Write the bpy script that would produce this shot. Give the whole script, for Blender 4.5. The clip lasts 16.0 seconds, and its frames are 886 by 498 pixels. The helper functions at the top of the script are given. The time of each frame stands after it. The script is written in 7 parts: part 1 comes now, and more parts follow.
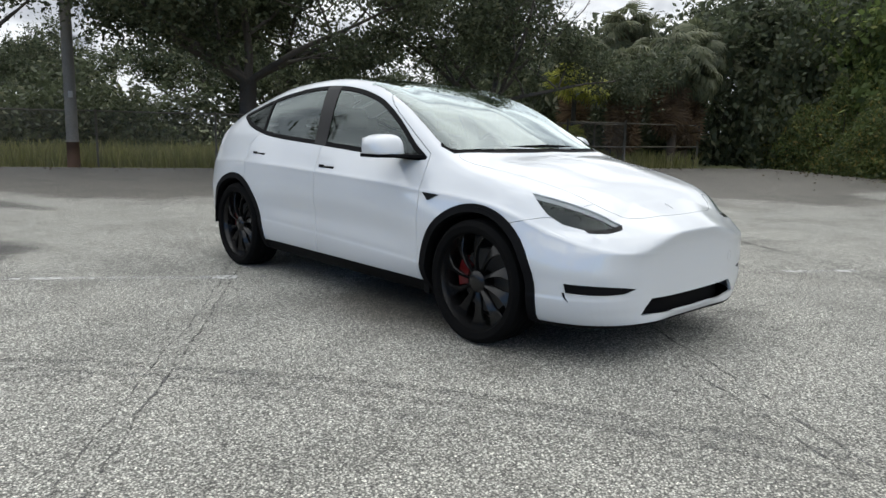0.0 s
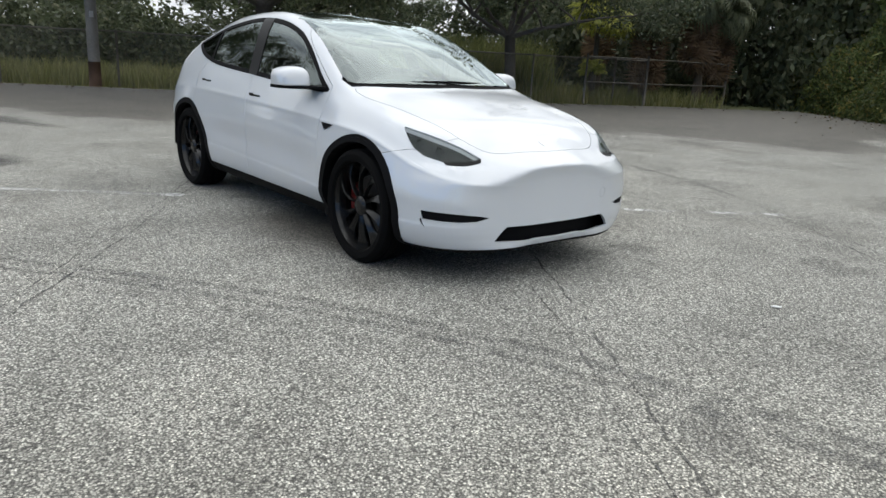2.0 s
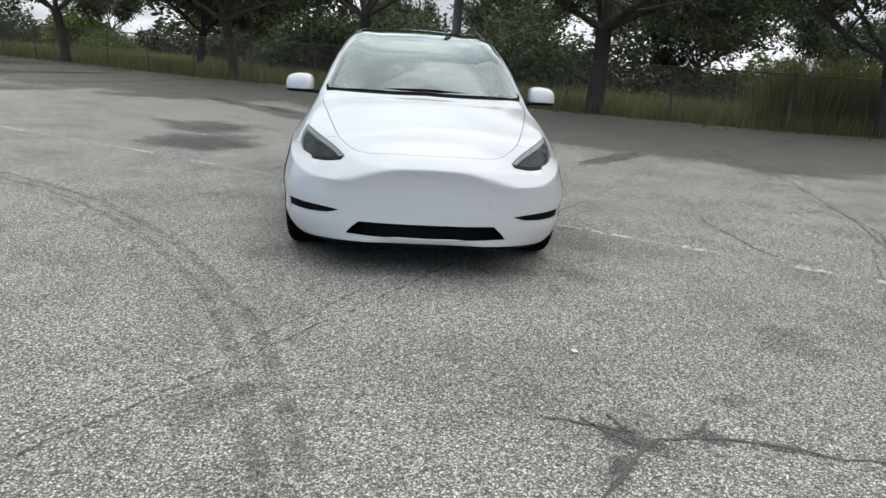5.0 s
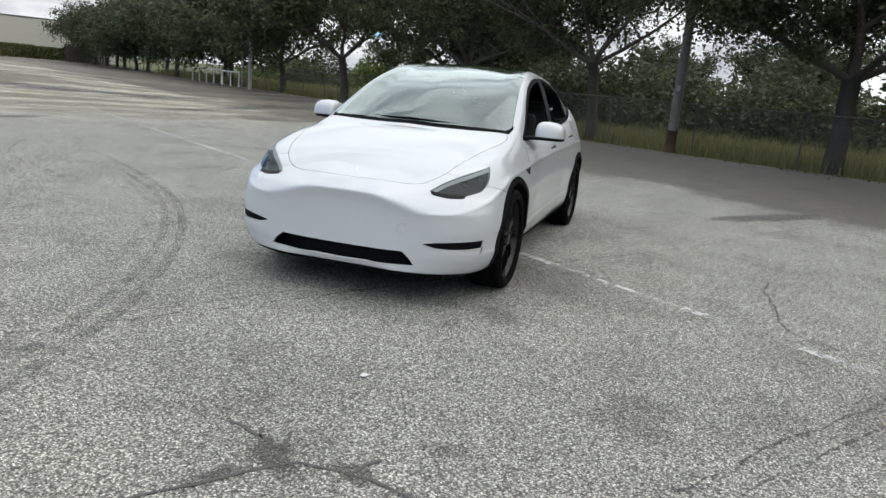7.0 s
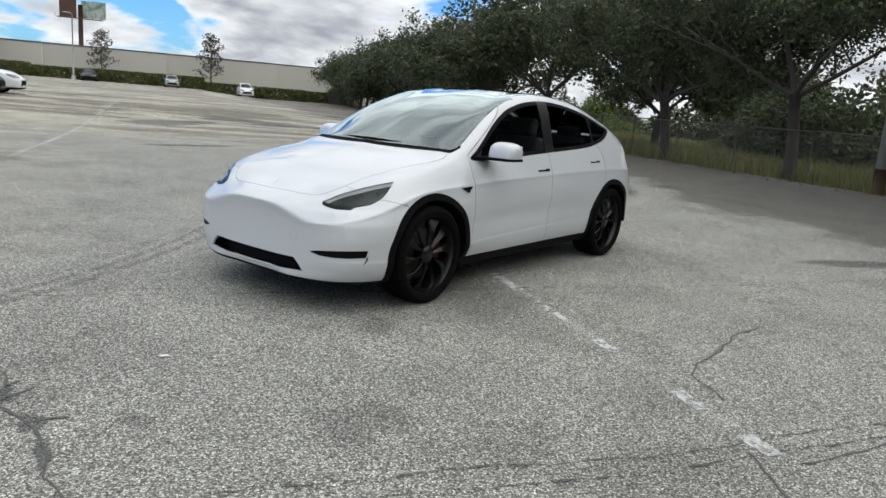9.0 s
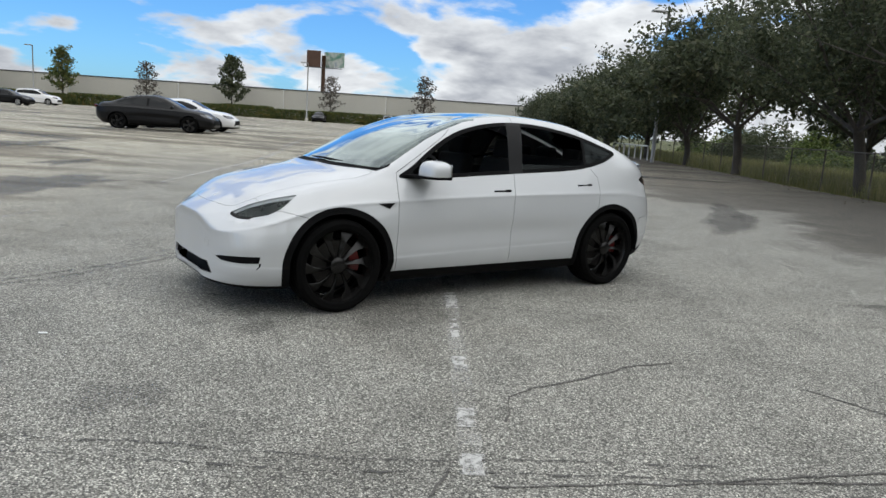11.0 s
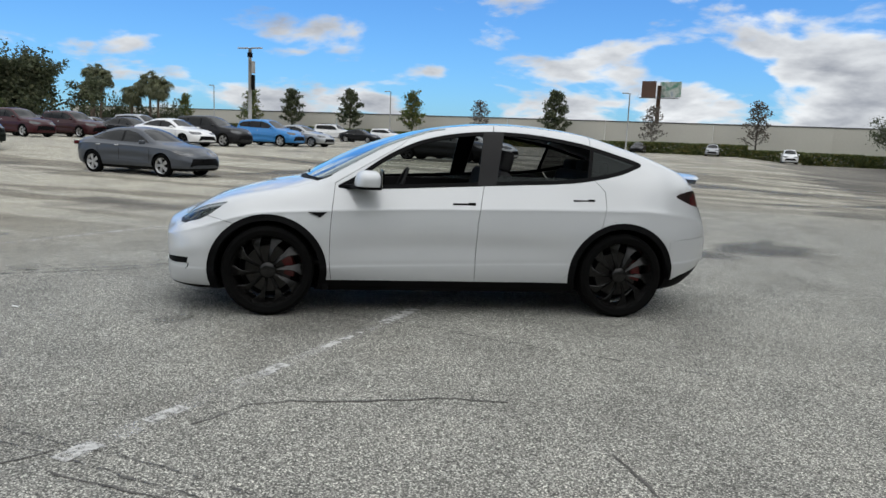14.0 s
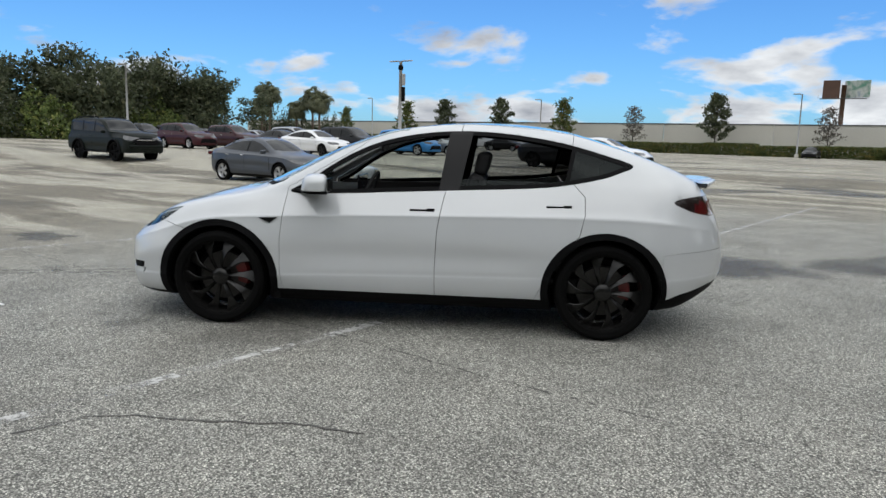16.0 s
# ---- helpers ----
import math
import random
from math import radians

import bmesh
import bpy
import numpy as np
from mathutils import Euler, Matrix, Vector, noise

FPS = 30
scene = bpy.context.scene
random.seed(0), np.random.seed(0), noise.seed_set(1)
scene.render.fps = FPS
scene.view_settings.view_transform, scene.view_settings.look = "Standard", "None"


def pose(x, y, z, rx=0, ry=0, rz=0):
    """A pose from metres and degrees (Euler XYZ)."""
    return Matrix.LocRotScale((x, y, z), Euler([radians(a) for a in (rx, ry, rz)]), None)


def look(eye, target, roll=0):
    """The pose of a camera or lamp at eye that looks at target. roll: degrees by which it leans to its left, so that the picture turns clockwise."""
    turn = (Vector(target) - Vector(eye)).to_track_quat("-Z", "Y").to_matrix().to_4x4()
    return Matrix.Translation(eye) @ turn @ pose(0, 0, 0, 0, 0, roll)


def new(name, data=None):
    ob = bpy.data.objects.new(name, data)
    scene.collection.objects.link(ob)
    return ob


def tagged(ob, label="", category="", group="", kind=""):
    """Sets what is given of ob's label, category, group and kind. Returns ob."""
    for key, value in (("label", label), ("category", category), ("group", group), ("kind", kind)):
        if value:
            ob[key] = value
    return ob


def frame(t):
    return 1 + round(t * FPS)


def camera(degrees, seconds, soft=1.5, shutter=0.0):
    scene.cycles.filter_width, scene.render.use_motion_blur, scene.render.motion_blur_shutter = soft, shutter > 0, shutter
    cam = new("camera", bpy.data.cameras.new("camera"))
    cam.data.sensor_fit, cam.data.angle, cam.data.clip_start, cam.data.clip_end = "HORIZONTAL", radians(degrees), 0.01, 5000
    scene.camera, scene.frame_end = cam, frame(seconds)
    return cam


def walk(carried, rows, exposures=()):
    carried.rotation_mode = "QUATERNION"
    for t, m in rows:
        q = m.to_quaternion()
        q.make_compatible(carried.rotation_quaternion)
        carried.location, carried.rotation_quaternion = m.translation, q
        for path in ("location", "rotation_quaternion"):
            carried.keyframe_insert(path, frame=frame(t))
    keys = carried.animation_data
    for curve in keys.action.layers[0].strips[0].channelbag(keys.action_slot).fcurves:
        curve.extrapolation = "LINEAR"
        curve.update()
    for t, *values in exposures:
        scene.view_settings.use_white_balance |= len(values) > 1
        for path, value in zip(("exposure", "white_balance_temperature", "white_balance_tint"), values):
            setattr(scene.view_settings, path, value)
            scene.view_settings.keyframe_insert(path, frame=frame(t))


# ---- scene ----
cam = camera(64.0, 16.0)
PATH = [
    (0, (4.220, -3.683, 1.212), (2.765, -2.353, 0.875), 1.30),
    (0.5, (4.233, -3.686, 1.223), (2.787, -2.355, 0.853), 1.50),
    (1, (4.387, -3.681, 1.238), (2.945, -2.359, 0.823), 2.00),
    (1.5, (4.810, -3.508, 1.283), (3.356, -2.218, 0.812), 2.70),
    (2, (5.138, -3.223, 1.291), (3.646, -2.001, 0.764), 3.10),
    (2.5, (5.442, -2.832, 1.339), (3.884, -1.714, 0.771), 3.20),
    (3, (5.789, -2.389, 1.372), (4.141, -1.418, 0.786), 3.10),
    (3.5, (6.020, -1.885, 1.362), (4.275, -1.100, 0.781), 3.10),
    (4, (6.242, -1.364, 1.366), (4.414, -0.788, 0.796), 3.10),
    (4.5, (6.436, -0.828, 1.366), (4.534, -0.454, 0.810), 3.27),
    (5, (6.560, -0.260, 1.371), (4.617, -0.091, 0.838), 3.69),
    (5.5, (6.607, 0.320, 1.379), (4.651, 0.284, 0.872), 4.19),
    (6, (6.571, 0.890, 1.386), (4.630, 0.659, 0.905), 4.65),
    (6.5, (6.444, 1.429, 1.392), (4.542, 1.017, 0.929), 4.90),
    (7, (6.279, 1.948, 1.382), (4.421, 1.361, 0.930), 5.10),
    (7.5, (6.095, 2.462, 1.400), (4.295, 1.707, 0.963), 5.10),
    (8, (5.899, 2.995, 1.422), (4.172, 2.081, 0.998), 5.00),
    (8.5, (5.616, 3.474, 1.429), (3.969, 2.417, 1.016), 4.70),
    (9, (5.336, 3.970, 1.424), (3.775, 2.786, 1.022), 4.50),
    (9.5, (5.027, 4.446, 1.429), (3.554, 3.134, 1.040), 4.28),
    (10, (4.669, 4.887, 1.437), (3.294, 3.460, 1.063), 4.11),
    (10.5, (4.265, 5.275, 1.444), (3.000, 3.746, 1.086), 3.95),
    (11, (3.823, 5.592, 1.445), (2.680, 3.975, 1.100), 3.76),
    (11.5, (3.348, 5.820, 1.434), (2.339, 4.126, 1.098), 3.50),
    (12, (2.857, 6.011, 1.407), (1.988, 4.239, 1.081), 3.10),
    (12.5, (2.368, 6.176, 1.398), (1.642, 4.340, 1.074), 2.90),
    (13, (1.872, 6.316, 1.398), (1.293, 4.428, 1.078), 2.60),
    (13.5, (1.376, 6.397, 1.418), (0.945, 4.469, 1.106), 2.50),
    (14, (0.876, 6.485, 1.426), (0.592, 4.529, 1.121), 2.40),
    (14.5, (0.405, 6.449, 1.406), (0.262, 4.477, 1.107), 2.30),
    (15, (-0.027, 6.377, 1.398), (-0.046, 4.399, 1.103), 2.10),
    (15.5, (-0.400, 6.252, 1.399), (-0.319, 4.276, 1.106), 1.90),
    (16, (-0.673, 6.064, 1.414), (-0.516, 4.092, 1.118), 1.60),
]
EXPOSURES = [(0, 0.38), (2.5, 0.32), (4, 0.25), (7, 0.25), (9, 0.18), (12, 0.07), (14.5, 0.06), (16, 0.10)]
walk(cam, [(t, look(eye, target, roll)) for t, eye, target, roll in PATH], EXPOSURES)

# ---- light ----
world = bpy.data.worlds.new("sky")
scene.world = world
world.use_nodes = True


def sky_world():
    nt = world.node_tree
    nt.nodes.clear()
    N, L = nt.nodes.new, nt.links.new
    out = N("ShaderNodeOutputWorld")
    bg = N("ShaderNodeBackground")
    sky = N("ShaderNodeTexSky")
    sky.sky_type = "NISHITA"
    sky.sun_disc = False
    sky.sun_elevation = radians(SUN_ELEVATION)
    sky.sun_rotation = radians(SUN_ROTATION)
    sky.air_density, sky.dust_density, sky.ozone_density = 1.0, 0.6, 2.0
    coord = N("ShaderNodeTexCoord")
    sep = N("ShaderNodeSeparateXYZ")
    L(coord.outputs["Generated"], sep.inputs[0])
    # clouds lie in a level sheet: they crowd together towards the horizon
    up = N("ShaderNodeMath")
    up.operation = "MAXIMUM"
    up.inputs[1].default_value = 0.0
    L(sep.outputs["Z"], up.inputs[0])
    far = N("ShaderNodeMath")
    far.inputs[1].default_value = 0.36
    L(up.outputs[0], far.inputs[0])
    sheet = N("ShaderNodeVectorMath")
    sheet.operation = "DIVIDE"
    spread = N("ShaderNodeCombineXYZ")
    for k in ("X", "Y"):
        L(far.outputs[0], spread.inputs[k])
    spread.inputs["Z"].default_value = 1.0
    L(coord.outputs["Generated"], sheet.inputs[0])
    L(spread.outputs[0], sheet.inputs[1])
    shift = N("ShaderNodeMapping")
    shift.inputs["Location"].default_value = CLOUD_SHIFT
    shift.inputs["Scale"].default_value = (1.0, 1.0, 3.0)
    L(sheet.outputs[0], shift.inputs["Vector"])
    big = N("ShaderNodeTexNoise")
    big.inputs["Scale"].default_value = 3.0
    big.inputs["Detail"].default_value = 10.0
    big.inputs["Roughness"].default_value = 0.52
    big.inputs["Distortion"].default_value = 0.2
    L(shift.outputs[0], big.inputs["Vector"])
    cover = N("ShaderNodeMapRange")
    cover.interpolation_type = "SMOOTHSTEP"
    cover.inputs["From Min"].default_value = CLOUD_LOW
    cover.inputs["From Max"].default_value = CLOUD_HIGH
    # more cloud overhead and over the trees than over the open side of the lot
    lean = N("ShaderNodeVectorMath")
    lean.operation = "DOT_PRODUCT"
    lean.inputs[1].default_value = CLOUD_LEAN
    L(coord.outputs["Generated"], lean.inputs[0])
    thick = N("ShaderNodeMath")
    L(big.outputs["Fac"], thick.inputs[0])
    L(lean.outputs["Value"], thick.inputs[1])
    # a bank of cloud along the horizon
    bank = N("ShaderNodeMapRange")
    bank.inputs["From Min"].default_value, bank.inputs["From Max"].default_value = 0.05, 0.17
    bank.inputs["To Min"].default_value, bank.inputs["To Max"].default_value = 0.16, 0.0
    L(sep.outputs["Z"], bank.inputs["Value"])
    banked = N("ShaderNodeMath")
    L(thick.outputs[0], banked.inputs[0])
    L(bank.outputs[0], banked.inputs[1])
    L(banked.outputs[0], cover.inputs["Value"])
    # white rims, grey hearts
    shade = N("ShaderNodeTexNoise")
    shade.inputs["Scale"].default_value = 5.0
    shade.inputs["Detail"].default_value = 7.0
    L(shift.outputs[0], shade.inputs["Vector"])
    heart = N("ShaderNodeMath")
    heart.operation = "MULTIPLY_ADD"
    heart.inputs[1].default_value = 0.55
    L(shade.outputs["Fac"], heart.inputs[0])
    L(big.outputs["Fac"], heart.inputs[2])
    tone = N("ShaderNodeValToRGB")
    tone.color_ramp.elements[0].position, tone.color_ramp.elements[0].color = 0.70, (6.9, 7.15, 7.35, 1)
    tone.color_ramp.elements[1].position, tone.color_ramp.elements[1].color = 1.0, (2.7, 2.9, 3.3, 1)
    L(heart.outputs[0], tone.inputs["Fac"])
    blue = N("ShaderNodeMix")
    blue.data_type, blue.blend_type = "RGBA", "MULTIPLY"
    blue.inputs[0].default_value = 1.0
    blue.inputs[7].default_value = (0.42, 0.80, 1.25, 1)
    L(sky.outputs[0], blue.inputs[6])
    high = N("ShaderNodeMapRange")
    high.inputs["From Min"].default_value, high.inputs["From Max"].default_value = 0.1, 0.9
    high.inputs["To Min"].default_value, high.inputs["To Max"].default_value = 1.0, 1.65
    L(sep.outputs["Z"], high.inputs["Value"])
    lit = N("ShaderNodeVectorMath")
    lit.operation = "SCALE"
    L(tone.outputs[0], lit.inputs[0])
    L(high.outputs[0], lit.inputs["Scale"])
    mix = N("ShaderNodeMix")
    mix.data_type = "RGBA"
    L(cover.outputs[0], mix.inputs[0])
    L(blue.outputs[2], mix.inputs[6])
    L(lit.outputs[0], mix.inputs[7])
    L(mix.outputs[2], bg.inputs["Color"])
    bg.inputs["Strength"].default_value = SKY_STRENGTH
    L(bg.outputs[0], out.inputs[0])


SUN_ELEVATION, SUN_ROTATION = 68, 340
CLOUD_SHIFT, CLOUD_LOW, CLOUD_HIGH, CLOUD_LEAN = (0.35, 0.6, 0.2), 0.48, 0.585, (-0.10, 0.18, 0.58)
SKY_STRENGTH = 0.125
sky_world()
sun = new("sun", bpy.data.lights.new("sun", "SUN"))
sun.data.energy, sun.data.angle, sun.data.color = 0.55, radians(70), (1.0, 0.96, 0.91)
sun.rotation_euler = Euler((radians(90 - SUN_ELEVATION), 0, radians(180 - SUN_ROTATION)))

# ---- materials ----


class Mat:
    """A small builder of node materials."""

    def __init__(self, name, color=(0.5, 0.5, 0.5), rough=0.6, metal=0.0, coat=0.0, spec=0.5):
        self.m = bpy.data.materials.new(name)
        self.m.use_nodes = True
        self.nt = self.m.node_tree
        self.b = self.nt.nodes["Principled BSDF"]
        self.out = self.nt.nodes["Material Output"]
        self.b.inputs["Base Color"].default_value = (*color, 1)
        self.b.inputs["Roughness"].default_value = rough
        self.b.inputs["Metallic"].default_value = metal
        self.b.inputs["Coat Weight"].default_value = coat
        self.b.inputs["Coat Roughness"].default_value = 0.04
        self.b.inputs["Specular IOR Level"].default_value = spec
        self.color = color

    def node(self, kind, **values):
        n = self.nt.nodes.new(kind)
        for k, v in values.items():
            n.inputs[k.replace("_", " ")].default_value = v
        return n

    def link(self, a, b):
        self.nt.links.new(a, b)

    def coords(self):
        return self.node("ShaderNodeTexCoord").outputs["Object"]

    def noise(self, scale, detail=4.0, rough=0.55, vector=None):
        n = self.node("ShaderNodeTexNoise", Scale=scale, Detail=detail, Roughness=rough)
        self.link(vector or self.coords(), n.inputs["Vector"])
        return n.outputs["Fac"]

    def ramp(self, value, *stops):
        r = self.node("ShaderNodeValToRGB")
        e = r.color_ramp.elements
        while len(e) < len(stops):
            e.new(0.5)
        for k, (p, c) in enumerate(stops):
            e[k].position = p
            e[k].color = (*c, 1) if len(c) == 3 else c
        self.link(value, r.inputs["Fac"])
        return r.outputs["Color"]

    def span(self, value, a, b, lo=0.0, hi=1.0):
        r = self.node("ShaderNodeMapRange")
        r.interpolation_type = "SMOOTHSTEP"
        for k, v in (("From Min", a), ("From Max", b), ("To Min", lo), ("To Max", hi)):
            r.inputs[k].default_value = v
        self.link(value, r.inputs["Value"])
        return r.outputs[0]

    def mix(self, fac, a, b, blend="MIX"):
        n = self.node("ShaderNodeMix")
        n.data_type, n.blend_type = "RGBA", blend
        for k, v in ((0, fac), (6, a), (7, b)):
            if isinstance(v, (int, float)):
                n.inputs[k].default_value = v
            elif isinstance(v, tuple):
                n.inputs[k].default_value = (*v, 1)
            else:
                self.link(v, n.inputs[k])
        return n.outputs[2]

    def base(self, socket):
        self.link(socket, self.b.inputs["Base Color"])
        return self

    def rough(self, socket):
        self.link(socket, self.b.inputs["Roughness"])
        return self

    def bump(self, socket, strength=0.3, distance=0.01):
        n = self.node("ShaderNodeBump", Strength=strength, Distance=distance)
        self.link(socket, n.inputs["Height"])
        self.link(n.outputs[0], self.b.inputs["Normal"])
        return self


def plain(name, color, rough=0.6, metal=0.0, coat=0.0, vary=0.12, scale=9.0, bump=0.0, spec=0.5):
    """A surface of one colour with grain and faint stains."""
    k = Mat(name, color, rough, metal, coat, spec)
    low = tuple(c * (1 - vary) for c in color)
    high = tuple(min(1.0, c * (1 + vary)) for c in color)
    fine = k.noise(scale * 8, 3)
    wide = k.noise(scale * 0.35, 4)
    both = k.mix(0.5, fine, wide)
    k.base(k.ramp(both, (0.3, low), (0.7, high)))
    if bump:
        k.bump(fine, bump, 0.004)
    return k.m


def asphalt():
    k = Mat("asphalt", (0.3, 0.3, 0.3), 0.85)
    c = k.coords()
    v = k.node("ShaderNodeTexVoronoi", Scale=128.0, Randomness=1.0)
    k.link(c, v.inputs["Vector"])
    stones = k.ramp(v.outputs["Color"], (0.0, (0.05, 0.048, 0.042)), (0.3, (0.172, 0.168, 0.15)), (0.6, (0.325, 0.318, 0.285)), (0.85, (0.61, 0.597, 0.533)), (1.0, (0.88, 0.863, 0.775)))
    dips = k.span(v.outputs["Distance"], 0.35, 0.75, 1.05, 0.35)
    col = k.mix(1.0, stones, dips, "MULTIPLY")
    fine = k.noise(55.0, 5, 0.7)
    col = k.mix(1.0, col, k.ramp(fine, (0.28, (0.72,) * 3), (0.72, (1.5,) * 3)), "MULTIPLY")
    mid = k.noise(1.1, 6, 0.6)
    col = k.mix(1.0, col, k.ramp(mid, (0.3, (0.72, 0.72, 0.71)), (0.52, (1.0, 1.0, 0.99)), (0.75, (1.13, 1.12, 1.1))), "MULTIPLY")
    # damp and dirt lie in broad patches that grow near the fence
    sep = k.node("ShaderNodeSeparateXYZ")
    k.link(c, sep.inputs[0])
    wide = k.noise(0.17, 5, 0.6)
    near = k.span(sep.outputs["Y"], -12.5, -0.5, 0.0, 0.45)
    add = k.node("ShaderNodeMath")
    k.link(wide, add.inputs[0])
    k.link(near, add.inputs[1])
    damp = k.span(add.outputs[0], 0.57, 0.68)
    col = k.mix(damp, col, k.mix(1.0, col, (0.42, 0.40, 0.375), "MULTIPLY"))
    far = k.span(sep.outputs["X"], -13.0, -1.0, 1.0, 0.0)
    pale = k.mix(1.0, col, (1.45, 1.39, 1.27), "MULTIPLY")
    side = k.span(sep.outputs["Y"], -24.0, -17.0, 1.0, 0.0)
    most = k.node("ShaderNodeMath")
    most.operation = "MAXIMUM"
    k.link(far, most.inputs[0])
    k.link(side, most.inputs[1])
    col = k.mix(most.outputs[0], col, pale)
    stretch = k.node("ShaderNodeMapping")
    stretch.inputs["Scale"].default_value = (0.5, 0.09, 1.0)
    k.link(c, stretch.inputs["Vector"])
    streak = k.noise(1.0, 4, 0.6, stretch.outputs[0])
    old = k.span(streak, 0.485, 0.56)
    both = k.node("ShaderNodeMath")
    both.operation = "MULTIPLY"
    k.link(old, both.inputs[0])
    k.link(most.outputs[0], both.inputs[1])
    col = k.mix(both.outputs[0], col, k.mix(1.0, col, (0.5, 0.48, 0.45), "MULTIPLY"))
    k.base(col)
    k.rough(k.span(damp, 0.0, 1.0, 0.88, 0.72))
    k.bump(v.outputs["Distance"], 0.55, 0.004)
    return k.m


def worn_paint():
    """Flaked road paint: the asphalt shows through where it has worn off."""
    k = Mat("worn_white_paint", (0.6, 0.6, 0.58), 0.75)
    c = k.coords()
    n = k.noise(16.0, 7, 0.75)
    v = k.node("ShaderNodeTexVoronoi", Scale=95.0)
    k.link(c, v.inputs["Vector"])
    k.base(k.ramp(n, (0.38, (0.42, 0.415, 0.395)), (0.55, (0.58, 0.575, 0.55)), (0.7, (0.7, 0.695, 0.67))))
    k.bump(v.outputs["Distance"], 0.4, 0.003)
    clear = k.node("ShaderNodeBsdfTransparent")
    mix = k.node("ShaderNodeMixShader")
    k.link(k.span(n, 0.36, 0.56, 0.12, 0.85), mix.inputs[0])
    k.link(clear.outputs[0], mix.inputs[1])
    k.link(k.b.outputs[0], mix.inputs[2])
    k.link(mix.outputs[0], k.out.inputs["Surface"])
    return k.m


def leaf_material(name, dark, light, warm=None):
    k = Mat(name, dark, 0.55, spec=0.35)
    geo = k.node("ShaderNodeNewGeometry")
    stops = [(0.0, dark), (0.75, light)] + ([(1.0, warm)] if warm else [])
    tone = k.ramp(k.noise(0.9, 3), (0.32, (0.6, 0.62, 0.62)), (0.7, (1.25, 1.2, 1.1)))
    k.base(k.mix(1.0, k.ramp(geo.outputs["Random Per Island"], *stops), tone, "MULTIPLY"))
    tr = k.node("ShaderNodeBsdfTranslucent")
    k.link(k.ramp(geo.outputs["Random Per Island"], (0.0, dark), (1.0, light)), tr.inputs["Color"])
    add = k.node("ShaderNodeMixShader", Fac=0.42)
    k.link(k.b.outputs[0], add.inputs[1])
    k.link(tr.outputs[0], add.inputs[2])
    k.link(add.outputs[0], k.out.inputs["Surface"])
    return k.m


def glass_material(name, tint, gloss=1.0):
    m = bpy.data.materials.new(name)
    m.use_nodes = True
    nt = m.node_tree
    nt.nodes.clear()
    out = nt.nodes.new("ShaderNodeOutputMaterial")
    clear = nt.nodes.new("ShaderNodeBsdfTransparent")
    clear.inputs[0].default_value = (*tint, 1)
    shine = nt.nodes.new("ShaderNodeBsdfGlossy")
    shine.inputs["Roughness"].default_value = 0.015
    shine.inputs["Color"].default_value = (0.87, 0.97, 0.96, 1)
    fres = nt.nodes.new("ShaderNodeFresnel")
    fres.inputs[0].default_value = 1.52
    mul = nt.nodes.new("ShaderNodeMath")
    mul.operation = "MULTIPLY"
    mul.inputs[1].default_value = gloss
    mul.use_clamp = True
    mix = nt.nodes.new("ShaderNodeMixShader")
    nt.links.new(fres.outputs[0], mul.inputs[0])
    nt.links.new(mul.outputs[0], mix.inputs[0])
    nt.links.new(clear.outputs[0], mix.inputs[1])
    nt.links.new(shine.outputs[0], mix.inputs[2])
    nt.links.new(mix.outputs[0], out.inputs[0])
    return m


def car_white():
    """White lacquer under a clear coat, with the faintest orange peel."""
    k = Mat("white_car_paint", (0.58, 0.598, 0.612), 0.4, 0.0, 1.0)
    k.b.inputs["Coat IOR"].default_value = 1.85
    k.b.inputs["Coat Roughness"].default_value = 0.05
    k.base(k.ramp(k.noise(1.6, 3), (0.3, (0.555, 0.573, 0.587)), (0.7, (0.58, 0.598, 0.612))))
    return k.m


M = {}
M["asphalt"] = asphalt()
M["paint_line"] = worn_paint()
M["crack"] = plain("crack_dirt", (0.095, 0.09, 0.083), 0.95, vary=0.4, scale=12)
M["white_paint"] = car_white()
M["black_plastic"] = plain("black_plastic", (0.0035, 0.0035, 0.004), 0.65, vary=0.2, scale=30, spec=0.1)
M["gloss_black"] = Mat("gloss_black", (0.004, 0.004, 0.0045), 0.3, 0.0, 0.0, 0.12).m
M["pillar_black"] = Mat("satin_black_trim", (0.007, 0.007, 0.0075), 0.35, 0.0, 0.0, 0.22).m
M["rubber"] = plain("tyre_rubber", (0.004, 0.004, 0.004), 0.85, vary=0.25, scale=25, bump=0.3, spec=0.08)
M["dark_alloy"] = plain("dark_alloy", (0.022, 0.0215, 0.021), 0.22, 0.6, vary=0.2, scale=20, spec=0.5)
M["silver_alloy"] = plain("silver_alloy", (0.5, 0.5, 0.5), 0.35, 0.7, vary=0.1)
M["steel_disc"] = plain("brake_steel", (0.07, 0.068, 0.065), 0.5, 0.9, vary=0.2)
M["red_caliper"] = Mat("red_caliper_paint", (0.13, 0.004, 0.004), 0.4, 0.0, 0.1).m
M["cabin"] = plain("black_trim_cloth", (0.008, 0.008, 0.009), 0.75, vary=0.2, scale=30, bump=0.1)
M["screen"] = Mat("dark_screen", (0.01, 0.01, 0.012), 0.1).m
M["windscreen"] = glass_material("windscreen_glass", (0.5, 0.57, 0.55), 2.3)
M["side_glass"] = glass_material("tinted_side_glass", (0.3, 0.315, 0.32), 1.6)
M["rear_glass"] = glass_material("tinted_rear_glass", (0.12, 0.125, 0.13), 0.35)
M["door_glass"] = glass_material("front_door_glass", (0.62, 0.66, 0.64), 1.6)
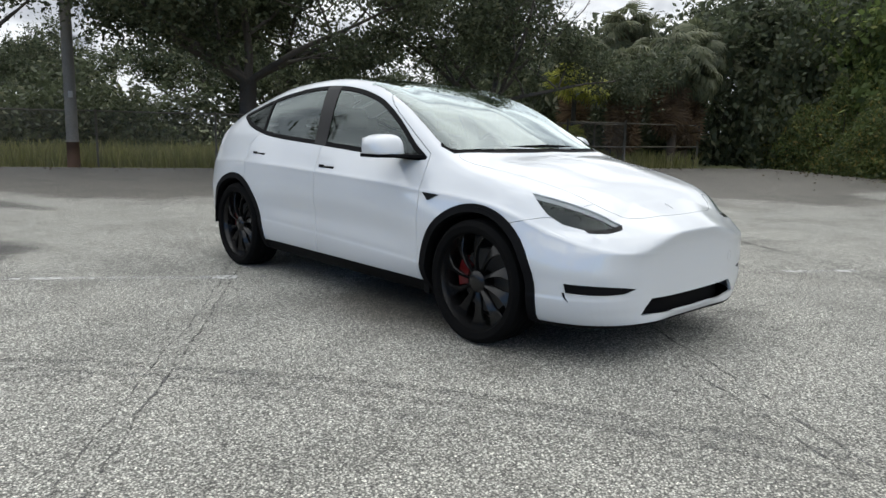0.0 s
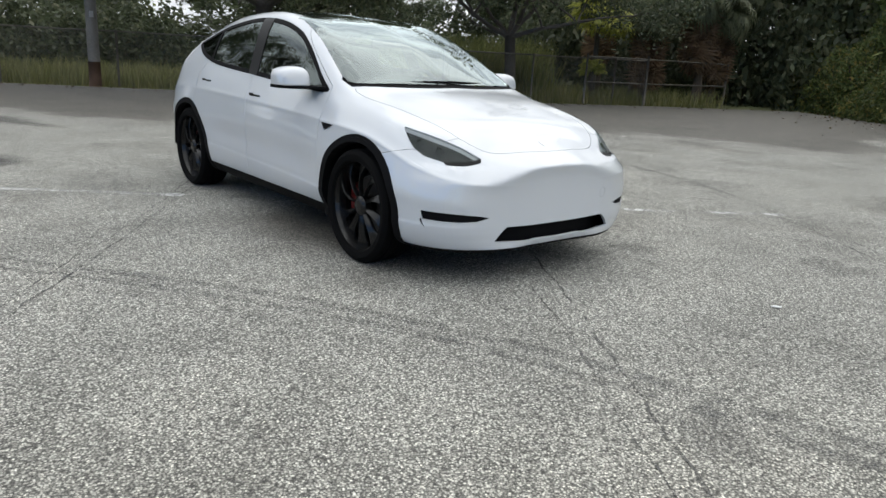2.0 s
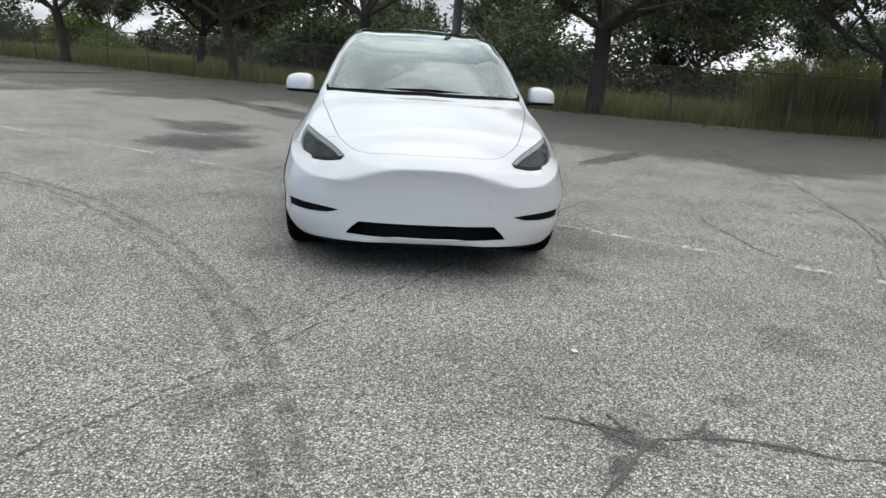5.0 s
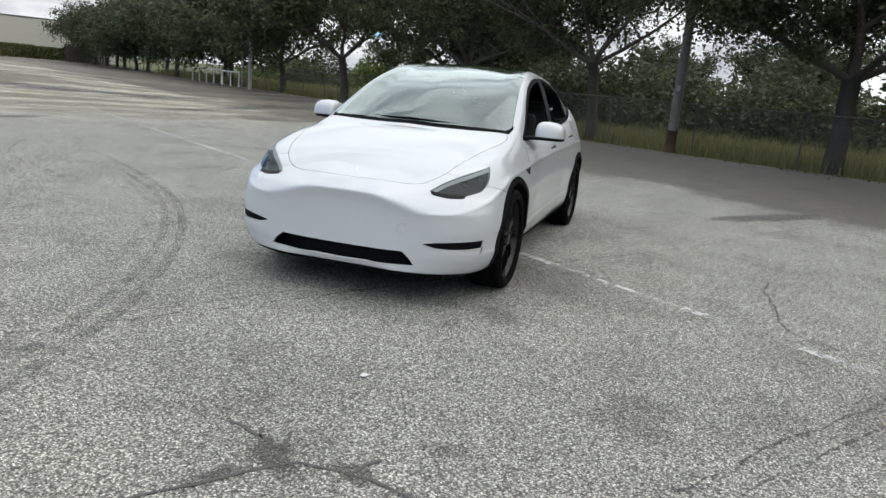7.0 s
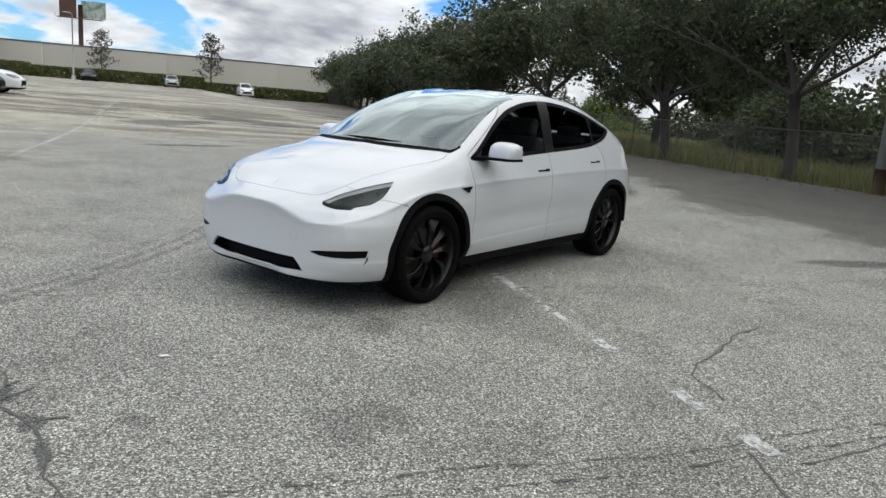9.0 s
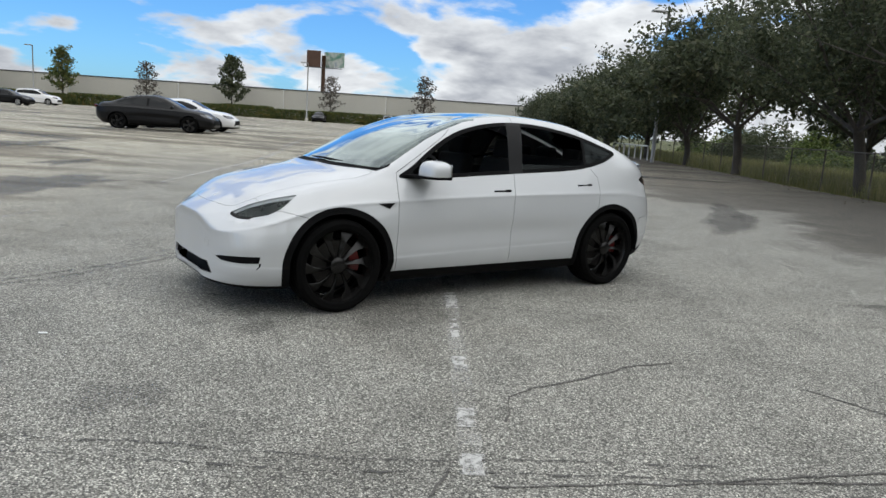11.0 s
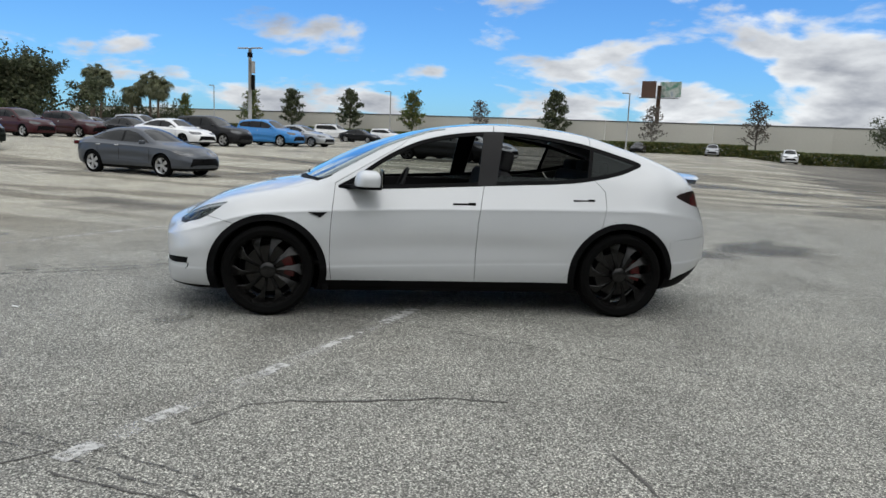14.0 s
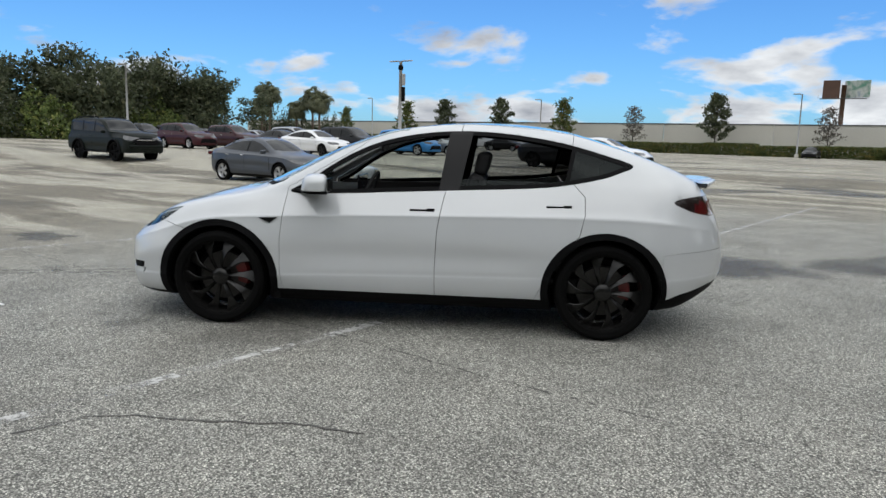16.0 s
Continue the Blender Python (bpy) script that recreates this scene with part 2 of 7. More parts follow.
M["dark_glass"] = glass_material("privacy_glass", (0.04, 0.042, 0.043), 0.4)
M["roof_glass"] = glass_material("roof_glass", (0.03, 0.032, 0.036), 2.6)
M["lamp_glass"] = glass_material("lamp_glass", (0.72, 0.74, 0.75), 0.75)
M["lamp_inner"] = plain("smoked_lamp_reflector", (0.009, 0.0095, 0.01), 0.25, 0.0, vary=0.08, scale=6, spec=0.2)
M["lamp_lens"] = plain("lamp_lens_grey", (0.5, 0.51, 0.52), 0.2, 0.0)
M["chrome"] = Mat("chrome", (0.75, 0.75, 0.76), 0.12, 1.0).m
M["tail_red"] = Mat("tail_lamp_red", (0.1, 0.006, 0.008), 0.1, 0.0, 1.0).m
M["tail_dark"] = Mat("tail_lamp_dark", (0.015, 0.008, 0.009), 0.1, 0.0, 1.0).m
M["bark"] = plain("oak_bark", (0.075, 0.065, 0.055), 0.95, vary=0.45, scale=5, bump=0.8)
M["oak_leaf"] = leaf_material("oak_leaves", (0.042, 0.054, 0.03), (0.115, 0.138, 0.078), (0.18, 0.175, 0.105))
M["bright_leaf"] = leaf_material("bright_leaves", (0.07, 0.10, 0.034), (0.2, 0.27, 0.085), (0.32, 0.32, 0.1))
M["hedge_leaf"] = leaf_material("hedge_leaves", (0.055, 0.08, 0.03), (0.16, 0.20, 0.065), (0.34, 0.22, 0.06))
M["palm_leaf"] = leaf_material("palm_leaves", (0.08, 0.095, 0.05), (0.2, 0.215, 0.13))
M["palm_trunk"] = plain("palm_trunk", (0.10, 0.075, 0.055), 0.95, vary=0.4, scale=6, bump=0.7)
M["palm_yellow"] = leaf_material("young_palm_leaves", (0.22, 0.26, 0.04), (0.48, 0.48, 0.10))
M["palm_dead"] = leaf_material("dead_palm_leaves", (0.11, 0.07, 0.045), (0.27, 0.185, 0.12))
M["twig"] = leaf_material("bare_twigs", (0.10, 0.088, 0.075), (0.19, 0.17, 0.15))
M["grass"] = leaf_material("tall_grass", (0.15, 0.16, 0.055), (0.31, 0.30, 0.13), (0.43, 0.38, 0.23))
M["reed"] = leaf_material("reeds", (0.12, 0.14, 0.045), (0.30, 0.31, 0.11), (0.44, 0.38, 0.2))
M["timber_pole"] = plain("weathered_pole", (0.14, 0.132, 0.118), 0.9, vary=0.35, scale=4, bump=0.4)
M["galvanised"] = plain("rusty_galvanised_wire", (0.13, 0.115, 0.095), 0.7, 0.3, vary=0.35, scale=8)
M["wall_paint"] = plain("cream_wall_render", (0.55, 0.53, 0.47), 0.85, vary=0.06, scale=0.6)
M["wall_cap"] = plain("dark_wall_coping", (0.09, 0.09, 0.09), 0.6)
M["white_steel"] = plain("white_painted_steel", (0.7, 0.7, 0.68), 0.5)
M["lamp_metal"] = plain("grey_lamp_metal", (0.34, 0.34, 0.335), 0.5, 0.2)
M["brown_panel"] = plain("brown_sign_back", (0.09, 0.045, 0.03), 0.7, vary=0.3, scale=1)
M["rust_foot"] = plain("rust_brown_foot", (0.09, 0.05, 0.03), 0.9, vary=0.4, scale=5)
M["soil"] = None


def ground_material():
    k = Mat("grass_soil", (0.1, 0.11, 0.05), 0.95)
    n = k.noise(1.3, 6, 0.65)
    f = k.noise(22.0, 4, 0.6)
    k.base(k.mix(0.45, k.ramp(n, (0.3, (0.10, 0.085, 0.05)), (0.5, (0.09, 0.11, 0.035)), (0.7, (0.13, 0.15, 0.05))), k.ramp(f, (0.3, (0.05, 0.055, 0.02)), (0.7, (0.16, 0.16, 0.07)))))
    k.bump(f, 0.6, 0.03)
    return k.m


M["soil"] = ground_material()

# ---- small builders ----


def mesh_from(name, verts, faces, material, smooth=False, uv=None):
    me = bpy.data.meshes.new(name)
    me.from_pydata(verts, [], faces)
    me.materials.append(material)
    if smooth:
        me.polygons.foreach_set("use_smooth", [True] * len(me.polygons))
    me.update()
    return me


def part(name, bm, material, parent=None, label="", smooth=False, keep=False):
    """Links a bmesh as one mesh object, under a thing or a part."""
    me = bpy.data.meshes.new(name)
    bm.to_mesh(me)
    if not keep:
        bm.free()
    me.materials.append(material)
    if smooth:
        me.polygons.foreach_set("use_smooth", [True] * len(me.polygons))
    ob = new(name, me)
    if parent is not None:
        ob.parent = parent
    if label:
        tagged(ob, label)
    return ob


def linked(name, me, parent=None, m=None, label=""):
    ob = new(name, me)
    if parent is not None:
        ob.parent = parent
    if m is not None:
        ob.matrix_basis = m
    if label:
        tagged(ob, label)
    return ob


def thing(name, label, category, group="", kind="", m=None):
    ob = new(name)
    ob.empty_display_size = 0.2
    if m is not None:
        ob.matrix_basis = m
    return tagged(ob, label, category, group, kind)


def box_bm(sx, sy, sz, at=(0, 0, 0), bevel=0.0, segs=2, m=None):
    bm = bmesh.new()
    bmesh.ops.create_cube(bm, size=1)
    bmesh.ops.scale(bm, vec=(sx, sy, sz), verts=bm.verts)
    if bevel:
        bmesh.ops.bevel(bm, geom=list(bm.edges), offset=bevel, segments=segs, profile=0.5, affect="EDGES")
    if m is not None:
        bmesh.ops.transform(bm, matrix=m, verts=bm.verts)
    bmesh.ops.translate(bm, vec=at, verts=bm.verts)
    return bm


def join_bm(*bms):
    out = bmesh.new()
    for b in bms:
        me = bpy.data.meshes.new("tmp")
        b.to_mesh(me)
        b.free()
        out.from_mesh(me)
        bpy.data.meshes.remove(me)
    return out


def tube_data(points, radii, sides=8, cap=True):
    """Vertices and faces of a tapered tube along points."""
    verts, faces = [], []
    pts = [Vector(p) for p in points]
    ref = Vector((0.13, 0.31, 0.94)).normalized()
    for i, p in enumerate(pts):
        d = (pts[min(i + 1, len(pts) - 1)] - pts[max(i - 1, 0)]).normalized()
        if abs(d.dot(ref)) > 0.98:
            ref2 = Vector((1, 0.1, 0)).normalized()
        else:
            ref2 = ref
        a = d.cross(ref2).normalized()
        b = d.cross(a)
        for k in range(sides):
            t = 2 * math.pi * k / sides
            verts.append(tuple(p + (a * math.cos(t) + b * math.sin(t)) * radii[i]))
    for i in range(len(pts) - 1):
        for k in range(sides):
            k2 = (k + 1) % sides
            faces.append((i * sides + k, i * sides + k2, (i + 1) * sides + k2, (i + 1) * sides + k))
    if cap:
        faces.append(tuple(range(sides)))
        n = (len(pts) - 1) * sides
        faces.append(tuple(n + k for k in reversed(range(sides))))
    return verts, faces


def tube(name, points, radii, material, parent=None, sides=8, smooth=True, label=""):
    v, f = tube_data(points, radii, sides)
    return linked(name, mesh_from(name, v, f, material, smooth), parent, None, label)


def tubes_mesh(name, runs, material, sides=5, smooth=True):
    """One mesh of several tubes."""
    V, F = [], []
    for pts, rad in runs:
        v, f = tube_data(pts, rad, sides)
        n = len(V)
        V += v
        F += [tuple(i + n for i in q) for q in f]
    return mesh_from(name, V, F, material, smooth)


def lerp(a, b, t):
    return a + (b - a) * t


def step(a, b, x):
    t = min(1.0, max(0.0, (x - a) / (b - a)))
    return t * t * (3 - 2 * t)


def curve(knots, x):
    """A smooth curve through (x, value) knots in rising x (monotone cubic)."""
    n = len(knots)
    if x <= knots[0][0]:
        return knots[0][1]
    if x >= knots[-1][0]:
        return knots[-1][1]
    d = [(knots[i + 1][1] - knots[i][1]) / (knots[i + 1][0] - knots[i][0]) for i in range(n - 1)]
    m = [d[0]] + [0.0 if d[i - 1] * d[i] <= 0 else 2 * d[i - 1] * d[i] / (d[i - 1] + d[i]) for i in range(1, n - 1)] + [d[-1]]
    for i in range(n - 1):
        if x <= knots[i + 1][0]:
            h = knots[i + 1][0] - knots[i][0]
            t = (x - knots[i][0]) / h
            return ((2 * t**3 - 3 * t**2 + 1) * knots[i][1] + (t**3 - 2 * t**2 + t) * h * m[i]
                    + (-2 * t**3 + 3 * t**2) * knots[i + 1][1] + (t**3 - t**2) * h * m[i + 1])


# ---- the plan ----
# Far things stand on the lot's stall grid: a runs along the fence, b away from it, one step is about 1.1 m.
LOT = Vector((-16.77, 1.03, 0.0))
AX_A, AX_B = Vector((0.5525, 0.9559, 0.0)), Vector((0.9805, -0.5347, 0.0))
ROT_A = 60.0
# The asphalt, its marks and the fence are laid out in metres from the wooden pole: u along the fence, v away from it.
PIN = Vector((-15.884, 1.671, 0.0))
AX_U, AX_V = Vector((0.5, 0.866, 0.0)), Vector((0.866, -0.5, 0.0))


def rise(a, b):
    """The lot climbs a little away from the car."""
    return (0.255 - 0.0044 * a + 0.0055 * b) * step(12, 24, -a + 0.35 * b) * step(2, 12, b)


def height(x, y):
    """The ground's height under a place in the lot."""
    d, det = Vector((x, y, 0)) - LOT, AX_A.x * AX_B.y - AX_A.y * AX_B.x
    return rise((d.x * AX_B.y - d.y * AX_B.x) / det, (AX_A.x * d.y - AX_A.y * d.x) / det)


def at(a, b, z=0.0, on_ground=True):
    p = LOT + AX_A * a + AX_B * b
    return Vector((p.x, p.y, z + (rise(a, b) if on_ground else 0.0)))


def by(u, v, z=0.0):
    """A place in metres from the pole, beside the fence."""
    p = PIN + AX_U * u + AX_V * v
    return Vector((p.x, p.y, z))


def lift_at(u, v):
    p = PIN + AX_U * u + AX_V * v
    return height(p.x, p.y)


EDGE = [(-125, -9.5), (-78, -8.0), (-45, -4.6), (-28, -2.9), (-18, -1.5), (-10, -0.2), (-4, 0.1), (0, 0.15), (5, 0.0), (8.5, 0.0), (12, -1.1), (17, -2.2), (24, -3.0)]


def edge_v(u):
    """The asphalt's edge beside the fence."""
    return curve(EDGE, u)


# ---- ground ----


def pavement_mesh(u0, u1, v1, cell):
    """The asphalt sheet, local x along u and local y against v, from its ragged edge at the fence."""
    verts, faces = [], []
    nu = int((u1 - u0) / cell)
    depths = [0.0, 0.5, 1.2] + [2.0 + cell * k for k in range(int(v1 / cell))]
    for i in range(nu + 1):
        u = u0 + (u1 - u0) * i / nu
        e = edge_v(u) + 0.06 * math.sin(u * 2.1) + 0.05 * math.sin(u * 5.3)
        for d in depths:
            verts.append((u, -(e + d), lift_at(u, e + d)))
    n = len(depths)
    for i in range(nu):
        for j in range(n - 1):
            k = i * n + j
            faces.append((k, k + 1, k + n + 1, k + n))
    return mesh_from("pavement", verts, faces, M["asphalt"], True)


PLACE = Matrix.Translation(PIN) @ Matrix.Rotation(radians(ROT_A), 4, "Z")
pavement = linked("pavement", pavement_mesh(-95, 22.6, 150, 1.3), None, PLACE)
tagged(pavement, "worn grey asphalt car park with exposed stones", "pavement", kind="structure")
V, F = [], []
for i in range(41):
    for j in range(41):
        x, y = (i - 20) / 20, (j - 20) / 20
        x, y = 900 * x * abs(x), 900 * y * abs(y)
        u, v = (Vector((x, y, 0)) - PIN).dot(AX_U), (Vector((x, y, 0)) - PIN).dot(AX_V)
        V.append((x, y, -0.09 - 0.8 * step(0, 25, v - edge_v(u)) * step(0, 20, 22 - u)))
for i in range(40):
    for j in range(40):
        k = i * 41 + j
        F.append((k, k + 41, k + 42, k + 1))
ground = linked("ground", mesh_from("ground", V, F, M["soil"], True))
tagged(ground, "grass and bare soil round the car park", "ground", kind="structure")


def strip_on_lot(name, points, widths, material, lift=0.004, jag=0.0, seed=1, parent=pavement, label=""):
    """A narrow flat strip along points given in lot coordinates."""
    rng = random.Random(seed)
    fine = []
    for (a0, b0), (a1, b1) in zip(points, points[1:]):
        n = max(2, int(math.hypot(a1 - a0, b1 - b0) / 0.055)) if jag else max(2, int(math.hypot(a1 - a0, b1 - b0) / 0.2))
        for i in range(n):
            fine.append((lerp(a0, a1, i / n), lerp(b0, b1, i / n)))
    fine.append(points[-1])
    off, out = 0.0, []
    for i, p in enumerate(fine):
        q = fine[min(i + 1, len(fine) - 1)]
        o = fine[max(i - 1, 0)]
        d = Vector((q[0] - o[0], q[1] - o[1], 0)).normalized()
        nrm = Vector((-d.y, d.x, 0))
        off = off * 0.8 + rng.uniform(-jag, jag)
        out.append((Vector((p[0], p[1], 0)) + nrm * off, nrm))
    verts, faces = [], []
    for i, (p, nrm) in enumerate(out):
        t = i / (len(out) - 1)
        w = lerp(widths[0], widths[-1], t) * (rng.uniform(0.45, 1.35) if jag else 1.0) / 2
        for s in (-1, 1):
            q = p + nrm * w * s
            verts.append((q.x, -q.y, lift_at(q.x, q.y) + lift))
    for i in range(len(out) - 1):
        faces.append((2 * i, 2 * i + 1, 2 * i + 3, 2 * i + 2))
    return linked(name, mesh_from(name, verts, faces, material), parent, None, label)


def painted_line(points, width, gaps=0.25, seed=3):
    """A worn painted line: irregular flakes along it."""
    rng = random.Random(seed)
    verts, faces = [], []
    (a0, b0), (a1, b1) = points
    L = math.hypot(a1 - a0, b1 - b0)
    d = Vector((a1 - a0, b1 - b0, 0)) / L
    nrm = Vector((-d.y, d.x, 0))
    s = 0.0
    while s < L:
        step_len = rng.uniform(0.03, 0.09)
        if rng.random() > gaps * (0.5 + 1.0 * noise.noise((s * 0.7, seed, 0))):
            w0, w1 = rng.uniform(0.6, 1) * width / 2, rng.uniform(0.6, 1) * width / 2
            k = len(verts)
            for q in (Vector((a0, b0, 0)) + d * s - nrm * w0, Vector((a0, b0, 0)) + d * s + nrm * w1,
                      Vector((a0, b0, 0)) + d * (s + step_len) + nrm * w1, Vector((a0, b0, 0)) + d * (s + step_len) - nrm * w0):
                verts.append((q.x, -q.y, lift_at(q.x, q.y) + 0.005))
            faces.append((k, k + 3, k + 2, k + 1))
        s += step_len
    return linked("painted_line", mesh_from("painted_line", verts, faces, M["paint_line"]), pavement)


def line_v(u):
    """The old stall line that runs under the car."""
    return 14.05 + 0.058 * u


for k, (u0, u1, w, gaps) in enumerate(((7.2, 7.7, 0.13, 0.0), (8.95, 9.2, 0.10, 1.0), (9.78, 9.98, 0.11, 0.5), (10.3, 10.46, 0.14, 0.1), (4.82, 5.0, 0.17, 0.0), (8.0, 8.5, 0.08, 0.8), (3.2, 3.9, 0.07, 0.9))):
    painted_line([(u0, line_v(u0)), (u1, line_v(u1))], w, gaps, 4 + k)
painted_line([(-9.5, 13.5), (2.6, 14.15)], 0.10, 0.75, 11)
painted_line([(-13.1, 18.7), (-2.0, 19.36)], 0.12, 0.8, 12)
painted_line([(4.5, 19.7), (7.6, 20.1)], 0.10, 0.8, 14)
painted_line([(-34, 18.0), (-15, 18.9)], 0.12, 0.9, 13)
CRACKS = [
    [(8.91, 13.13), (9.03, 13.5), (9.27, 13.83), (9.47, 14.17), (9.62, 14.33), (9.95, 14.42)],
    [(9.33, 12.5), (9.59, 12.3), (9.79, 12.15), (9.9, 12.0), (10.2, 11.6)],
    [(8.87, 17.88), (9.07, 17.84), (9.22, 17.81)],
    [(9.18, 18.45), (9.22, 18.18), (9.24, 17.95), (9.3, 17.82), (9.38, 17.75), (9.53, 17.67), (9.74, 17.62), (9.95, 17.6), (10.2, 17.45)],
    [(9.09, 17.72), (9.16, 17.8), (9.24, 17.86)], [(9.44, 17.56), (9.46, 17.7)], [(9.0, 17.8), (9.1, 17.86), (9.24, 17.9)],
    [(-0.9, 16.65), (-0.3, 16.85), (0.6, 17.12), (1.9, 17.0), (2.7, 16.95)],
    [(10.44, 14.76), (10.6, 14.82), (10.75, 14.9), (11.2, 15.0)],
    [(7.82, 8.8), (8.5, 9.4), (9.3, 10.5), (10.1, 11.5), (10.5, 12.7), (10.56, 14.6)],
    [(8.8, 7.6), (9.36, 8.64), (10.0, 10.9), (10.35, 12.4), (10.5, 13.6)],
    [(3.4, 6.2), (3.8, 8.3), (3.6, 10.0)],
]
for k, c in enumerate(CRACKS):
    strip_on_lot("crack", c, (0.016, 0.011), M["crack"], 0.004, 0.012, 50 + k)


def blot(points, lift, seed, material=None, name="stain"):
    """A flat stain with a ragged outline round a middle, in lot coordinates."""
    (a, b), ra, rb, turn = points
    rng = random.Random(seed)
    verts, n = [(a, -b, lift_at(a, b) + lift)], 40
    for part_of in (0.35, 1.15):
        for i in range(n):
            t = 2 * math.pi * i / n
            r = 0.75 + 0.5 * noise.noise((math.cos(t) * 1.6, math.sin(t) * 1.6, seed * 3.1)) + rng.uniform(-0.05, 0.05)
            x, y = ra * r * part_of * math.cos(t), rb * r * part_of * math.sin(t)
            p = (a + x * math.cos(turn) - y * math.sin(turn), b + x * math.sin(turn) + y * math.cos(turn))
            verts.append((p[0], -p[1], lift_at(*p) + lift))
    faces = [(0, 1 + (i + 1) % n, 1 + i) for i in range(n)]
    faces += [(1 + i, 1 + (i + 1) % n, 1 + n + (i + 1) % n, 1 + n + i) for i in range(n)]
    me = mesh_from(name, verts, faces, material or M["stain"])
    layer = me.attributes.new("cover", "FLOAT", "POINT")
    layer.data.foreach_set("value", [1.0] * (n + 1) + [0.0] * n)
    return linked(name, me, pavement)


def stain_material(name, color, low, high, scale, most=0.7, soft=False):
    """Dark damp film with a broken edge; the asphalt shows through."""
    k = Mat(name, color, 0.6)
    n = k.noise(scale, 6, 0.65)
    clear = k.node("ShaderNodeBsdfTransparent")
    mix = k.node("ShaderNodeMixShader")
    amount = k.span(n, low, high, 0.0, most)
    if soft:
        fade = k.node("ShaderNodeAttribute")
        fade.attribute_name = "cover"
        add = k.node("ShaderNodeMath")
        k.link(fade.outputs["Fac"], add.inputs[0])
        k.link(n, add.inputs[1])
        amount = k.span(add.outputs[0], low + 0.25, high + 0.6, 0.0, most)
    k.link(amount, mix.inputs[0])
    k.link(clear.outputs[0], mix.inputs[1])
    k.link(k.b.outputs[0], mix.inputs[2])
    k.link(mix.outputs[0], k.out.inputs["Surface"])
    return k.m


M["stain"] = stain_material("damp_stain", (0.09, 0.088, 0.082), 0.36, 0.6, 2.2, 0.48, True)
M["oil"] = stain_material("oil_stain", (0.09, 0.087, 0.083), 0.38, 0.7, 4.0, 0.24, True)
M["skid"] = stain_material("skid_mark", (0.12, 0.118, 0.112), 0.34, 0.75, 7.0, 0.40)
M["wet"] = stain_material("wet_crack_dirt", (0.075, 0.073, 0.068), 0.42, 0.62, 9.0, 0.5, True)
M["scuff"] = stain_material("tyre_scuff", (0.13, 0.128, 0.122), 0.38, 0.8, 6.0, 0.25)
M["band"] = stain_material("damp_band", (0.11, 0.105, 0.097), 0.42, 0.6, 1.1, 0.5, True)


def smooth_line(pts, per=6):
    """A smooth run through points."""
    out, n = [], len(pts)
    for k in range(n - 1):
        p0, p1, p2, p3 = (pts[min(max(k + d, 0), n - 1)] for d in (-1, 0, 1, 2))
        for i in range(per):
            t = i / per
            out.append(tuple(0.5 * (2 * b + (c - a) * t + (2 * a - 5 * b + 4 * c - d) * t * t + (3 * b - a - 3 * c + d) * t**3) for a, b, c, d in zip(p0, p1, p2, p3)))
    return out + [pts[-1]]


blot(((2.2, 12.9), 1.4, 1.05, -0.5), 0.003, 1, M["band"])
blot(((2.3, 13.1), 1.1, 0.8, -0.3), 0.0029, 7)
blot(((1.0, 11.6), 1.6, 0.8, 0.2), 0.0031, 2)
blot(((9.2, 17.86), 0.21, 0.13, 0.3), 0.003, 3, M["wet"])
blot(((9.22, 18.1), 0.06, 0.22, 0.0), 0.0031, 33, M["wet"])
blot(((9.46, 17.69), 0.16, 0.09, -0.4), 0.0032, 34, M["wet"])
blot(((9.75, 17.62), 0.2, 0.05, -0.2), 0.0033, 35, M["wet"])
blot(((7.7, 18.5), 0.2, 0.36, 0.2), 0.003, 4, M["oil"])
blot(((9.75, 16.4), 0.36, 0.42, 0.4), 0.003, 5, M["oil"])
blot(((9.55, 17.28), 0.14, 0.1, 0.4), 0.003, 6, M["oil"])
blot(((8.47, 15.9), 0.3, 0.2, 0.0), 0.003, 9, M["oil"])
blot(((6.6, 20.9), 0.55, 0.8, 0.1), 0.003, 10)
blot(((-8.4, 24.3), 0.5, 0.9, 0.3), 0.003, 12)
for k, (u, v) in enumerate(((8.78, 16.9), (8.95, 17.35), (9.62, 18.75), (9.9, 18.0), (7.2, 17.2), (10.3, 17.1))):
    blot(((u, v), 0.03, 0.018, k), 0.0034, 60 + k, M["wet"])
ARC_OUT = [(-0.9, 15.95), (0.6, 15.95), (2.14, 16.02), (3.95, 16.24), (5.12, 16.59), (5.98, 16.96), (6.72, 17.38), (7.34, 17.81), (7.7, 18.12), (8.0, 18.4), (8.3, 18.73), (8.6, 19.1)]
ARC_IN = [(2.6, 16.3), (3.9, 16.48), (4.9, 16.8), (5.8, 17.2), (6.5, 17.6), (7.0, 17.95), (7.5, 18.4)]
TRACK = [(8.0, 15.95), (8.3, 16.22), (8.85, 16.66), (9.23, 17.02), (9.53, 17.33), (9.72, 17.55), (10.1, 18.05)]
for k, (c, w) in enumerate(((ARC_OUT, (0.06, 0.09)), ([(u - 0.06, v + 0.13) for u, v in ARC_OUT[2:]], (0.06, 0.08)), (TRACK, (0.16, 0.2)), ([(u - 0.03, v + 0.06) for u, v in ARC_OUT[2:]], (0.2, 0.26)), (ARC_IN, (0.12, 0.16)))):
    fine = smooth_line(c)
    strip_on_lot("skid_mark", fine, w, M["skid"] if k < 2 else M["scuff"], 0.003 + 0.0007 * k, 0.0, 80 + k)
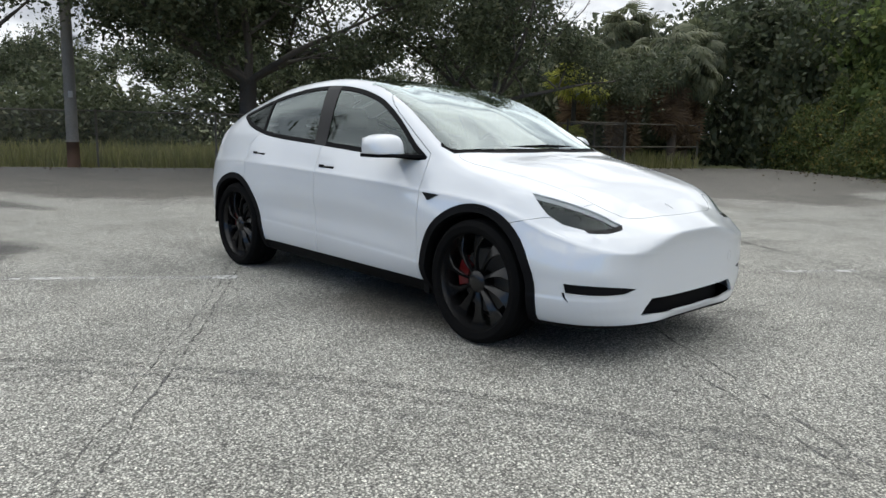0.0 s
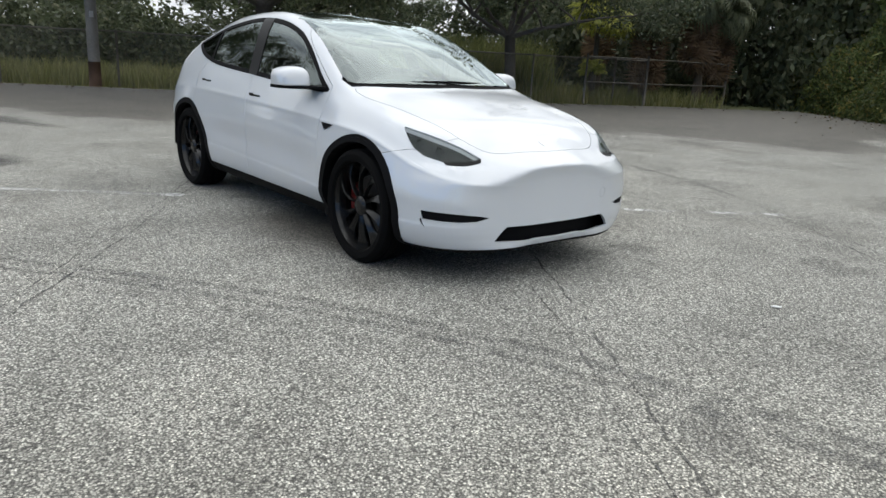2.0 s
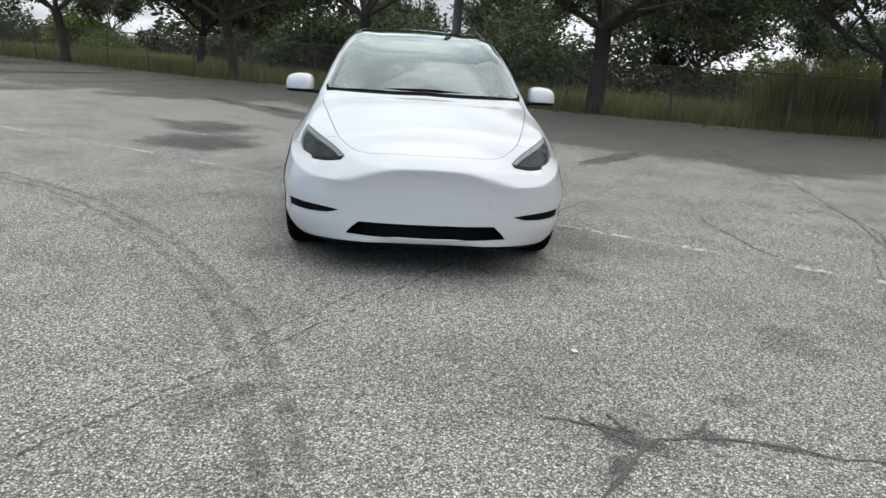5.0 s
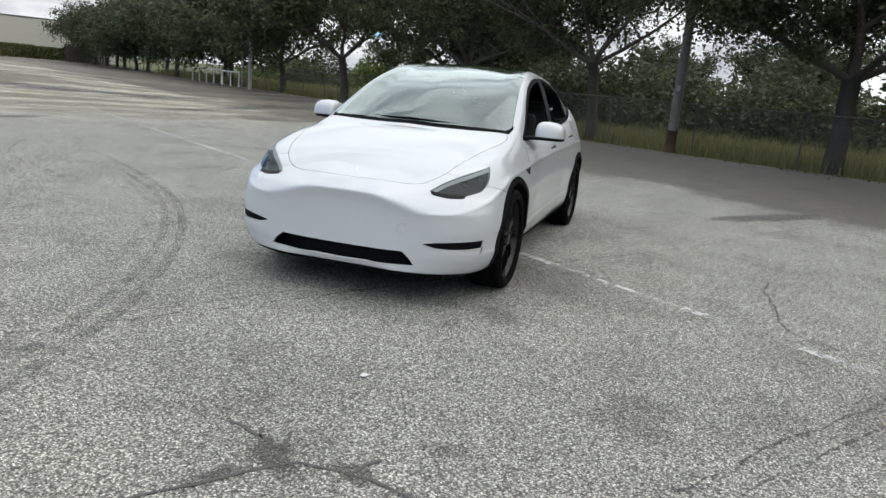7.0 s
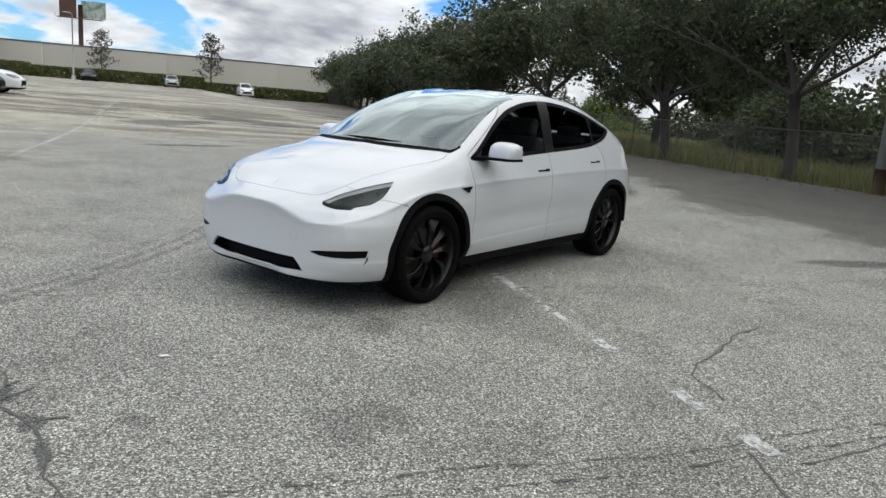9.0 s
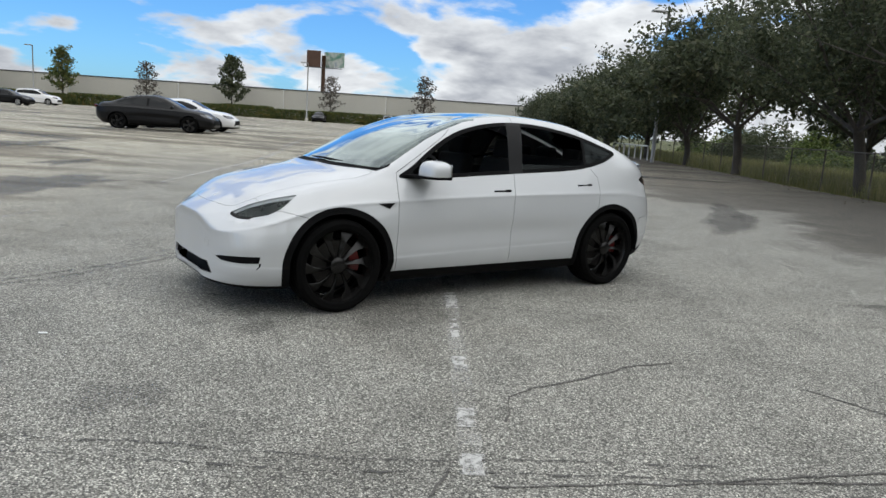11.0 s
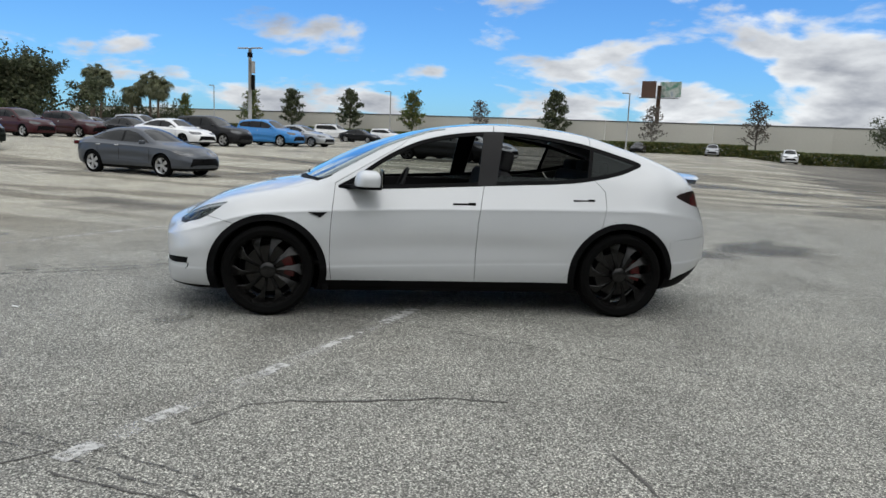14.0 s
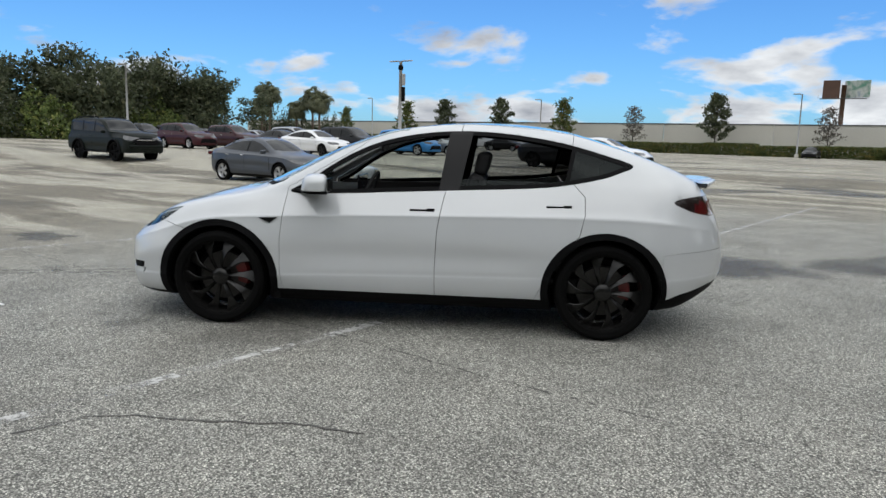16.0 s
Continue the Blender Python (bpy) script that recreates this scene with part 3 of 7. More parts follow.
# broad damp bands that have dried unevenly on the far part of the lot
rng = random.Random(17)
BANDS = [(0.2, 21.0, 2.9, 1.4, 0.1), (-8.5, 26.0, 3.4, 1.0, 0.4), (-4.5, 22.6, 2.0, 0.7, 0.1), (7.2, 9.4, 0.35, 1.7, 0.1), (0.3, 8.4, 2.6, 0.7, 0.5), (-1.6, 7.6, 2.2, 0.6, 0.3), (-5.0, 16.6, 1.6, 0.5, 1.2), (-14.5, 12.5, 3.0, 0.8, 1.4), (-9.5, 10.5, 2.0, 0.5, 1.2), (-19.0, 8.0, 3.2, 0.8, 1.3)]
for _ in range(34):
    BANDS.append((rng.uniform(-62, -8), rng.uniform(3, 46), rng.uniform(2.0, 5.0), rng.uniform(0.5, 1.1), rng.gauss(1.1, 0.4)))
for k, (a, b, ra, rb, turn) in enumerate(BANDS):
    blot(((a, b), ra, rb, turn), 0.0022 + 0.00002 * k, 100 + k, M["band"], "damp_band")

M["faded_paint"] = stain_material("faded_paint", (0.62, 0.61, 0.58), 0.36, 0.62, 7.0, 0.34)
M["seam"] = stain_material("seam_dirt", (0.07, 0.067, 0.062), 0.38, 0.62, 9.0, 0.85)
# double joints of the old stalls, 2.8 m apart
SEAMS = [
    [(5.02, 13.9), (4.97, 14.62), (4.83, 16.57), (4.76, 17.75), (4.6, 20.0)], [(4.92, 13.6), (4.85, 15.21), (4.75, 16.42), (4.64, 17.7), (4.45, 20.0)],
    [(7.85, 8.8), (7.8, 11.0), (7.82, 12.5), (7.7, 14.4), (7.62, 16.5), (7.54, 17.9), (7.45, 18.95), (7.4, 20.0)], [(7.46, 16.8), (7.4, 17.87), (7.36, 18.5), (7.33, 19.1), (7.25, 20.0)],
    [(10.38, 13.4), (10.36, 14.3), (10.38, 14.8), (10.36, 15.3), (10.27, 16.1), (10.2, 17.2), (10.1, 19.0)], [(10.52, 13.0), (10.48, 14.3), (10.46, 14.8), (10.47, 15.4), (10.39, 16.2), (10.32, 17.2), (10.25, 19.0)],
    [(2.1, 14.2), (2.0, 16.5), (1.8, 20.0)], [(1.98, 14.4), (1.85, 17.0), (1.7, 20.0)],
]
for k, c in enumerate(SEAMS):
    strip_on_lot("crack", smooth_line(c, 3), (0.011, 0.011) if k in (1, 3) else (0.017, 0.015), M["seam"], 0.004, 0.011, 20 + k)
M["worn_line"] = stain_material("worn_line_paint", (0.66, 0.65, 0.62), 0.36, 0.64, 6.0, 0.24)
strip_on_lot("painted_line", [(5.2, line_v(5.2)), (10.5, line_v(10.5))], (0.11, 0.12), M["worn_line"], 0.0034, 0.0, 89)
for k, (p0, p1) in enumerate((((-9.5, 13.5), (2.6, 14.15)), ((2.6, 14.15), (4.9, line_v(4.9))), ((-34.0, 17.9), (-1.0, 19.4)), ((3.6, 19.6), (8.0, 20.15)))):
    strip_on_lot("faded_line", [p0, p1], (0.12, 0.12), M["faded_paint"], 0.0036 + 0.0003 * k, 0.0, 90 + k)

# small pale litter on the asphalt
for k, (u, v) in enumerate(((8.79, 17.17), (20.4, 3.6))):
    bm = box_bm(0.05, 0.03, 0.006, bevel=0.002)
    for corner in bm.verts:
        corner.co.z += 0.004 * math.sin(corner.co.x * 90)
    o = part("litter", bm, M["white_steel"], None)
    o.matrix_basis = Matrix.Translation(by(u, v, 0.007)) @ Matrix.Rotation(k, 4, "Z")
    tagged(o, "small crumpled scrap of white paper on asphalt", "litter")

# ---- wall with its hedge on the far side ----


def wall_far():
    root = thing("wall_south", "long cream rendered warehouse wall with dark coping", "wall", kind="structure")
    H = 5.2
    for k in range(10):
        b0, b1 = -14 + k * 14.0, 0 + k * 14.0 - 0.03
        p0, p1 = at(-90, b0, 0, False), at(-90, b1, 0, False)
        c = (p0 + p1) / 2
        m = Matrix.Translation((c.x, c.y, H / 2)) @ Matrix.Rotation(radians(ROT_A + 90), 4, "Z")
        o = part("panel", box_bm((p1 - p0).length, 0.4, H, bevel=0.01), M["wall_paint"], root)
        o.matrix_basis = m
        o = part("coping", box_bm((p1 - p0).length + 0.03, 0.55, 0.16, bevel=0.01), M["wall_cap"], root)
        o.matrix_basis = Matrix.Translation((c.x, c.y, H + 0.06)) @ Matrix.Rotation(radians(ROT_A + 90), 4, "Z")


wall_far()

# ---- plants ----


def leaf_mesh(name, centers, size, material, seed, flat=0.0, long=1.9):
    """Small folded leaves, two triangles each, at the given centres."""
    rng = np.random.default_rng(seed)
    n = len(centers)
    c = np.asarray(centers, float)
    d = rng.normal(size=(n, 3))
    d[:, 2] *= 1 - flat
    d /= np.linalg.norm(d, axis=1, keepdims=True) + 1e-9
    e = np.cross(d, rng.normal(size=(n, 3)))
    e /= np.linalg.norm(e, axis=1, keepdims=True) + 1e-9
    s = size * rng.uniform(0.6, 1.35, (n, 1))
    v = np.empty((n, 4, 3))
    v[:, 0] = c - d * s * long / 2
    v[:, 1] = c + e * s / 2
    v[:, 2] = c + d * s * long / 2
    v[:, 3] = c - e * s / 2
    me = bpy.data.meshes.new(name)
    me.vertices.add(4 * n)
    me.vertices.foreach_set("co", v.ravel())
    me.loops.add(4 * n)
    me.loops.foreach_set("vertex_index", np.arange(4 * n))
    me.polygons.add(n)
    me.polygons.foreach_set("loop_start", np.arange(0, 4 * n, 4))
    me.polygons.foreach_set("loop_total", np.full(n, 4))
    me.materials.append(material)
    me.update(calc_edges=True)
    return me


def oak_data(seed, height, spread, clear, trunk_r, leaves, leaf, lean=0.0, full=0):
    """A broad oak: the branch mesh and the crown mesh."""
    rng = random.Random(seed)
    rng2 = random.Random(seed + 500)
    runs, tips = [], []

    def grow(p, d, length, r, depth):
        pts, rad = [p.copy()], [r]
        n = 5
        for i in range(n):
            d = (d + Vector((rng.uniform(-1, 1), rng.uniform(-1, 1), rng.uniform(-0.5, 0.7))) * 0.2).normalized()
            p = p + d * length / n
            pts.append(p.copy())
            rad.append(r * (1 - 0.45 * (i + 1) / n))
            if depth >= 2:
                tips.append((p.copy(), depth))
        if depth < 4 or rng2.random() < 0.35:
            runs.append((pts[::2] + [pts[-1]], rad[::2] + [rad[-1]]) if depth > 2 else (pts, rad))
        if depth < 4:
            for k in range(rng.choice((2, 3)) if depth else rng.choice((4, 5))):
                t = rng.randint(2, n) if depth else n
                side = Vector((rng.uniform(-1, 1), rng.uniform(-1, 1), rng.uniform(-0.15, 0.55))).normalized()
                nd = (d * 0.55 + side * 0.85).normalized()
                grow(pts[t], nd, length * rng.uniform(0.62, 0.82), rad[t] * 0.62, depth + 1)
            if depth:
                grow(pts[-1], d, length * 0.7, rad[-1] * 0.8, depth + 1)

    top = Vector((lean, rng.uniform(-0.15, 0.15), clear))
    mid = Vector((lean * 0.35, 0, clear * 0.5))
    flare = [(Vector((0, 0, -0.1)), trunk_r * 1.5), (Vector((0, 0, 0.25)), trunk_r * 1.08), (mid, trunk_r * 0.95), (top, trunk_r * 0.9)]
    runs.append(([p for p, _ in flare], [r for _, r in flare]))
    n = 5
    for k in range(n):
        t = 2 * math.pi * (k + rng.uniform(-0.3, 0.3)) / n
        d = Vector((math.cos(t), math.sin(t), rng.uniform(0.35, 1.0))).normalized()
        grow(top - Vector((0, 0, 0.1)), d, spread * rng.uniform(0.42, 0.55), trunk_r * 0.42, 1)
    grow(top, Vector((0.1, 0, 1)), (height - clear) * 0.5, trunk_r * 0.5, 1)
    pts = []
    # leaves sit in clumps on some of the twigs, with gaps of sky between
    clumps = []
    for p, depth in tips:
        if rng.random() < (0.3 if depth == 2 else 0.5) and noise.noise(p * 0.45 + Vector((seed, 0, 0))) > -0.28:
            clumps.append((p, rng.uniform(0.16, 0.42)))
    while len(pts) < leaves:
        p, r = rng.choice(clumps)
        q = p + Vector((rng.gauss(0, r), rng.gauss(0, r), rng.gauss(0, r * 0.5) - abs(rng.gauss(0, r * 1.1))))
        if q.z > clear * 0.62:
            pts.append(tuple(q))
    # a full crown closes most gaps and hangs low
    for _ in range(full):
        p, _d = rng.choice(tips)
        pts.append((p.x * 0.95 + rng.gauss(0, 0.4), p.y * 0.95 + rng.gauss(0, 0.4), max(p.z - abs(rng.gauss(0, 0.7)), clear * 0.5)))
    wood = tubes_mesh("trunk", runs, M["bark"], 5)
    crown = leaf_mesh("crown", pts, leaf, M["oak_leaf"], seed, 0.2)
    return wood, crown


def tree_thing(wood, crown, pos, turn, scale, label, group, name="oak_tree"):
    root = thing(name, label, "tree", group, m=Matrix.Translation(pos) @ Matrix.Rotation(turn, 4, "Z") @ Matrix.Scale(scale, 4))
    linked("trunk", wood, root)
    linked("crown", crown, root)
    return root


OAK_A = oak_data(3, 8.2, 6.4, 2.6, 0.26, 17000, 0.14, 0.15)
OAK_B = oak_data(8, 8.6, 6.6, 2.3, 0.22, 14000, 0.137, -0.3)
OAK_C = oak_data(15, 7.6, 6.4, 1.9, 0.2, 17000, 0.147, 0.1)
OAK_D = oak_data(15, 7.6, 6.4, 1.7, 0.2, 8000, 0.15, 0.1, 14000)
OAK_E = oak_data(23, 8.4, 5.8, 1.9, 0.22, 4000, 0.21, -0.2, 8000)
OAK_F = oak_data(52, 7.8, 6.4, 1.7, 0.2, 4000, 0.21, 0.1, 8000)
OAK_N = oak_data(3, 8.2, 6.6, 2.5, 0.26, 90000, 0.068, 0.15)
OAK_S = oak_data(41, 8.4, 6.2, 2.6, 0.2, 45000, 0.07, 0.2)
OAK_M = oak_data(29, 8.4, 6.4, 2.2, 0.2, 46000, 0.071, -0.3)
BRIGHT_CROWN = OAK_C[1].copy()
BRIGHT_CROWN.materials.clear()
BRIGHT_CROWN.materials.append(M["bright_leaf"])
oak_label = "broad live oak with dark green crown beside the fence"
FENCE_TREES = [
    (4.3, -0.75, 3, 0.4, 1.0), (11.8, -1.75, 4, 2.0, 0.95), (-3.5, -0.75, 5, 5.1, 1.0), (-9.7, -1.1, 4, 2.2, 1.03),
    (-20.7, -2.3, 1, 1.1, 1.03), (-29.4, -3.5, 2, 4.0, 0.98), (-14.8, -4.6, 2, 0.9, 0.95),
]
AVENUE = [
    (-34.0, -3.5, 6, 3.3, 0.95), (-38.2, -5.0, 6, 0.5, 0.97), (-46.0, -4.6, 6, 2.9, 0.92), (-53.5, -6.6, 7, 0.2, 0.88), (-61.0, -7.6, 6, 1.7, 1.0), (-69.0, -8.0, 6, 5.5, 1.0), (-76.0, -8.4, 6, 1.5, 0.95),
    (-83.0, -9.2, 6, 3.5, 0.9), (-57.0, -5.2, 6, 4.1, 0.88), (-65.0, -6.0, 6, 0.6, 0.88), (-73.0, -6.2, 6, 2.6, 0.83),
]
OAKS = (OAK_A, OAK_B, OAK_C, OAK_N, OAK_M, OAK_S, OAK_D, OAK_E)
for u, v, k, turn, s in FENCE_TREES:
    tree_thing(*OAKS[k], by(u, v, -0.08), turn, s, oak_label, "oaks along the fence")
for a, b, k, turn, s in AVENUE:
    tree_thing(*OAKS[k], at(a, b, -0.08, False), turn, s, oak_label, "oaks along the fence")


def bush_data(name, seed, sx, sy, h, leaves, leaf, material, clipped=False):
    """A rough clump of leaves over an uneven dome, with a few stems inside."""
    rng = random.Random(seed)
    pts = []
    while len(pts) < leaves:
        x, y, z = rng.uniform(-1, 1), rng.uniform(-1, 1), rng.random()
        top = (1 - 0.55 * (x * x)) * (1 - 0.5 * y * y) * (0.72 + 0.5 * noise.noise((x * 2.2 * sx / 2, y * 2.2 * sy / 2, seed)))
        if clipped:
            top = 0.8 + 0.06 * noise.noise((x * 5, y * 3, seed))
        reach = 1.0 if clipped else 1 - 0.28 * z + 0.25 * noise.noise((x * 2, z * 3 * h / 2, seed + y))
        if z < top and max(abs(x), abs(y)) < reach:
            shell = max(abs(x), abs(y)) / reach
            if rng.random() < 0.15 + shell**2 or z > top - 0.2:
                pts.append((x * sx, y * sy, z * h * 1.25))
    return leaf_mesh(name, pts, leaf, material, seed)


def stems_data(seed, n, sx, sy, h):
    rng = random.Random(seed)
    runs = []
    for _ in range(n):
        x, y = rng.uniform(-0.5, 0.5) * sx, rng.uniform(-0.5, 0.5) * sy
        runs.append(([Vector((0, 0, -0.06)), Vector((x, y, -0.03)), Vector((x * 1.3, y * 1.3, h * 0.4)), Vector((x * 1.8, y * 1.8, h * 0.85))], [0.035, 0.035, 0.025, 0.01]))
    return tubes_mesh("stems", runs, M["bark"], 5)


def bush_thing(leaves, stems, pos, turn, scale, label, group, name="shrub"):
    root = thing(name, label, "shrub", group, m=Matrix.Translation(pos) @ Matrix.Rotation(turn, 4, "Z") @ Matrix.Diagonal((*scale, 1)))
    linked("foliage", leaves, root)
    linked("stems", stems, root)
    return root


# clipped dark hedge before the far wall
HEDGE = bush_data("foliage", 31, 3.6, 0.7, 1.55, 4600, 0.15, M["hedge_leaf"], True)
HSTEM = stems_data(32, 12, 3.4, 0.6, 1.3)
for k in range(19):
    bush_thing(HEDGE, HSTEM, at(-84.6, -6 + k * 6.3, 0.0), radians(ROT_A + 90) + (math.pi if k % 2 else 0), (1, 1, 1.0 + 0.08 * math.sin(k * 2.3)), "clipped dark green hedge in front of the cream wall", "hedge along the wall", "hedge")

# the tall hedge that closes the near corner
THICK = bush_data("foliage", 41, 2.6, 1.5, 3.0, 16000, 0.066, M["hedge_leaf"])
TSTEM = stems_data(42, 10, 2.2, 1.2, 2.4)
BRIGHT = bush_data("foliage", 43, 2.9, 2.0, 5.2, 19000, 0.085, M["bright_leaf"])
for k in range(8):
    bush_thing(THICK, TSTEM, by(24.1 - 0.25 * (k * 4.1 - 6.0) + 0.2 * math.sin(k), -6.0 + k * 4.1, -0.05), radians(ROT_A + 90) + (math.pi if k % 2 else 0), (1, 1, 0.95 + 0.07 * math.sin(k * 1.9)), "dense overgrown hedge with reddish and green leaves", "hedge at the corner", "hedge")
for k in range(6):
    bush_thing(BRIGHT, TSTEM, by(27.0 - 0.25 * (k * 4.4 - 7.0), -7.0 + k * 4.4, -0.05), radians(ROT_A + 70 * k), (1, 1, 1.65 + 0.12 * math.sin(k * 2.7)), "tall bright green thicket behind the hedge", "thicket at the corner", "thicket")

# shrubs behind the fence
FAR_BUSH = bush_data("foliage", 51, 3.4, 2.4, 3.6, 5200, 0.15, M["bright_leaf"])
FAR_DARK = bush_data("foliage", 53, 3.6, 2.6, 4.4, 4200, 0.175, M["oak_leaf"])
for k in range(16):
    a = 22 - k * 7.0
    bush_thing(FAR_DARK if k % 2 else FAR_BUSH, TSTEM, by(a, edge_v(a) - 24 - 5 * math.sin(k * 1.7), -0.1), k * 1.3, (1.3, 1.2, 0.82 + 0.18 * math.sin(k * 2.1)), "wild green scrub beyond the grass", "scrub behind the fence", "scrub")
for k in range(9):
    a = 14 - k * 8.0
    bush_thing(FAR_BUSH if k % 3 == 0 else FAR_DARK, TSTEM, by(a, edge_v(a) - 15 - 3 * math.sin(k * 2.9), -0.1), k * 2.3, (0.7, 0.7, 0.5 + 0.15 * math.sin(k * 4.1)), "low green shrub in the grass", "shrubs behind the fence", "shrub")

for k, (a, b) in enumerate(((-8.0, -13.0), (-12.5, -18.0), (-3.8, -15.0), (-6.0, -18.5), (-17.0, -16.5), (-11.5, -10.5), (-8.8, -9.6))):
    bush_thing(FAR_DARK, TSTEM, by(a, b, -0.1), k * 1.7, (0.9, 0.9, 0.85 + 0.1 * math.sin(k * 2.0)), "dark scrub close behind the fence", "scrub close to the fence", "scrub")

# woodland behind the field and in the corner
for k in range(12):
    a = 24 - k * 6.3
    if k not in (0, 1, 3, 5, 9, 11):
        continue
    w, c = (OAK_C, OAK_A, OAK_B)[k % 3]
    tree_thing(w, c, by(a, edge_v(a) - 21 - 4 * math.sin(k * 1.7), -0.1), k * 2.7, 0.85 + 0.15 * math.sin(k * 2.1), "dark green tree in the scrub behind the field", "trees in the scrub", "field_tree")
for k in range(7):
    a = 26 - k * 14.0
    w, c = (OAK_A, OAK_C, OAK_B)[k % 3]
    tree_thing(w, c, by(a, edge_v(a) - 44 - 8 * math.sin(k * 2.3), -0.1), k * 1.9, 1.0 + 0.15 * math.sin(k * 3.1), "dark tree at the edge of the field", "trees behind the field", "field_tree")
for k, (a, b) in enumerate(((30, -7), (29, 0.5), (28, 7), (27, 14), (30, -13), (27, -10.5))):
    w, c = (OAK_C, OAK_B, OAK_A)[k % 3]
    tree_thing(w, BRIGHT_CROWN if k in (1, 2, 3) else c, by(a, b, -0.1), k * 2.2, 1.05, "tall bright green tree behind the corner hedge", "trees in the corner", "corner_tree")

for k, (a, b) in enumerate(((24.0, -10.5), (22.6, -8.4), (26.0, -6.0), (21.0, -13.5), (19.0, -10.5), (16.0, -12.5))):
    bush_thing(FAR_DARK, TSTEM, by(a, b, -0.1), k * 1.1, (0.9, 0.9, 1.25), "dark thicket behind the palms", "thicket behind the palms", "thicket")

# small trees before the far wall
def young_tree(seed, h, leaves, material):
    rng = random.Random(seed)
    runs = [([Vector((0, 0, -0.05)), Vector((0.03, 0, h * 0.5)), Vector((0, 0.02, h))], [0.09, 0.06, 0.015])]
    tips = []
    for k in range(26):
        z = h * (0.22 + 0.74 * k / 26)
        t = k * 2.4
        L = h * 0.3 * (1.0 - 0.8 * (k / 26) ** 1.8) * rng.uniform(0.55, 1.25)
        d = Vector((math.cos(t), math.sin(t), 0.55)).normalized()
        p0 = Vector((0.02, 0, z))
        p1 = p0 + d * L
        runs.append(([p0, (p0 + p1) / 2 + Vector((0, 0, 0.04)), p1], [0.025, 0.018, 0.006]))
        tips += [p0 + d * L * f for f in (0.35, 0.6, 0.8, 1.0)]
        for j in range(6):
            q = p0 + d * L * rng.uniform(0.4, 0.9)
            e = q + Vector((rng.gauss(0, 0.25), rng.gauss(0, 0.25), rng.uniform(0.1, 0.4)))
            runs.append(([q, e], [0.012, 0.005]))
            tips.append(e)
    pts = []
    for _ in range(leaves):
        p = rng.choice(tips)
        pts.append((p.x + rng.gauss(0, 0.12), p.y + rng.gauss(0, 0.12), p.z + rng.gauss(0, 0.11)))
    return tubes_mesh("trunk", runs, M["bark"], 4), leaf_mesh("crown", pts, 0.13, material, seed)


YOUNG = [young_tree(61, 5.9, 4200, M["oak_leaf"]), young_tree(62, 5.4, 2600, M["hedge_leaf"]), young_tree(63, 5.2, 900, M["twig"])]


# ---- chain link fence ----


def fence():
    root = thing("chain_link_fence", "rusty chain link fence with round posts and top rail", "fence", kind="structure")
    h, gap = 1.5, 3.0
    post = tubes_mesh("post", [([Vector((0, 0, -0.1)), Vector((0, 0, h + 0.04))], [0.03, 0.03])], M["galvanised"], 8)
    def spot(a):
        return by(a, edge_v(a) - 0.5, -0.05)
    ends = []
    a = -89.5
    while a < 16.0:
        ends.append(a)
        a += gap
    ends.append(16.7)
    for i, a in enumerate(ends):
        linked("post", post, root, Matrix.Translation(spot(a)))
        if i:
            p, q = spot(ends[i - 1]), spot(a)
            up = Vector((0, 0, h))
            tube("rail", [p + up, (p + q) / 2 + up - Vector((0, 0, 0.01)), q + up], [0.022] * 3, M["galvanised"], root, 6)
            V, F = [], []
            d = (q - p).normalized()
            nrm = Vector((-d.y, d.x, 0)) * 0.002
            L = (q - p).length
            cell = 0.075 if a > -42 else 0.15
            s = -h
            wide = 0.0019 if a > -42 else 0.003
            while s < L:
                for sign in (1, -1):
                    x0, x1 = (s, s + h) if sign > 0 else (s + h, s)
                    z0, z1 = 0.03, h
                    def clip(x0, z0, x1, z1):
                        t0, t1 = 0.0, 1.0
                        dx = x1 - x0
                        for lim, ge in ((0.0, True), (L, False)):
                            t = (lim - x0) / dx
                            inside0 = x0 >= lim if ge else x0 <= lim
                            inside1 = x1 >= lim if ge else x1 <= lim
                            if not inside0 and not inside1:
                                return None
                            if not inside0:
                                t0 = max(t0, t)
                            if not inside1:
                                t1 = min(t1, t)
                        return t0, t1
                    r = clip(x0, z0, x1, z1)
                    if r and r[1] - r[0] > 0.02:
                        A = p + d * lerp(x0, x1, r[0]) + Vector((0, 0, lerp(z0, z1, r[0])))
                        B = p + d * lerp(x0, x1, r[1]) + Vector((0, 0, lerp(z0, z1, r[1])))
                        w = Vector((0, 0, wide)) + d * wide * (-sign)
                        k = len(V)
                        V += [A - w + nrm * sign, A + w + nrm * sign, B + w + nrm * sign, B - w + nrm * sign]
                        F.append((k, k + 1, k + 2, k + 3))
                s += cell
            linked("wire_mesh", mesh_from("wire_mesh", [tuple(v) for v in V], F, M["galvanised"]), root)


fence()


def corner_gate():
    """The rusty frame panels in the corner before the palms."""
    root = thing("fence_panel", "rusty framed chain link gate before the palms", "fence panel", kind="structure")
    pts = [by(14.4, edge_v(14.4) - 0.42, -0.05), by(16.7, edge_v(16.7) - 0.42, -0.05), by(20.9, -4.9, -0.05)]
    for p, q in zip(pts, pts[1:]):
        for z in (0.75, 1.55):
            tube("rail", [p + Vector((0, 0, z)), q + Vector((0, 0, z))], [0.025] * 2, M["galvanised"], root, 6)
    for p in pts:
        tube("post", [p - Vector((0, 0, 0.1)), p + Vector((0, 0, 1.65))], [0.035] * 2, M["galvanised"], root, 8)


corner_gate()


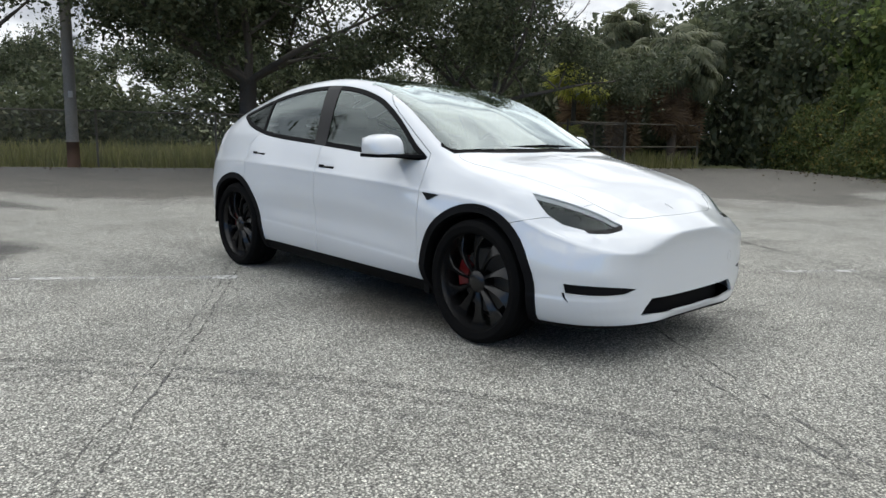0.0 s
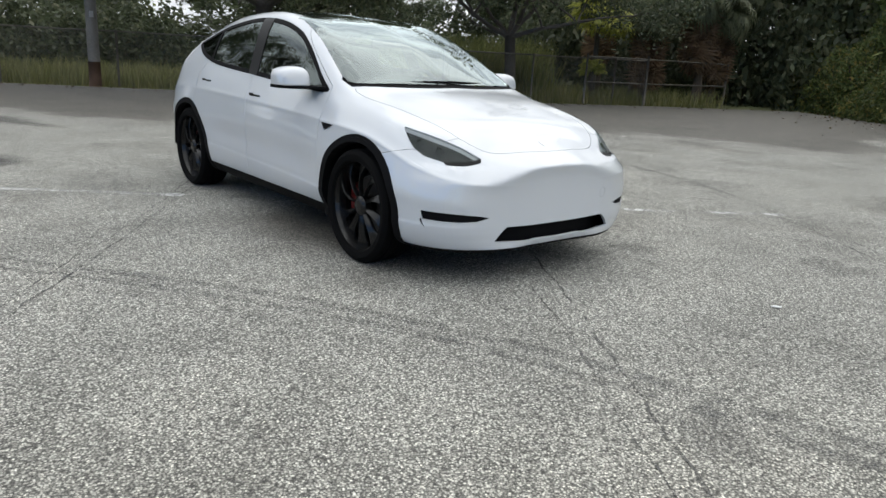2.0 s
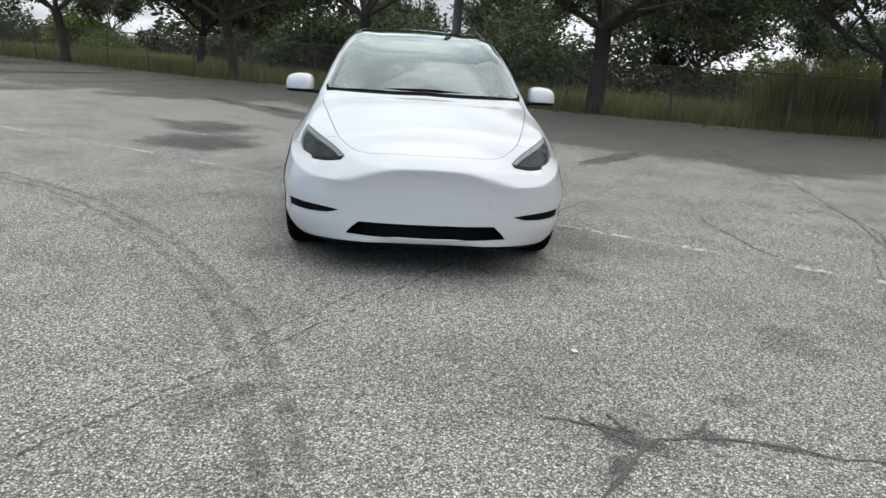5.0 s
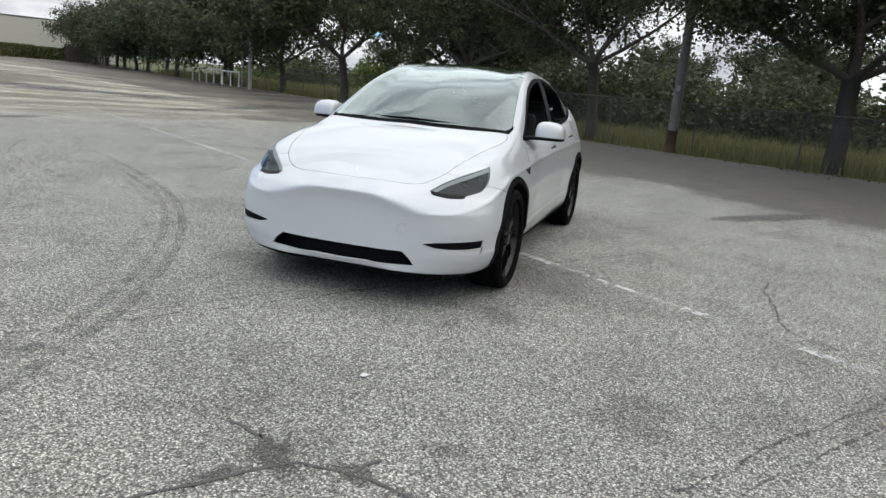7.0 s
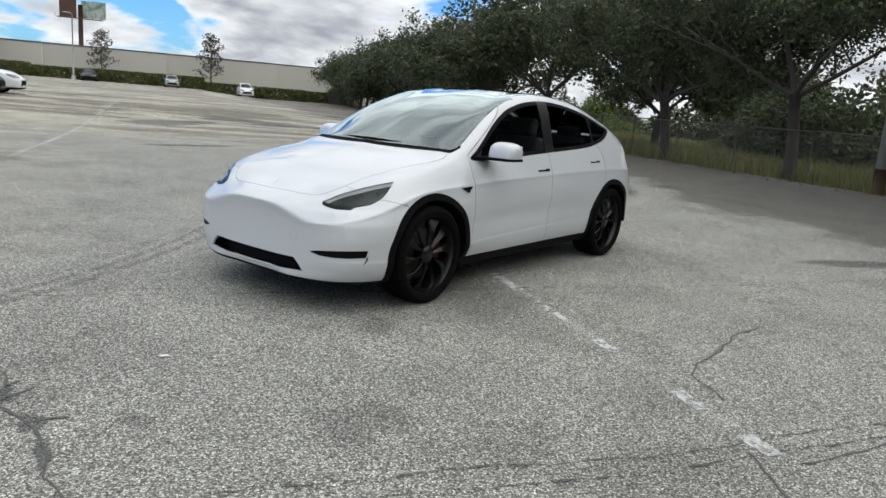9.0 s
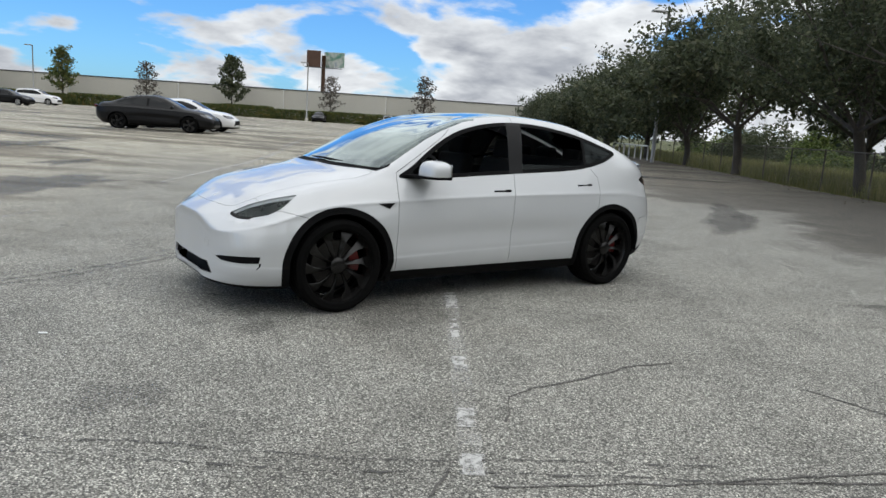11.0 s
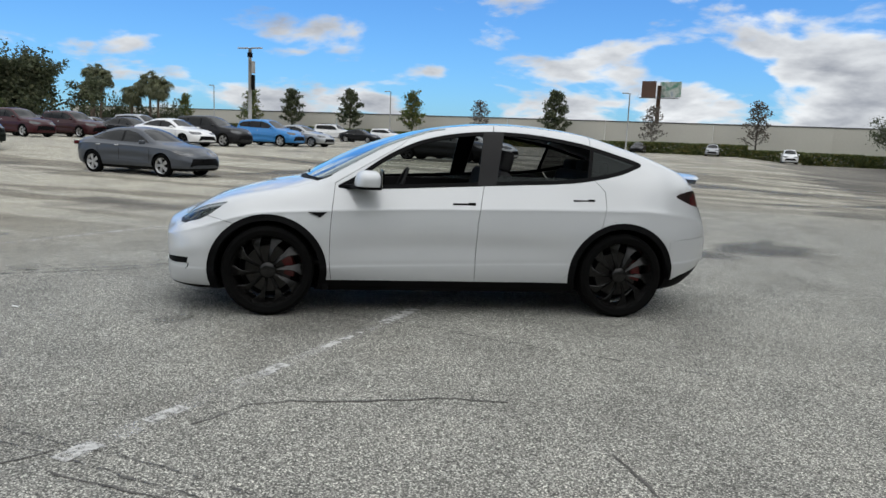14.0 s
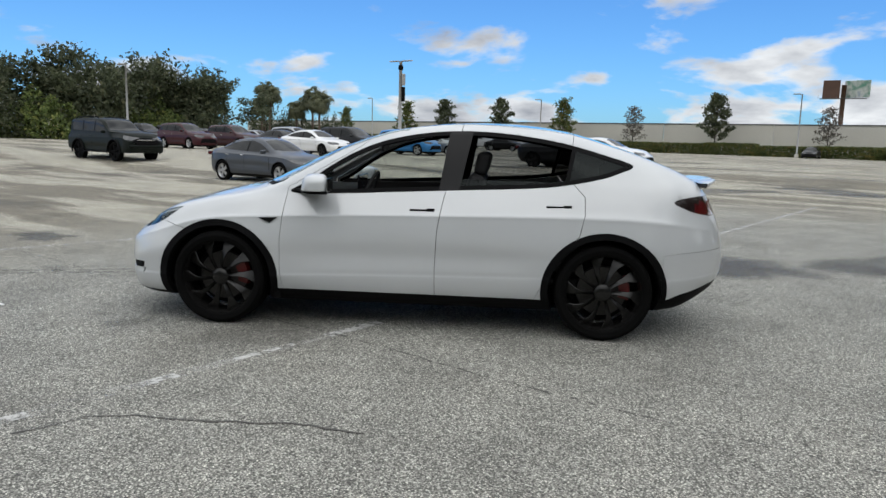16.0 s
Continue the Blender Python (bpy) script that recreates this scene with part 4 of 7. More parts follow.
def grass(name, count, seed, place, h, label, material="grass"):
    rng = random.Random(seed)
    V, F = [], []
    for _ in range(count):
        p = place(rng)
        hh = h * rng.uniform(0.45, 1.25)
        t = rng.uniform(0, math.pi)
        w = 0.013
        d = Vector((math.cos(t), math.sin(t), 0)) * w
        lean = Vector((rng.gauss(0, 0.22), rng.gauss(0, 0.22), 0)) * hh
        k = len(V)
        V += [tuple(p - d), tuple(p + d), tuple(p + d * 0.7 + lean * 0.4 + Vector((0, 0, hh * 0.6))), tuple(p - d * 0.7 + lean * 0.4 + Vector((0, 0, hh * 0.6))), tuple(p + lean + Vector((0, 0, hh)))]
        F += [(k, k + 1, k + 2, k + 3), (k + 3, k + 2, k + 4)]
    o = linked(name, mesh_from(name, V, F, M[material]))
    return tagged(o, label, "grass", kind="stuff")


def behind(rng):
    a = rng.uniform(-60, 20)
    return by(a, edge_v(a) - 0.35 - abs(rng.gauss(0, 2.2)) - (rng.random() < 0.4) * rng.uniform(0, 9), -0.1)


def reeds(rng):
    a = rng.choice((9.4, 10.3, 11.0, 11.8, 12.8)) + rng.gauss(0, 0.42)
    return by(a, edge_v(a) - 1.6 - abs(rng.gauss(0, 1.1)), -0.1)


def lawn(rng):
    a = rng.uniform(-40, 17)
    return by(a, edge_v(a) - rng.uniform(1.0, 18.0), -0.1)


def verge(rng):
    a = rng.uniform(-50, 16)
    return by(a, edge_v(a) - rng.uniform(-0.05, 0.6), -0.07)


grass("tall_grass", 42000, 5, behind, 0.6, "tall yellowish green grass along the chain link fence")
grass("lawn_grass", 26000, 6, lawn, 0.3, "short green grass on the field behind the fence")
grass("verge_grass", 9000, 7, verge, 0.09, "short grass along the asphalt edge")
grass("reeds", 7500, 8, reeds, 1.8, "tall green reeds behind the fence", "reed")


# ---- palms ----


def fan_leaf(seed, r, droop, n=22):
    """One palm fan: blades round a hub, on a stalk that leaves the trunk."""
    rng = random.Random(seed)
    V, F = [], []
    for k in range(n):
        t = lerp(-2.2, 2.2, k / (n - 1))
        L = r * (0.8 + 0.25 * math.cos(t * 0.7)) * rng.uniform(0.9, 1.1)
        d = Vector((math.cos(t), math.sin(t), 0))
        s = Vector((-d.y, d.x, 0)) * 0.028
        a = len(V)
        V += [tuple(d * 0.05 - s * 0.4), tuple(d * 0.05 + s * 0.4)]
        for f, w in ((0.45, 1.0), (0.78, 0.7)):
            z = -droop * L * (f**2.2)
            V += [tuple(d * L * f - s * w + Vector((0, 0, z))), tuple(d * L * f + s * w + Vector((0, 0, z + 0.012)))]
        V.append(tuple(d * L * 0.97 + Vector((0, 0, -droop * L * 1.15))))
        F += [(a, a + 1, a + 3, a + 2), (a + 2, a + 3, a + 5, a + 4), (a + 4, a + 5, a + 6)]
    return V, F


def palm_mesh(name, seed, n, r, stalk, low, high, droop, material, drop=0.0):
    rng = random.Random(seed)
    V, F = [], []
    for k in range(n):
        v, f = fan_leaf(seed * 50 + k, r * rng.uniform(0.85, 1.15), droop)
        e = radians(rng.uniform(low, high))
        t = k * 2.399 + rng.uniform(-0.3, 0.3)
        base = Vector((0, 0, -drop * rng.random()))
        m = Matrix.Translation(base) @ Matrix.Rotation(t, 4, "Z") @ Matrix.Rotation(-e, 4, "Y") @ Matrix.Rotation(rng.uniform(-0.5, 0.5), 4, "X") @ Matrix.Translation((stalk * rng.uniform(0.7, 1.3), 0, 0)) @ Matrix.Rotation(rng.uniform(0.1, 0.9), 4, "Y")
        a = len(V)
        V += [tuple(m @ Vector(p)) for p in v]
        F += [tuple(i + a for i in q) for q in f]
        p0, p1 = base, base + Matrix.Rotation(t, 4, "Z") @ Matrix.Rotation(-e, 4, "Y") @ Vector((stalk, 0, 0))
        tv, tf = tube_data([p0, p1], [0.02, 0.01], 4)
        a = len(V)
        V += tv
        F += [tuple(i + a for i in q) for q in tf]
    return mesh_from(name, V, F, material)


PALM_TOP = palm_mesh("fronds", 71, 60, 0.5, 0.62, -50, 84, 0.7, M["palm_leaf"], 0.35)
PALM_SKIRT = palm_mesh("dead_fronds", 72, 60, 0.6, 0.42, -89, -58, 0.35, M["palm_dead"], 1.5)
PALM_YOUNG = palm_mesh("fronds", 73, 46, 0.55, 0.8, 20, 88, 0.6, M["palm_yellow"], 0.3)


def palm(pos, h, label, group, skirt=True, scale=1.0, turn=0.0):
    root = thing("palm_tree", label, "palm tree", group, m=Matrix.Translation(pos) @ Matrix.Rotation(turn, 4, "Z"))
    pts = [Vector((0.12 * math.sin(z * 0.6 + turn), 0, z)) for z in np.linspace(-0.1, h, 9)]
    tube("trunk", pts, [0.17 - 0.04 * k / 8 + 0.015 * (k % 2) for k in range(9)], M["palm_trunk"], root, 9)
    m = Matrix.Translation(pts[-1]) @ Matrix.Scale(scale, 4)
    linked("fronds", PALM_TOP, root, m)
    if skirt:
        linked("dead_fronds", PALM_SKIRT, root, Matrix.Translation(pts[-1] - Vector((0, 0, 0.1))) @ Matrix.Scale(scale, 4))


for k, (a, b, h, s) in enumerate(((17.3, -4.2, 3.6, 1.25), (19.5, -4.6, 4.3, 1.3), (20.6, -5.4, 3.8, 1.25), (16.3, -6.4, 4.4, 1.25), (22.0, -7.2, 4.9, 1.25), (18.6, -7.0, 5.3, 1.3))):
    palm(by(a, b, -0.08), h, "cabbage palm with green fans and hanging dead fronds", "palms in the corner", True, s, k * 1.1)
for k, (a, b, z, s) in enumerate(((15.2, -3.6, 2.5, 0.98), (17.0, -4.5, 2.45, 0.8), (14.9, -3.0, 1.0, 0.42), (20.8, -6.2, 2.7, 0.6))):
    root = thing("young_palm", "young yellow green fan palm behind the fence", "palm", "young palms", m=Matrix.Translation(by(a, b, z)) @ Matrix.Rotation(k, 4, "Z"))
    linked("fronds", PALM_YOUNG, root, Matrix.Scale(s, 4))
    tube("trunk", [(0, 0, -z - 0.2), (0, 0, 0.05)], [0.11, 0.08], M["bark"], root)


def fallen_leaves():
    """Dry leaves and grit blown against the asphalt's edges."""
    rng = random.Random(77)
    pts = []
    while len(pts) < 900:
        if rng.random() < 0.55:
            u = rng.uniform(-30, 20)
            v = edge_v(u) + abs(rng.gauss(0, 0.7)) + 0.05
        else:
            v = rng.uniform(-3, 18)
            u = 22.6 - 0.25 * v - abs(rng.gauss(0, 1.1))
        p = by(u, v, 0.012)
        pts.append(tuple(p))
    me = leaf_mesh("fallen_leaves", pts, 0.035, M["dry_leaf"], 78, 0.9)
    tagged(linked("fallen_leaves", me), "dry brown leaves scattered along the asphalt edge", "leaves", kind="stuff")


M["dry_leaf"] = leaf_material("dry_leaves", (0.05, 0.035, 0.022), (0.16, 0.11, 0.06))
fallen_leaves()

# ---- car bodies: a skin lofted over cross-sections, then cut into panels ----


def through_points(pts, per):
    """A smooth polyline through section points (chord-length Catmull-Rom)."""
    P = [Vector((0, *p)) for p in pts]
    P = [2 * P[0] - P[1]] + P + [2 * P[-1] - P[-2]]
    out = []
    for i in range(1, len(P) - 2):
        p0, p1, p2, p3 = P[i - 1 : i + 3]
        d1, d2, d3 = (max((b - a).length, 1e-4) ** 0.5 for a, b in ((p0, p1), (p1, p2), (p2, p3)))
        m1 = d2 * ((p1 - p0) / d1 - (p2 - p0) / (d1 + d2) + (p2 - p1) / d2)
        m2 = d2 * ((p2 - p1) / d2 - (p3 - p1) / (d2 + d3) + (p3 - p2) / d3)
        for k in range(per):
            t = k / per
            out.append((2 * t**3 - 3 * t**2 + 1) * p1 + (t**3 - 2 * t**2 + t) * m1 + (-2 * t**3 + 3 * t**2) * p2 + (t**3 - t**2) * m2)
    out.append(P[-2])
    return [(p.y, p.z) for p in out]


class Body:
    """Half of a car's skin (y above 0). spec gives its rails as knots over x."""

    def __init__(self, spec, n=120, per=6):
        self.spec = spec
        xf, xr = spec["front"], spec["rear"]
        xs = []
        for i in range(n + 1):
            u = -math.cos(math.pi * i / n)
            u = lerp(u, (2 * i / n - 1), 0.45)
            xs.append(lerp(xr, xf, (u + 1) / 2))
        # more cross-sections where the ends round off, at even steps of width
        for k in range(1, 30):
            e = k / 30
            xs.append(lerp(spec["front_from"], xf, (1 - e ** spec["front_n"]) ** (1 / spec["front_n"])))
            if k % 2:
                xs.append(lerp(spec["rear_from"], xr, (1 - e ** spec["rear_n"]) ** (1 / spec["rear_n"])))
        xs = sorted(xs)
        xs = [x for k, x in enumerate(xs) if k == 0 or x - xs[k - 1] > 2e-5 or k == len(xs) - 1]
        self.bm = bmesh.new()
        rows = []
        for x in xs:
            e = self.close(x)
            pts = through_points([(y * e, z) for y, z in self.section(x)], per)
            rows.append([self.bm.verts.new(self.bend(x, max(0.0, y), z)) for y, z in pts])
        for r0, r1 in zip(rows, rows[1:]):
            for a, b, c, d in zip(r0, r0[1:], r1[1:], r1):
                self.bm.faces.new((a, b, c, d))
        bmesh.ops.remove_doubles(self.bm, verts=self.bm.verts, dist=0.0003)
        self.bm.normal_update()

    def close(self, x):
        s = self.spec
        if x > s["front_from"]:
            u = (x - s["front_from"]) / (s["front"] - s["front_from"])
            return max(0.0, 1 - u ** s["front_n"]) ** (1 / s["front_n"])
        if x < s["rear_from"]:
            u = (s["rear_from"] - x) / (s["rear_from"] - s["rear"])
            return max(0.0, 1 - u ** s["rear_n"]) ** (1 / s["rear_n"])
        return 1.0

    def bend(self, x, y, z):
        s = self.spec
        w = step(s["front"] - 0.5, s["front"] - 0.02, x)
        push = curve(s["nose"], z + s.get("crease_drop", 0.0) * step(0.16, 0.6, y))
        if s.get("crease_drop") and 0.3 < z < 0.69:
            push *= lerp(1.0, 0.5, step(0.35, 0.8, y))
        x2 = x + w * push
        w = step(-s["rear"] - 0.5, -s["rear"] - 0.02, -x)
        return (x2 + w * curve(s["tail"], z), y, z)

    def section(self, x):
        s = self.spec
        zb, top = curve(s["bottom"], x), curve(s["top"], x)
        rails = [(0.0, zb), (s["w1"], zb + 0.01)]
        for k in (2, 3, 4, 5, 6, 7):
            rails.append((curve(s["y%d" % k], x), curve(s["z%d" % k], x)))
        y7, z7 = rails[-1]
        if s.get("crease_drop"):
            # tight folds along the lower door and the shoulder
            (y3, z3), (y4, z4), (y5, z5), (y6, z6) = rails[3:7]
            rails[3:7] = [(y3 + 0.002, z3 - 0.022), (y3, z3), (lerp(y3, y4, 0.12), lerp(z3, z4, 0.12)), (lerp(y3, y4, 0.5) - 0.009 * step(1.0, 0.6, abs(x)), lerp(z3, z4, 0.5)), (y4, z4), (lerp(y4, y5, 0.86), lerp(z4, z5, 0.86)), (y5, z5), (lerp(y5, y6, 0.14), lerp(z5, z6, 0.14)), (y6, z6)]
        rails.append((y7 * 0.58, lerp(top, z7, 0.3)))
        rails.append((0.0, top))
        return rails

    def knife(self, pts, axes=(0, 2), closed=True, near=lambda c: True):
        """Cuts edges into the skin along a polyline in two axes."""
        bm, (i, j) = self.bm, axes
        segs = list(zip(pts, pts[1:] + pts[:1] if closed else pts[1:]))
        if not closed:
            segs = list(zip(pts, pts[1:]))
        for p, q in segs:
            lo = (min(p[0], q[0]) - 1e-3, min(p[1], q[1]) - 1e-3)
            hi = (max(p[0], q[0]) + 1e-3, max(p[1], q[1]) + 1e-3)
            faces = []
            for f in bm.faces:
                vs = [v.co for v in f.verts]
                if max(v[i] for v in vs) < lo[0] or min(v[i] for v in vs) > hi[0]:
                    continue
                if max(v[j] for v in vs) < lo[1] or min(v[j] for v in vs) > hi[1]:
                    continue
                if near(vs[0]):
                    faces.append(f)
            if not faces:
                continue
            n0, n1 = q[1] - p[1], -(q[0] - p[0])
            ln = math.hypot(n0, n1)
            n0, n1 = n0 / ln, n1 / ln
            gap = lambda v: (v.co[i] - p[0]) * n0 + (v.co[j] - p[1]) * n1
            on = set()
            for e in {e for f in faces for e in f.edges}:
                d0, d1 = gap(e.verts[0]), gap(e.verts[1])
                if abs(d0) < 5e-4:
                    on.add(e.verts[0])
                if abs(d1) < 5e-4:
                    on.add(e.verts[1])
                if abs(d0) >= 5e-4 and abs(d1) >= 5e-4 and d0 * d1 < 0:
                    on.add(bmesh.utils.edge_split(e, e.verts[0], d0 / (d0 - d1))[1])
            for f in faces:
                hits = [v for v in f.verts if v in on]
                if len(hits) == 2 and not any(v in e.verts and w in e.verts for v, w in [hits] for e in f.edges):
                    bmesh.utils.face_split(f, hits[0], hits[1])

    def take(self, test):
        """Removes and returns the faces that pass, as lists of corners and normals."""
        self.bm.normal_update()
        picked = [f for f in self.bm.faces if test(f.calc_center_median())]
        out = [[v.co.copy() for v in f.verts] for f in picked]
        bmesh.ops.delete(self.bm, geom=picked, context="FACES")
        return out


def inside(poly, x, y):
    hit = False
    for (x0, y0), (x1, y1) in zip(poly, poly[1:] + poly[:1]):
        if (y0 > y) != (y1 > y) and x < (x1 - x0) * (y - y0) / (y1 - y0) + x0:
            hit = not hit
    return hit


def smooth_poly(pts, per=6, closed=True):
    n, out = len(pts), []
    for k in range(n if closed else n - 1):
        p0, p1, p2, p3 = (pts[(k + d) % n] if closed else pts[min(max(k + d, 0), n - 1)] for d in (-1, 0, 1, 2))
        for i in range(per):
            t = i / per
            out.append(tuple(0.5 * (2 * b + (c - a) * t + (2 * a - 5 * b + 4 * c - d) * t * t + (3 * b - a - 3 * c + d) * t**3) for a, b, c, d in zip(p0, p1, p2, p3)))
    if not closed:
        out.append(pts[-1])
    return out


def circle_poly(x, z, r, n=40, rz=None):
    return [(x + r * math.cos(2 * math.pi * k / n), z + (rz or r) * math.sin(2 * math.pi * k / n)) for k in range(n)]


def skin_part(name, faces, material, parent, side=0, gap=0.0025, depth=0.018, lift=0.0, label="", flange=True):
    """A panel from skin faces. side 1: as it lies, -1: mirrored, 0: both halves in one."""
    bm = bmesh.new()
    for s in ((1, -1) if side == 0 else (side,)):
        for f in faces:
            vs = [bm.verts.new((c.x, c.y * s, c.z)) for c in (f if s > 0 else reversed(f))]
            bm.faces.new(vs)
    bmesh.ops.remove_doubles(bm, verts=bm.verts, dist=0.0004)
    bmesh.ops.dissolve_degenerate(bm, dist=0.0003, edges=bm.edges)
    bm.normal_update()
    if lift:
        for v in bm.verts:
            v.co += v.normal * lift
    if gap:
        move = {}
        for e in bm.edges:
            if len(e.link_faces) == 1:
                f = e.link_faces[0]
                d = (e.verts[1].co - e.verts[0].co).normalized()
                n = f.normal.cross(d)
                if n.dot(f.calc_center_median() - e.verts[0].co) < 0:
                    n = -n
                for v in e.verts:
                    move.setdefault(v, []).append(n)
        for v, ns in move.items():
            n = sum(ns, Vector()).normalized()
            v.co += n * gap
    if flange and depth:
        rim = [e for e in bm.edges if len(e.link_faces) == 1]
        normals = {v: v.normal.copy() for e in rim for v in e.verts}
        made = {}
        for v, n in normals.items():
            made[v] = bm.verts.new(v.co - n * depth)
        for e in rim:
            a, b = e.verts
            try:
                bm.faces.new((a, b, made[b], made[a]))
            except ValueError:
                pass
        bmesh.ops.recalc_face_normals(bm, faces=bm.faces)
    ob = part(name, bm, material, parent, label)
    me = ob.data
    me.polygons.foreach_set("use_smooth", [True] * len(me.polygons))
    me.set_sharp_from_angle(angle=radians(38))
    return ob


def split_islands(ob, name):
    """Makes each loose piece of a part after the largest an object of its own."""
    me = ob.data
    bm = bmesh.new()
    bm.from_mesh(me)
    left, groups = set(bm.faces), []
    while left:
        seed = left.pop()
        heap, found = [seed], [seed]
        while heap:
            f = heap.pop()
            for v in f.verts:
                for g in v.link_faces:
                    if g in left:
                        left.remove(g)
                        heap.append(g)
                        found.append(g)
        groups.append(found)
    groups.sort(key=len, reverse=True)
    for found in groups[1:]:
        where, V, F = {}, [], []
        for f in found:
            for v in f.verts:
                if v not in where:
                    where[v] = len(V)
                    V.append(tuple(v.co))
            F.append(tuple(where[v] for v in f.verts))
        piece = mesh_from(name, V, F, me.materials[0], True)
        piece.set_sharp_from_angle(angle=radians(38))
        linked(name, piece, ob.parent)
    bmesh.ops.delete(bm, geom=[f for found in groups[1:] for f in found], context="FACES")
    bm.to_mesh(me)
    bm.free()
    me.set_sharp_from_angle(angle=radians(38))


HERO = dict(
    front=2.305, rear=-2.46, front_from=1.4, front_n=4.0, rear_from=-1.55, rear_n=2.55, w1=0.80, crease_drop=0.085,
    nose=[(0.15, -0.09), (0.23, -0.012), (0.27, 0.0), (0.31, -0.004), (0.38, -0.009), (0.46, -0.013), (0.55, -0.016), (0.62, -0.013), (0.655, -0.007), (0.675, -0.002), (0.688, 0.0), (0.705, -0.010), (0.73, -0.03), (0.77, -0.062), (0.83, -0.1)],
    tail=[(0.25, 0.12), (0.4, 0.03), (0.55, 0.0), (0.7, 0.01), (0.86, 0.05), (1.0, 0.10), (1.1, 0.10), (1.2, 0.10)],
    bottom=[(-2.46, 0.40), (-2.25, 0.31), (-1.9, 0.22), (-1.0, 0.18), (1.2, 0.18), (1.95, 0.18), (2.305, 0.21)],
    y2=[(-2.46, 0.86), (-1.3, 0.90), (-0.8, 0.885), (-0.4, 0.882), (0.6, 0.882), (1.0, 0.885), (1.4, 0.90), (2.305, 0.89)], z2=[(-2.46, 0.44), (-1.9, 0.30), (-1.0, 0.285), (1.0, 0.285), (1.9, 0.25), (2.305, 0.27)],
    y3=[(-2.46, 0.92), (-1.4, 0.935), (-0.5, 0.910), (0.5, 0.910), (1.35, 0.935), (2.305, 0.94)], z3=[(-2.46, 0.52), (-1.9, 0.48), (-1.0, 0.46), (1.0, 0.41), (1.9, 0.38), (2.305, 0.38)],
    y4=[(-2.46, 0.93), (-1.4, 0.945), (-0.5, 0.925), (0.5, 0.922), (1.35, 0.945), (2.305, 0.95)], z4=[(-2.46, 0.66), (-1.5, 0.68), (0.0, 0.70), (1.3, 0.64), (1.9, 0.54), (2.305, 0.48)],
    y5=[(-2.46, 0.90), (-1.4, 0.912), (-0.5, 0.903), (0.5, 0.90), (1.3, 0.905), (1.8, 0.905), (2.305, 0.90)], z5=[(-2.46, 0.80), (-1.5, 0.90), (0.0, 0.875), (1.0, 0.84), (1.5, 0.81), (1.9, 0.71), (2.15, 0.63), (2.305, 0.59)],
    y6=[(-2.46, 0.82), (-2.0, 0.79), (-1.3, 0.80), (0.0, 0.815), (0.8, 0.82), (1.3, 0.805), (1.7, 0.79), (2.0, 0.765), (2.305, 0.72)],
    z6=[(-2.46, 0.95), (-2.2, 1.075), (-1.7, 1.15), (-1.3, 1.15), (-0.9, 1.105), (0.0, 1.055), (0.83, 1.015), (1.05, 0.995), (1.45, 0.95), (1.7, 0.90), (2.0, 0.81), (2.2, 0.735), (2.305, 0.665)],
    y7=[(-2.46, 0.66), (-2.1, 0.65), (-1.6, 0.615), (-1.0, 0.585), (-0.4, 0.585), (0.1, 0.61), (0.32, 0.64), (0.55, 0.68), (0.77, 0.72), (1.0, 0.75), (1.12, 0.75), (1.3, 0.68), (1.7, 0.57), (2.305, 0.48)],
    z7=[(-2.46, 0.97), (-2.3, 1.105), (-2.0, 1.225), (-1.6, 1.36), (-1.0, 1.50), (-0.4, 1.535), (0.1, 1.485), (0.32, 1.42), (0.55, 1.325), (0.77, 1.205), (0.99, 1.09), (1.1, 1.045), (1.25, 1.02), (1.5, 0.98), (1.9, 0.885), (2.15, 0.795), (2.305, 0.69)],
    top=[(-2.46, 0.95), (-2.38, 1.09), (-2.3, 1.15), (-2.0, 1.275), (-1.6, 1.42), (-1.16, 1.54), (-0.88, 1.576), (-0.6, 1.588), (-0.336, 1.58), (-0.07, 1.552), (0.19, 1.505), (0.44, 1.437), (0.69, 1.352), (0.94, 1.235), (1.13, 1.135), (1.2, 1.09), (1.26, 1.063), (1.42, 1.037), (1.66, 0.976), (1.9, 0.905), (2.13, 0.815), (2.25, 0.755), (2.305, 0.70)],
)
FX, RX, HUB_Z = 1.445, -1.445, 0.35
WIN = [(0.905, 1.018), (0.78, 1.105), (0.55, 1.264), (0.31, 1.387), (0.07, 1.456), (-0.18, 1.494), (-0.42, 1.506), (-0.67, 1.497), (-0.92, 1.468), (-1.17, 1.424), (-1.43, 1.355), (-1.635, 1.285), (-1.54, 1.23), (-1.40, 1.182), (-1.135, 1.128), (-0.88, 1.10), (-0.38, 1.072), (0.1, 1.045), (0.55, 1.02)]


def shrink(poly, d):
    """Moves each corner of an anticlockwise or clockwise outline inwards by d."""
    n = len(poly)
    area = sum(a[0] * b[1] - b[0] * a[1] for a, b in zip(poly, poly[1:] + poly[:1]))
    s = 1 if area > 0 else -1
    out = []
    for k in range(n):
        (x0, y0), (x1, y1), (x2, y2) = poly[k - 1], poly[k], poly[(k + 1) % n]
        n1 = Vector((-(y1 - y0), x1 - x0, 0)).normalized() * s
        n2 = Vector((-(y2 - y1), x2 - x1, 0)).normalized() * s
        m = (n1 + n2)
        m = m / max(0.5, m.length_squared / 2)
        out.append((x1 + m.x * d, y1 + m.y * d))
    return out


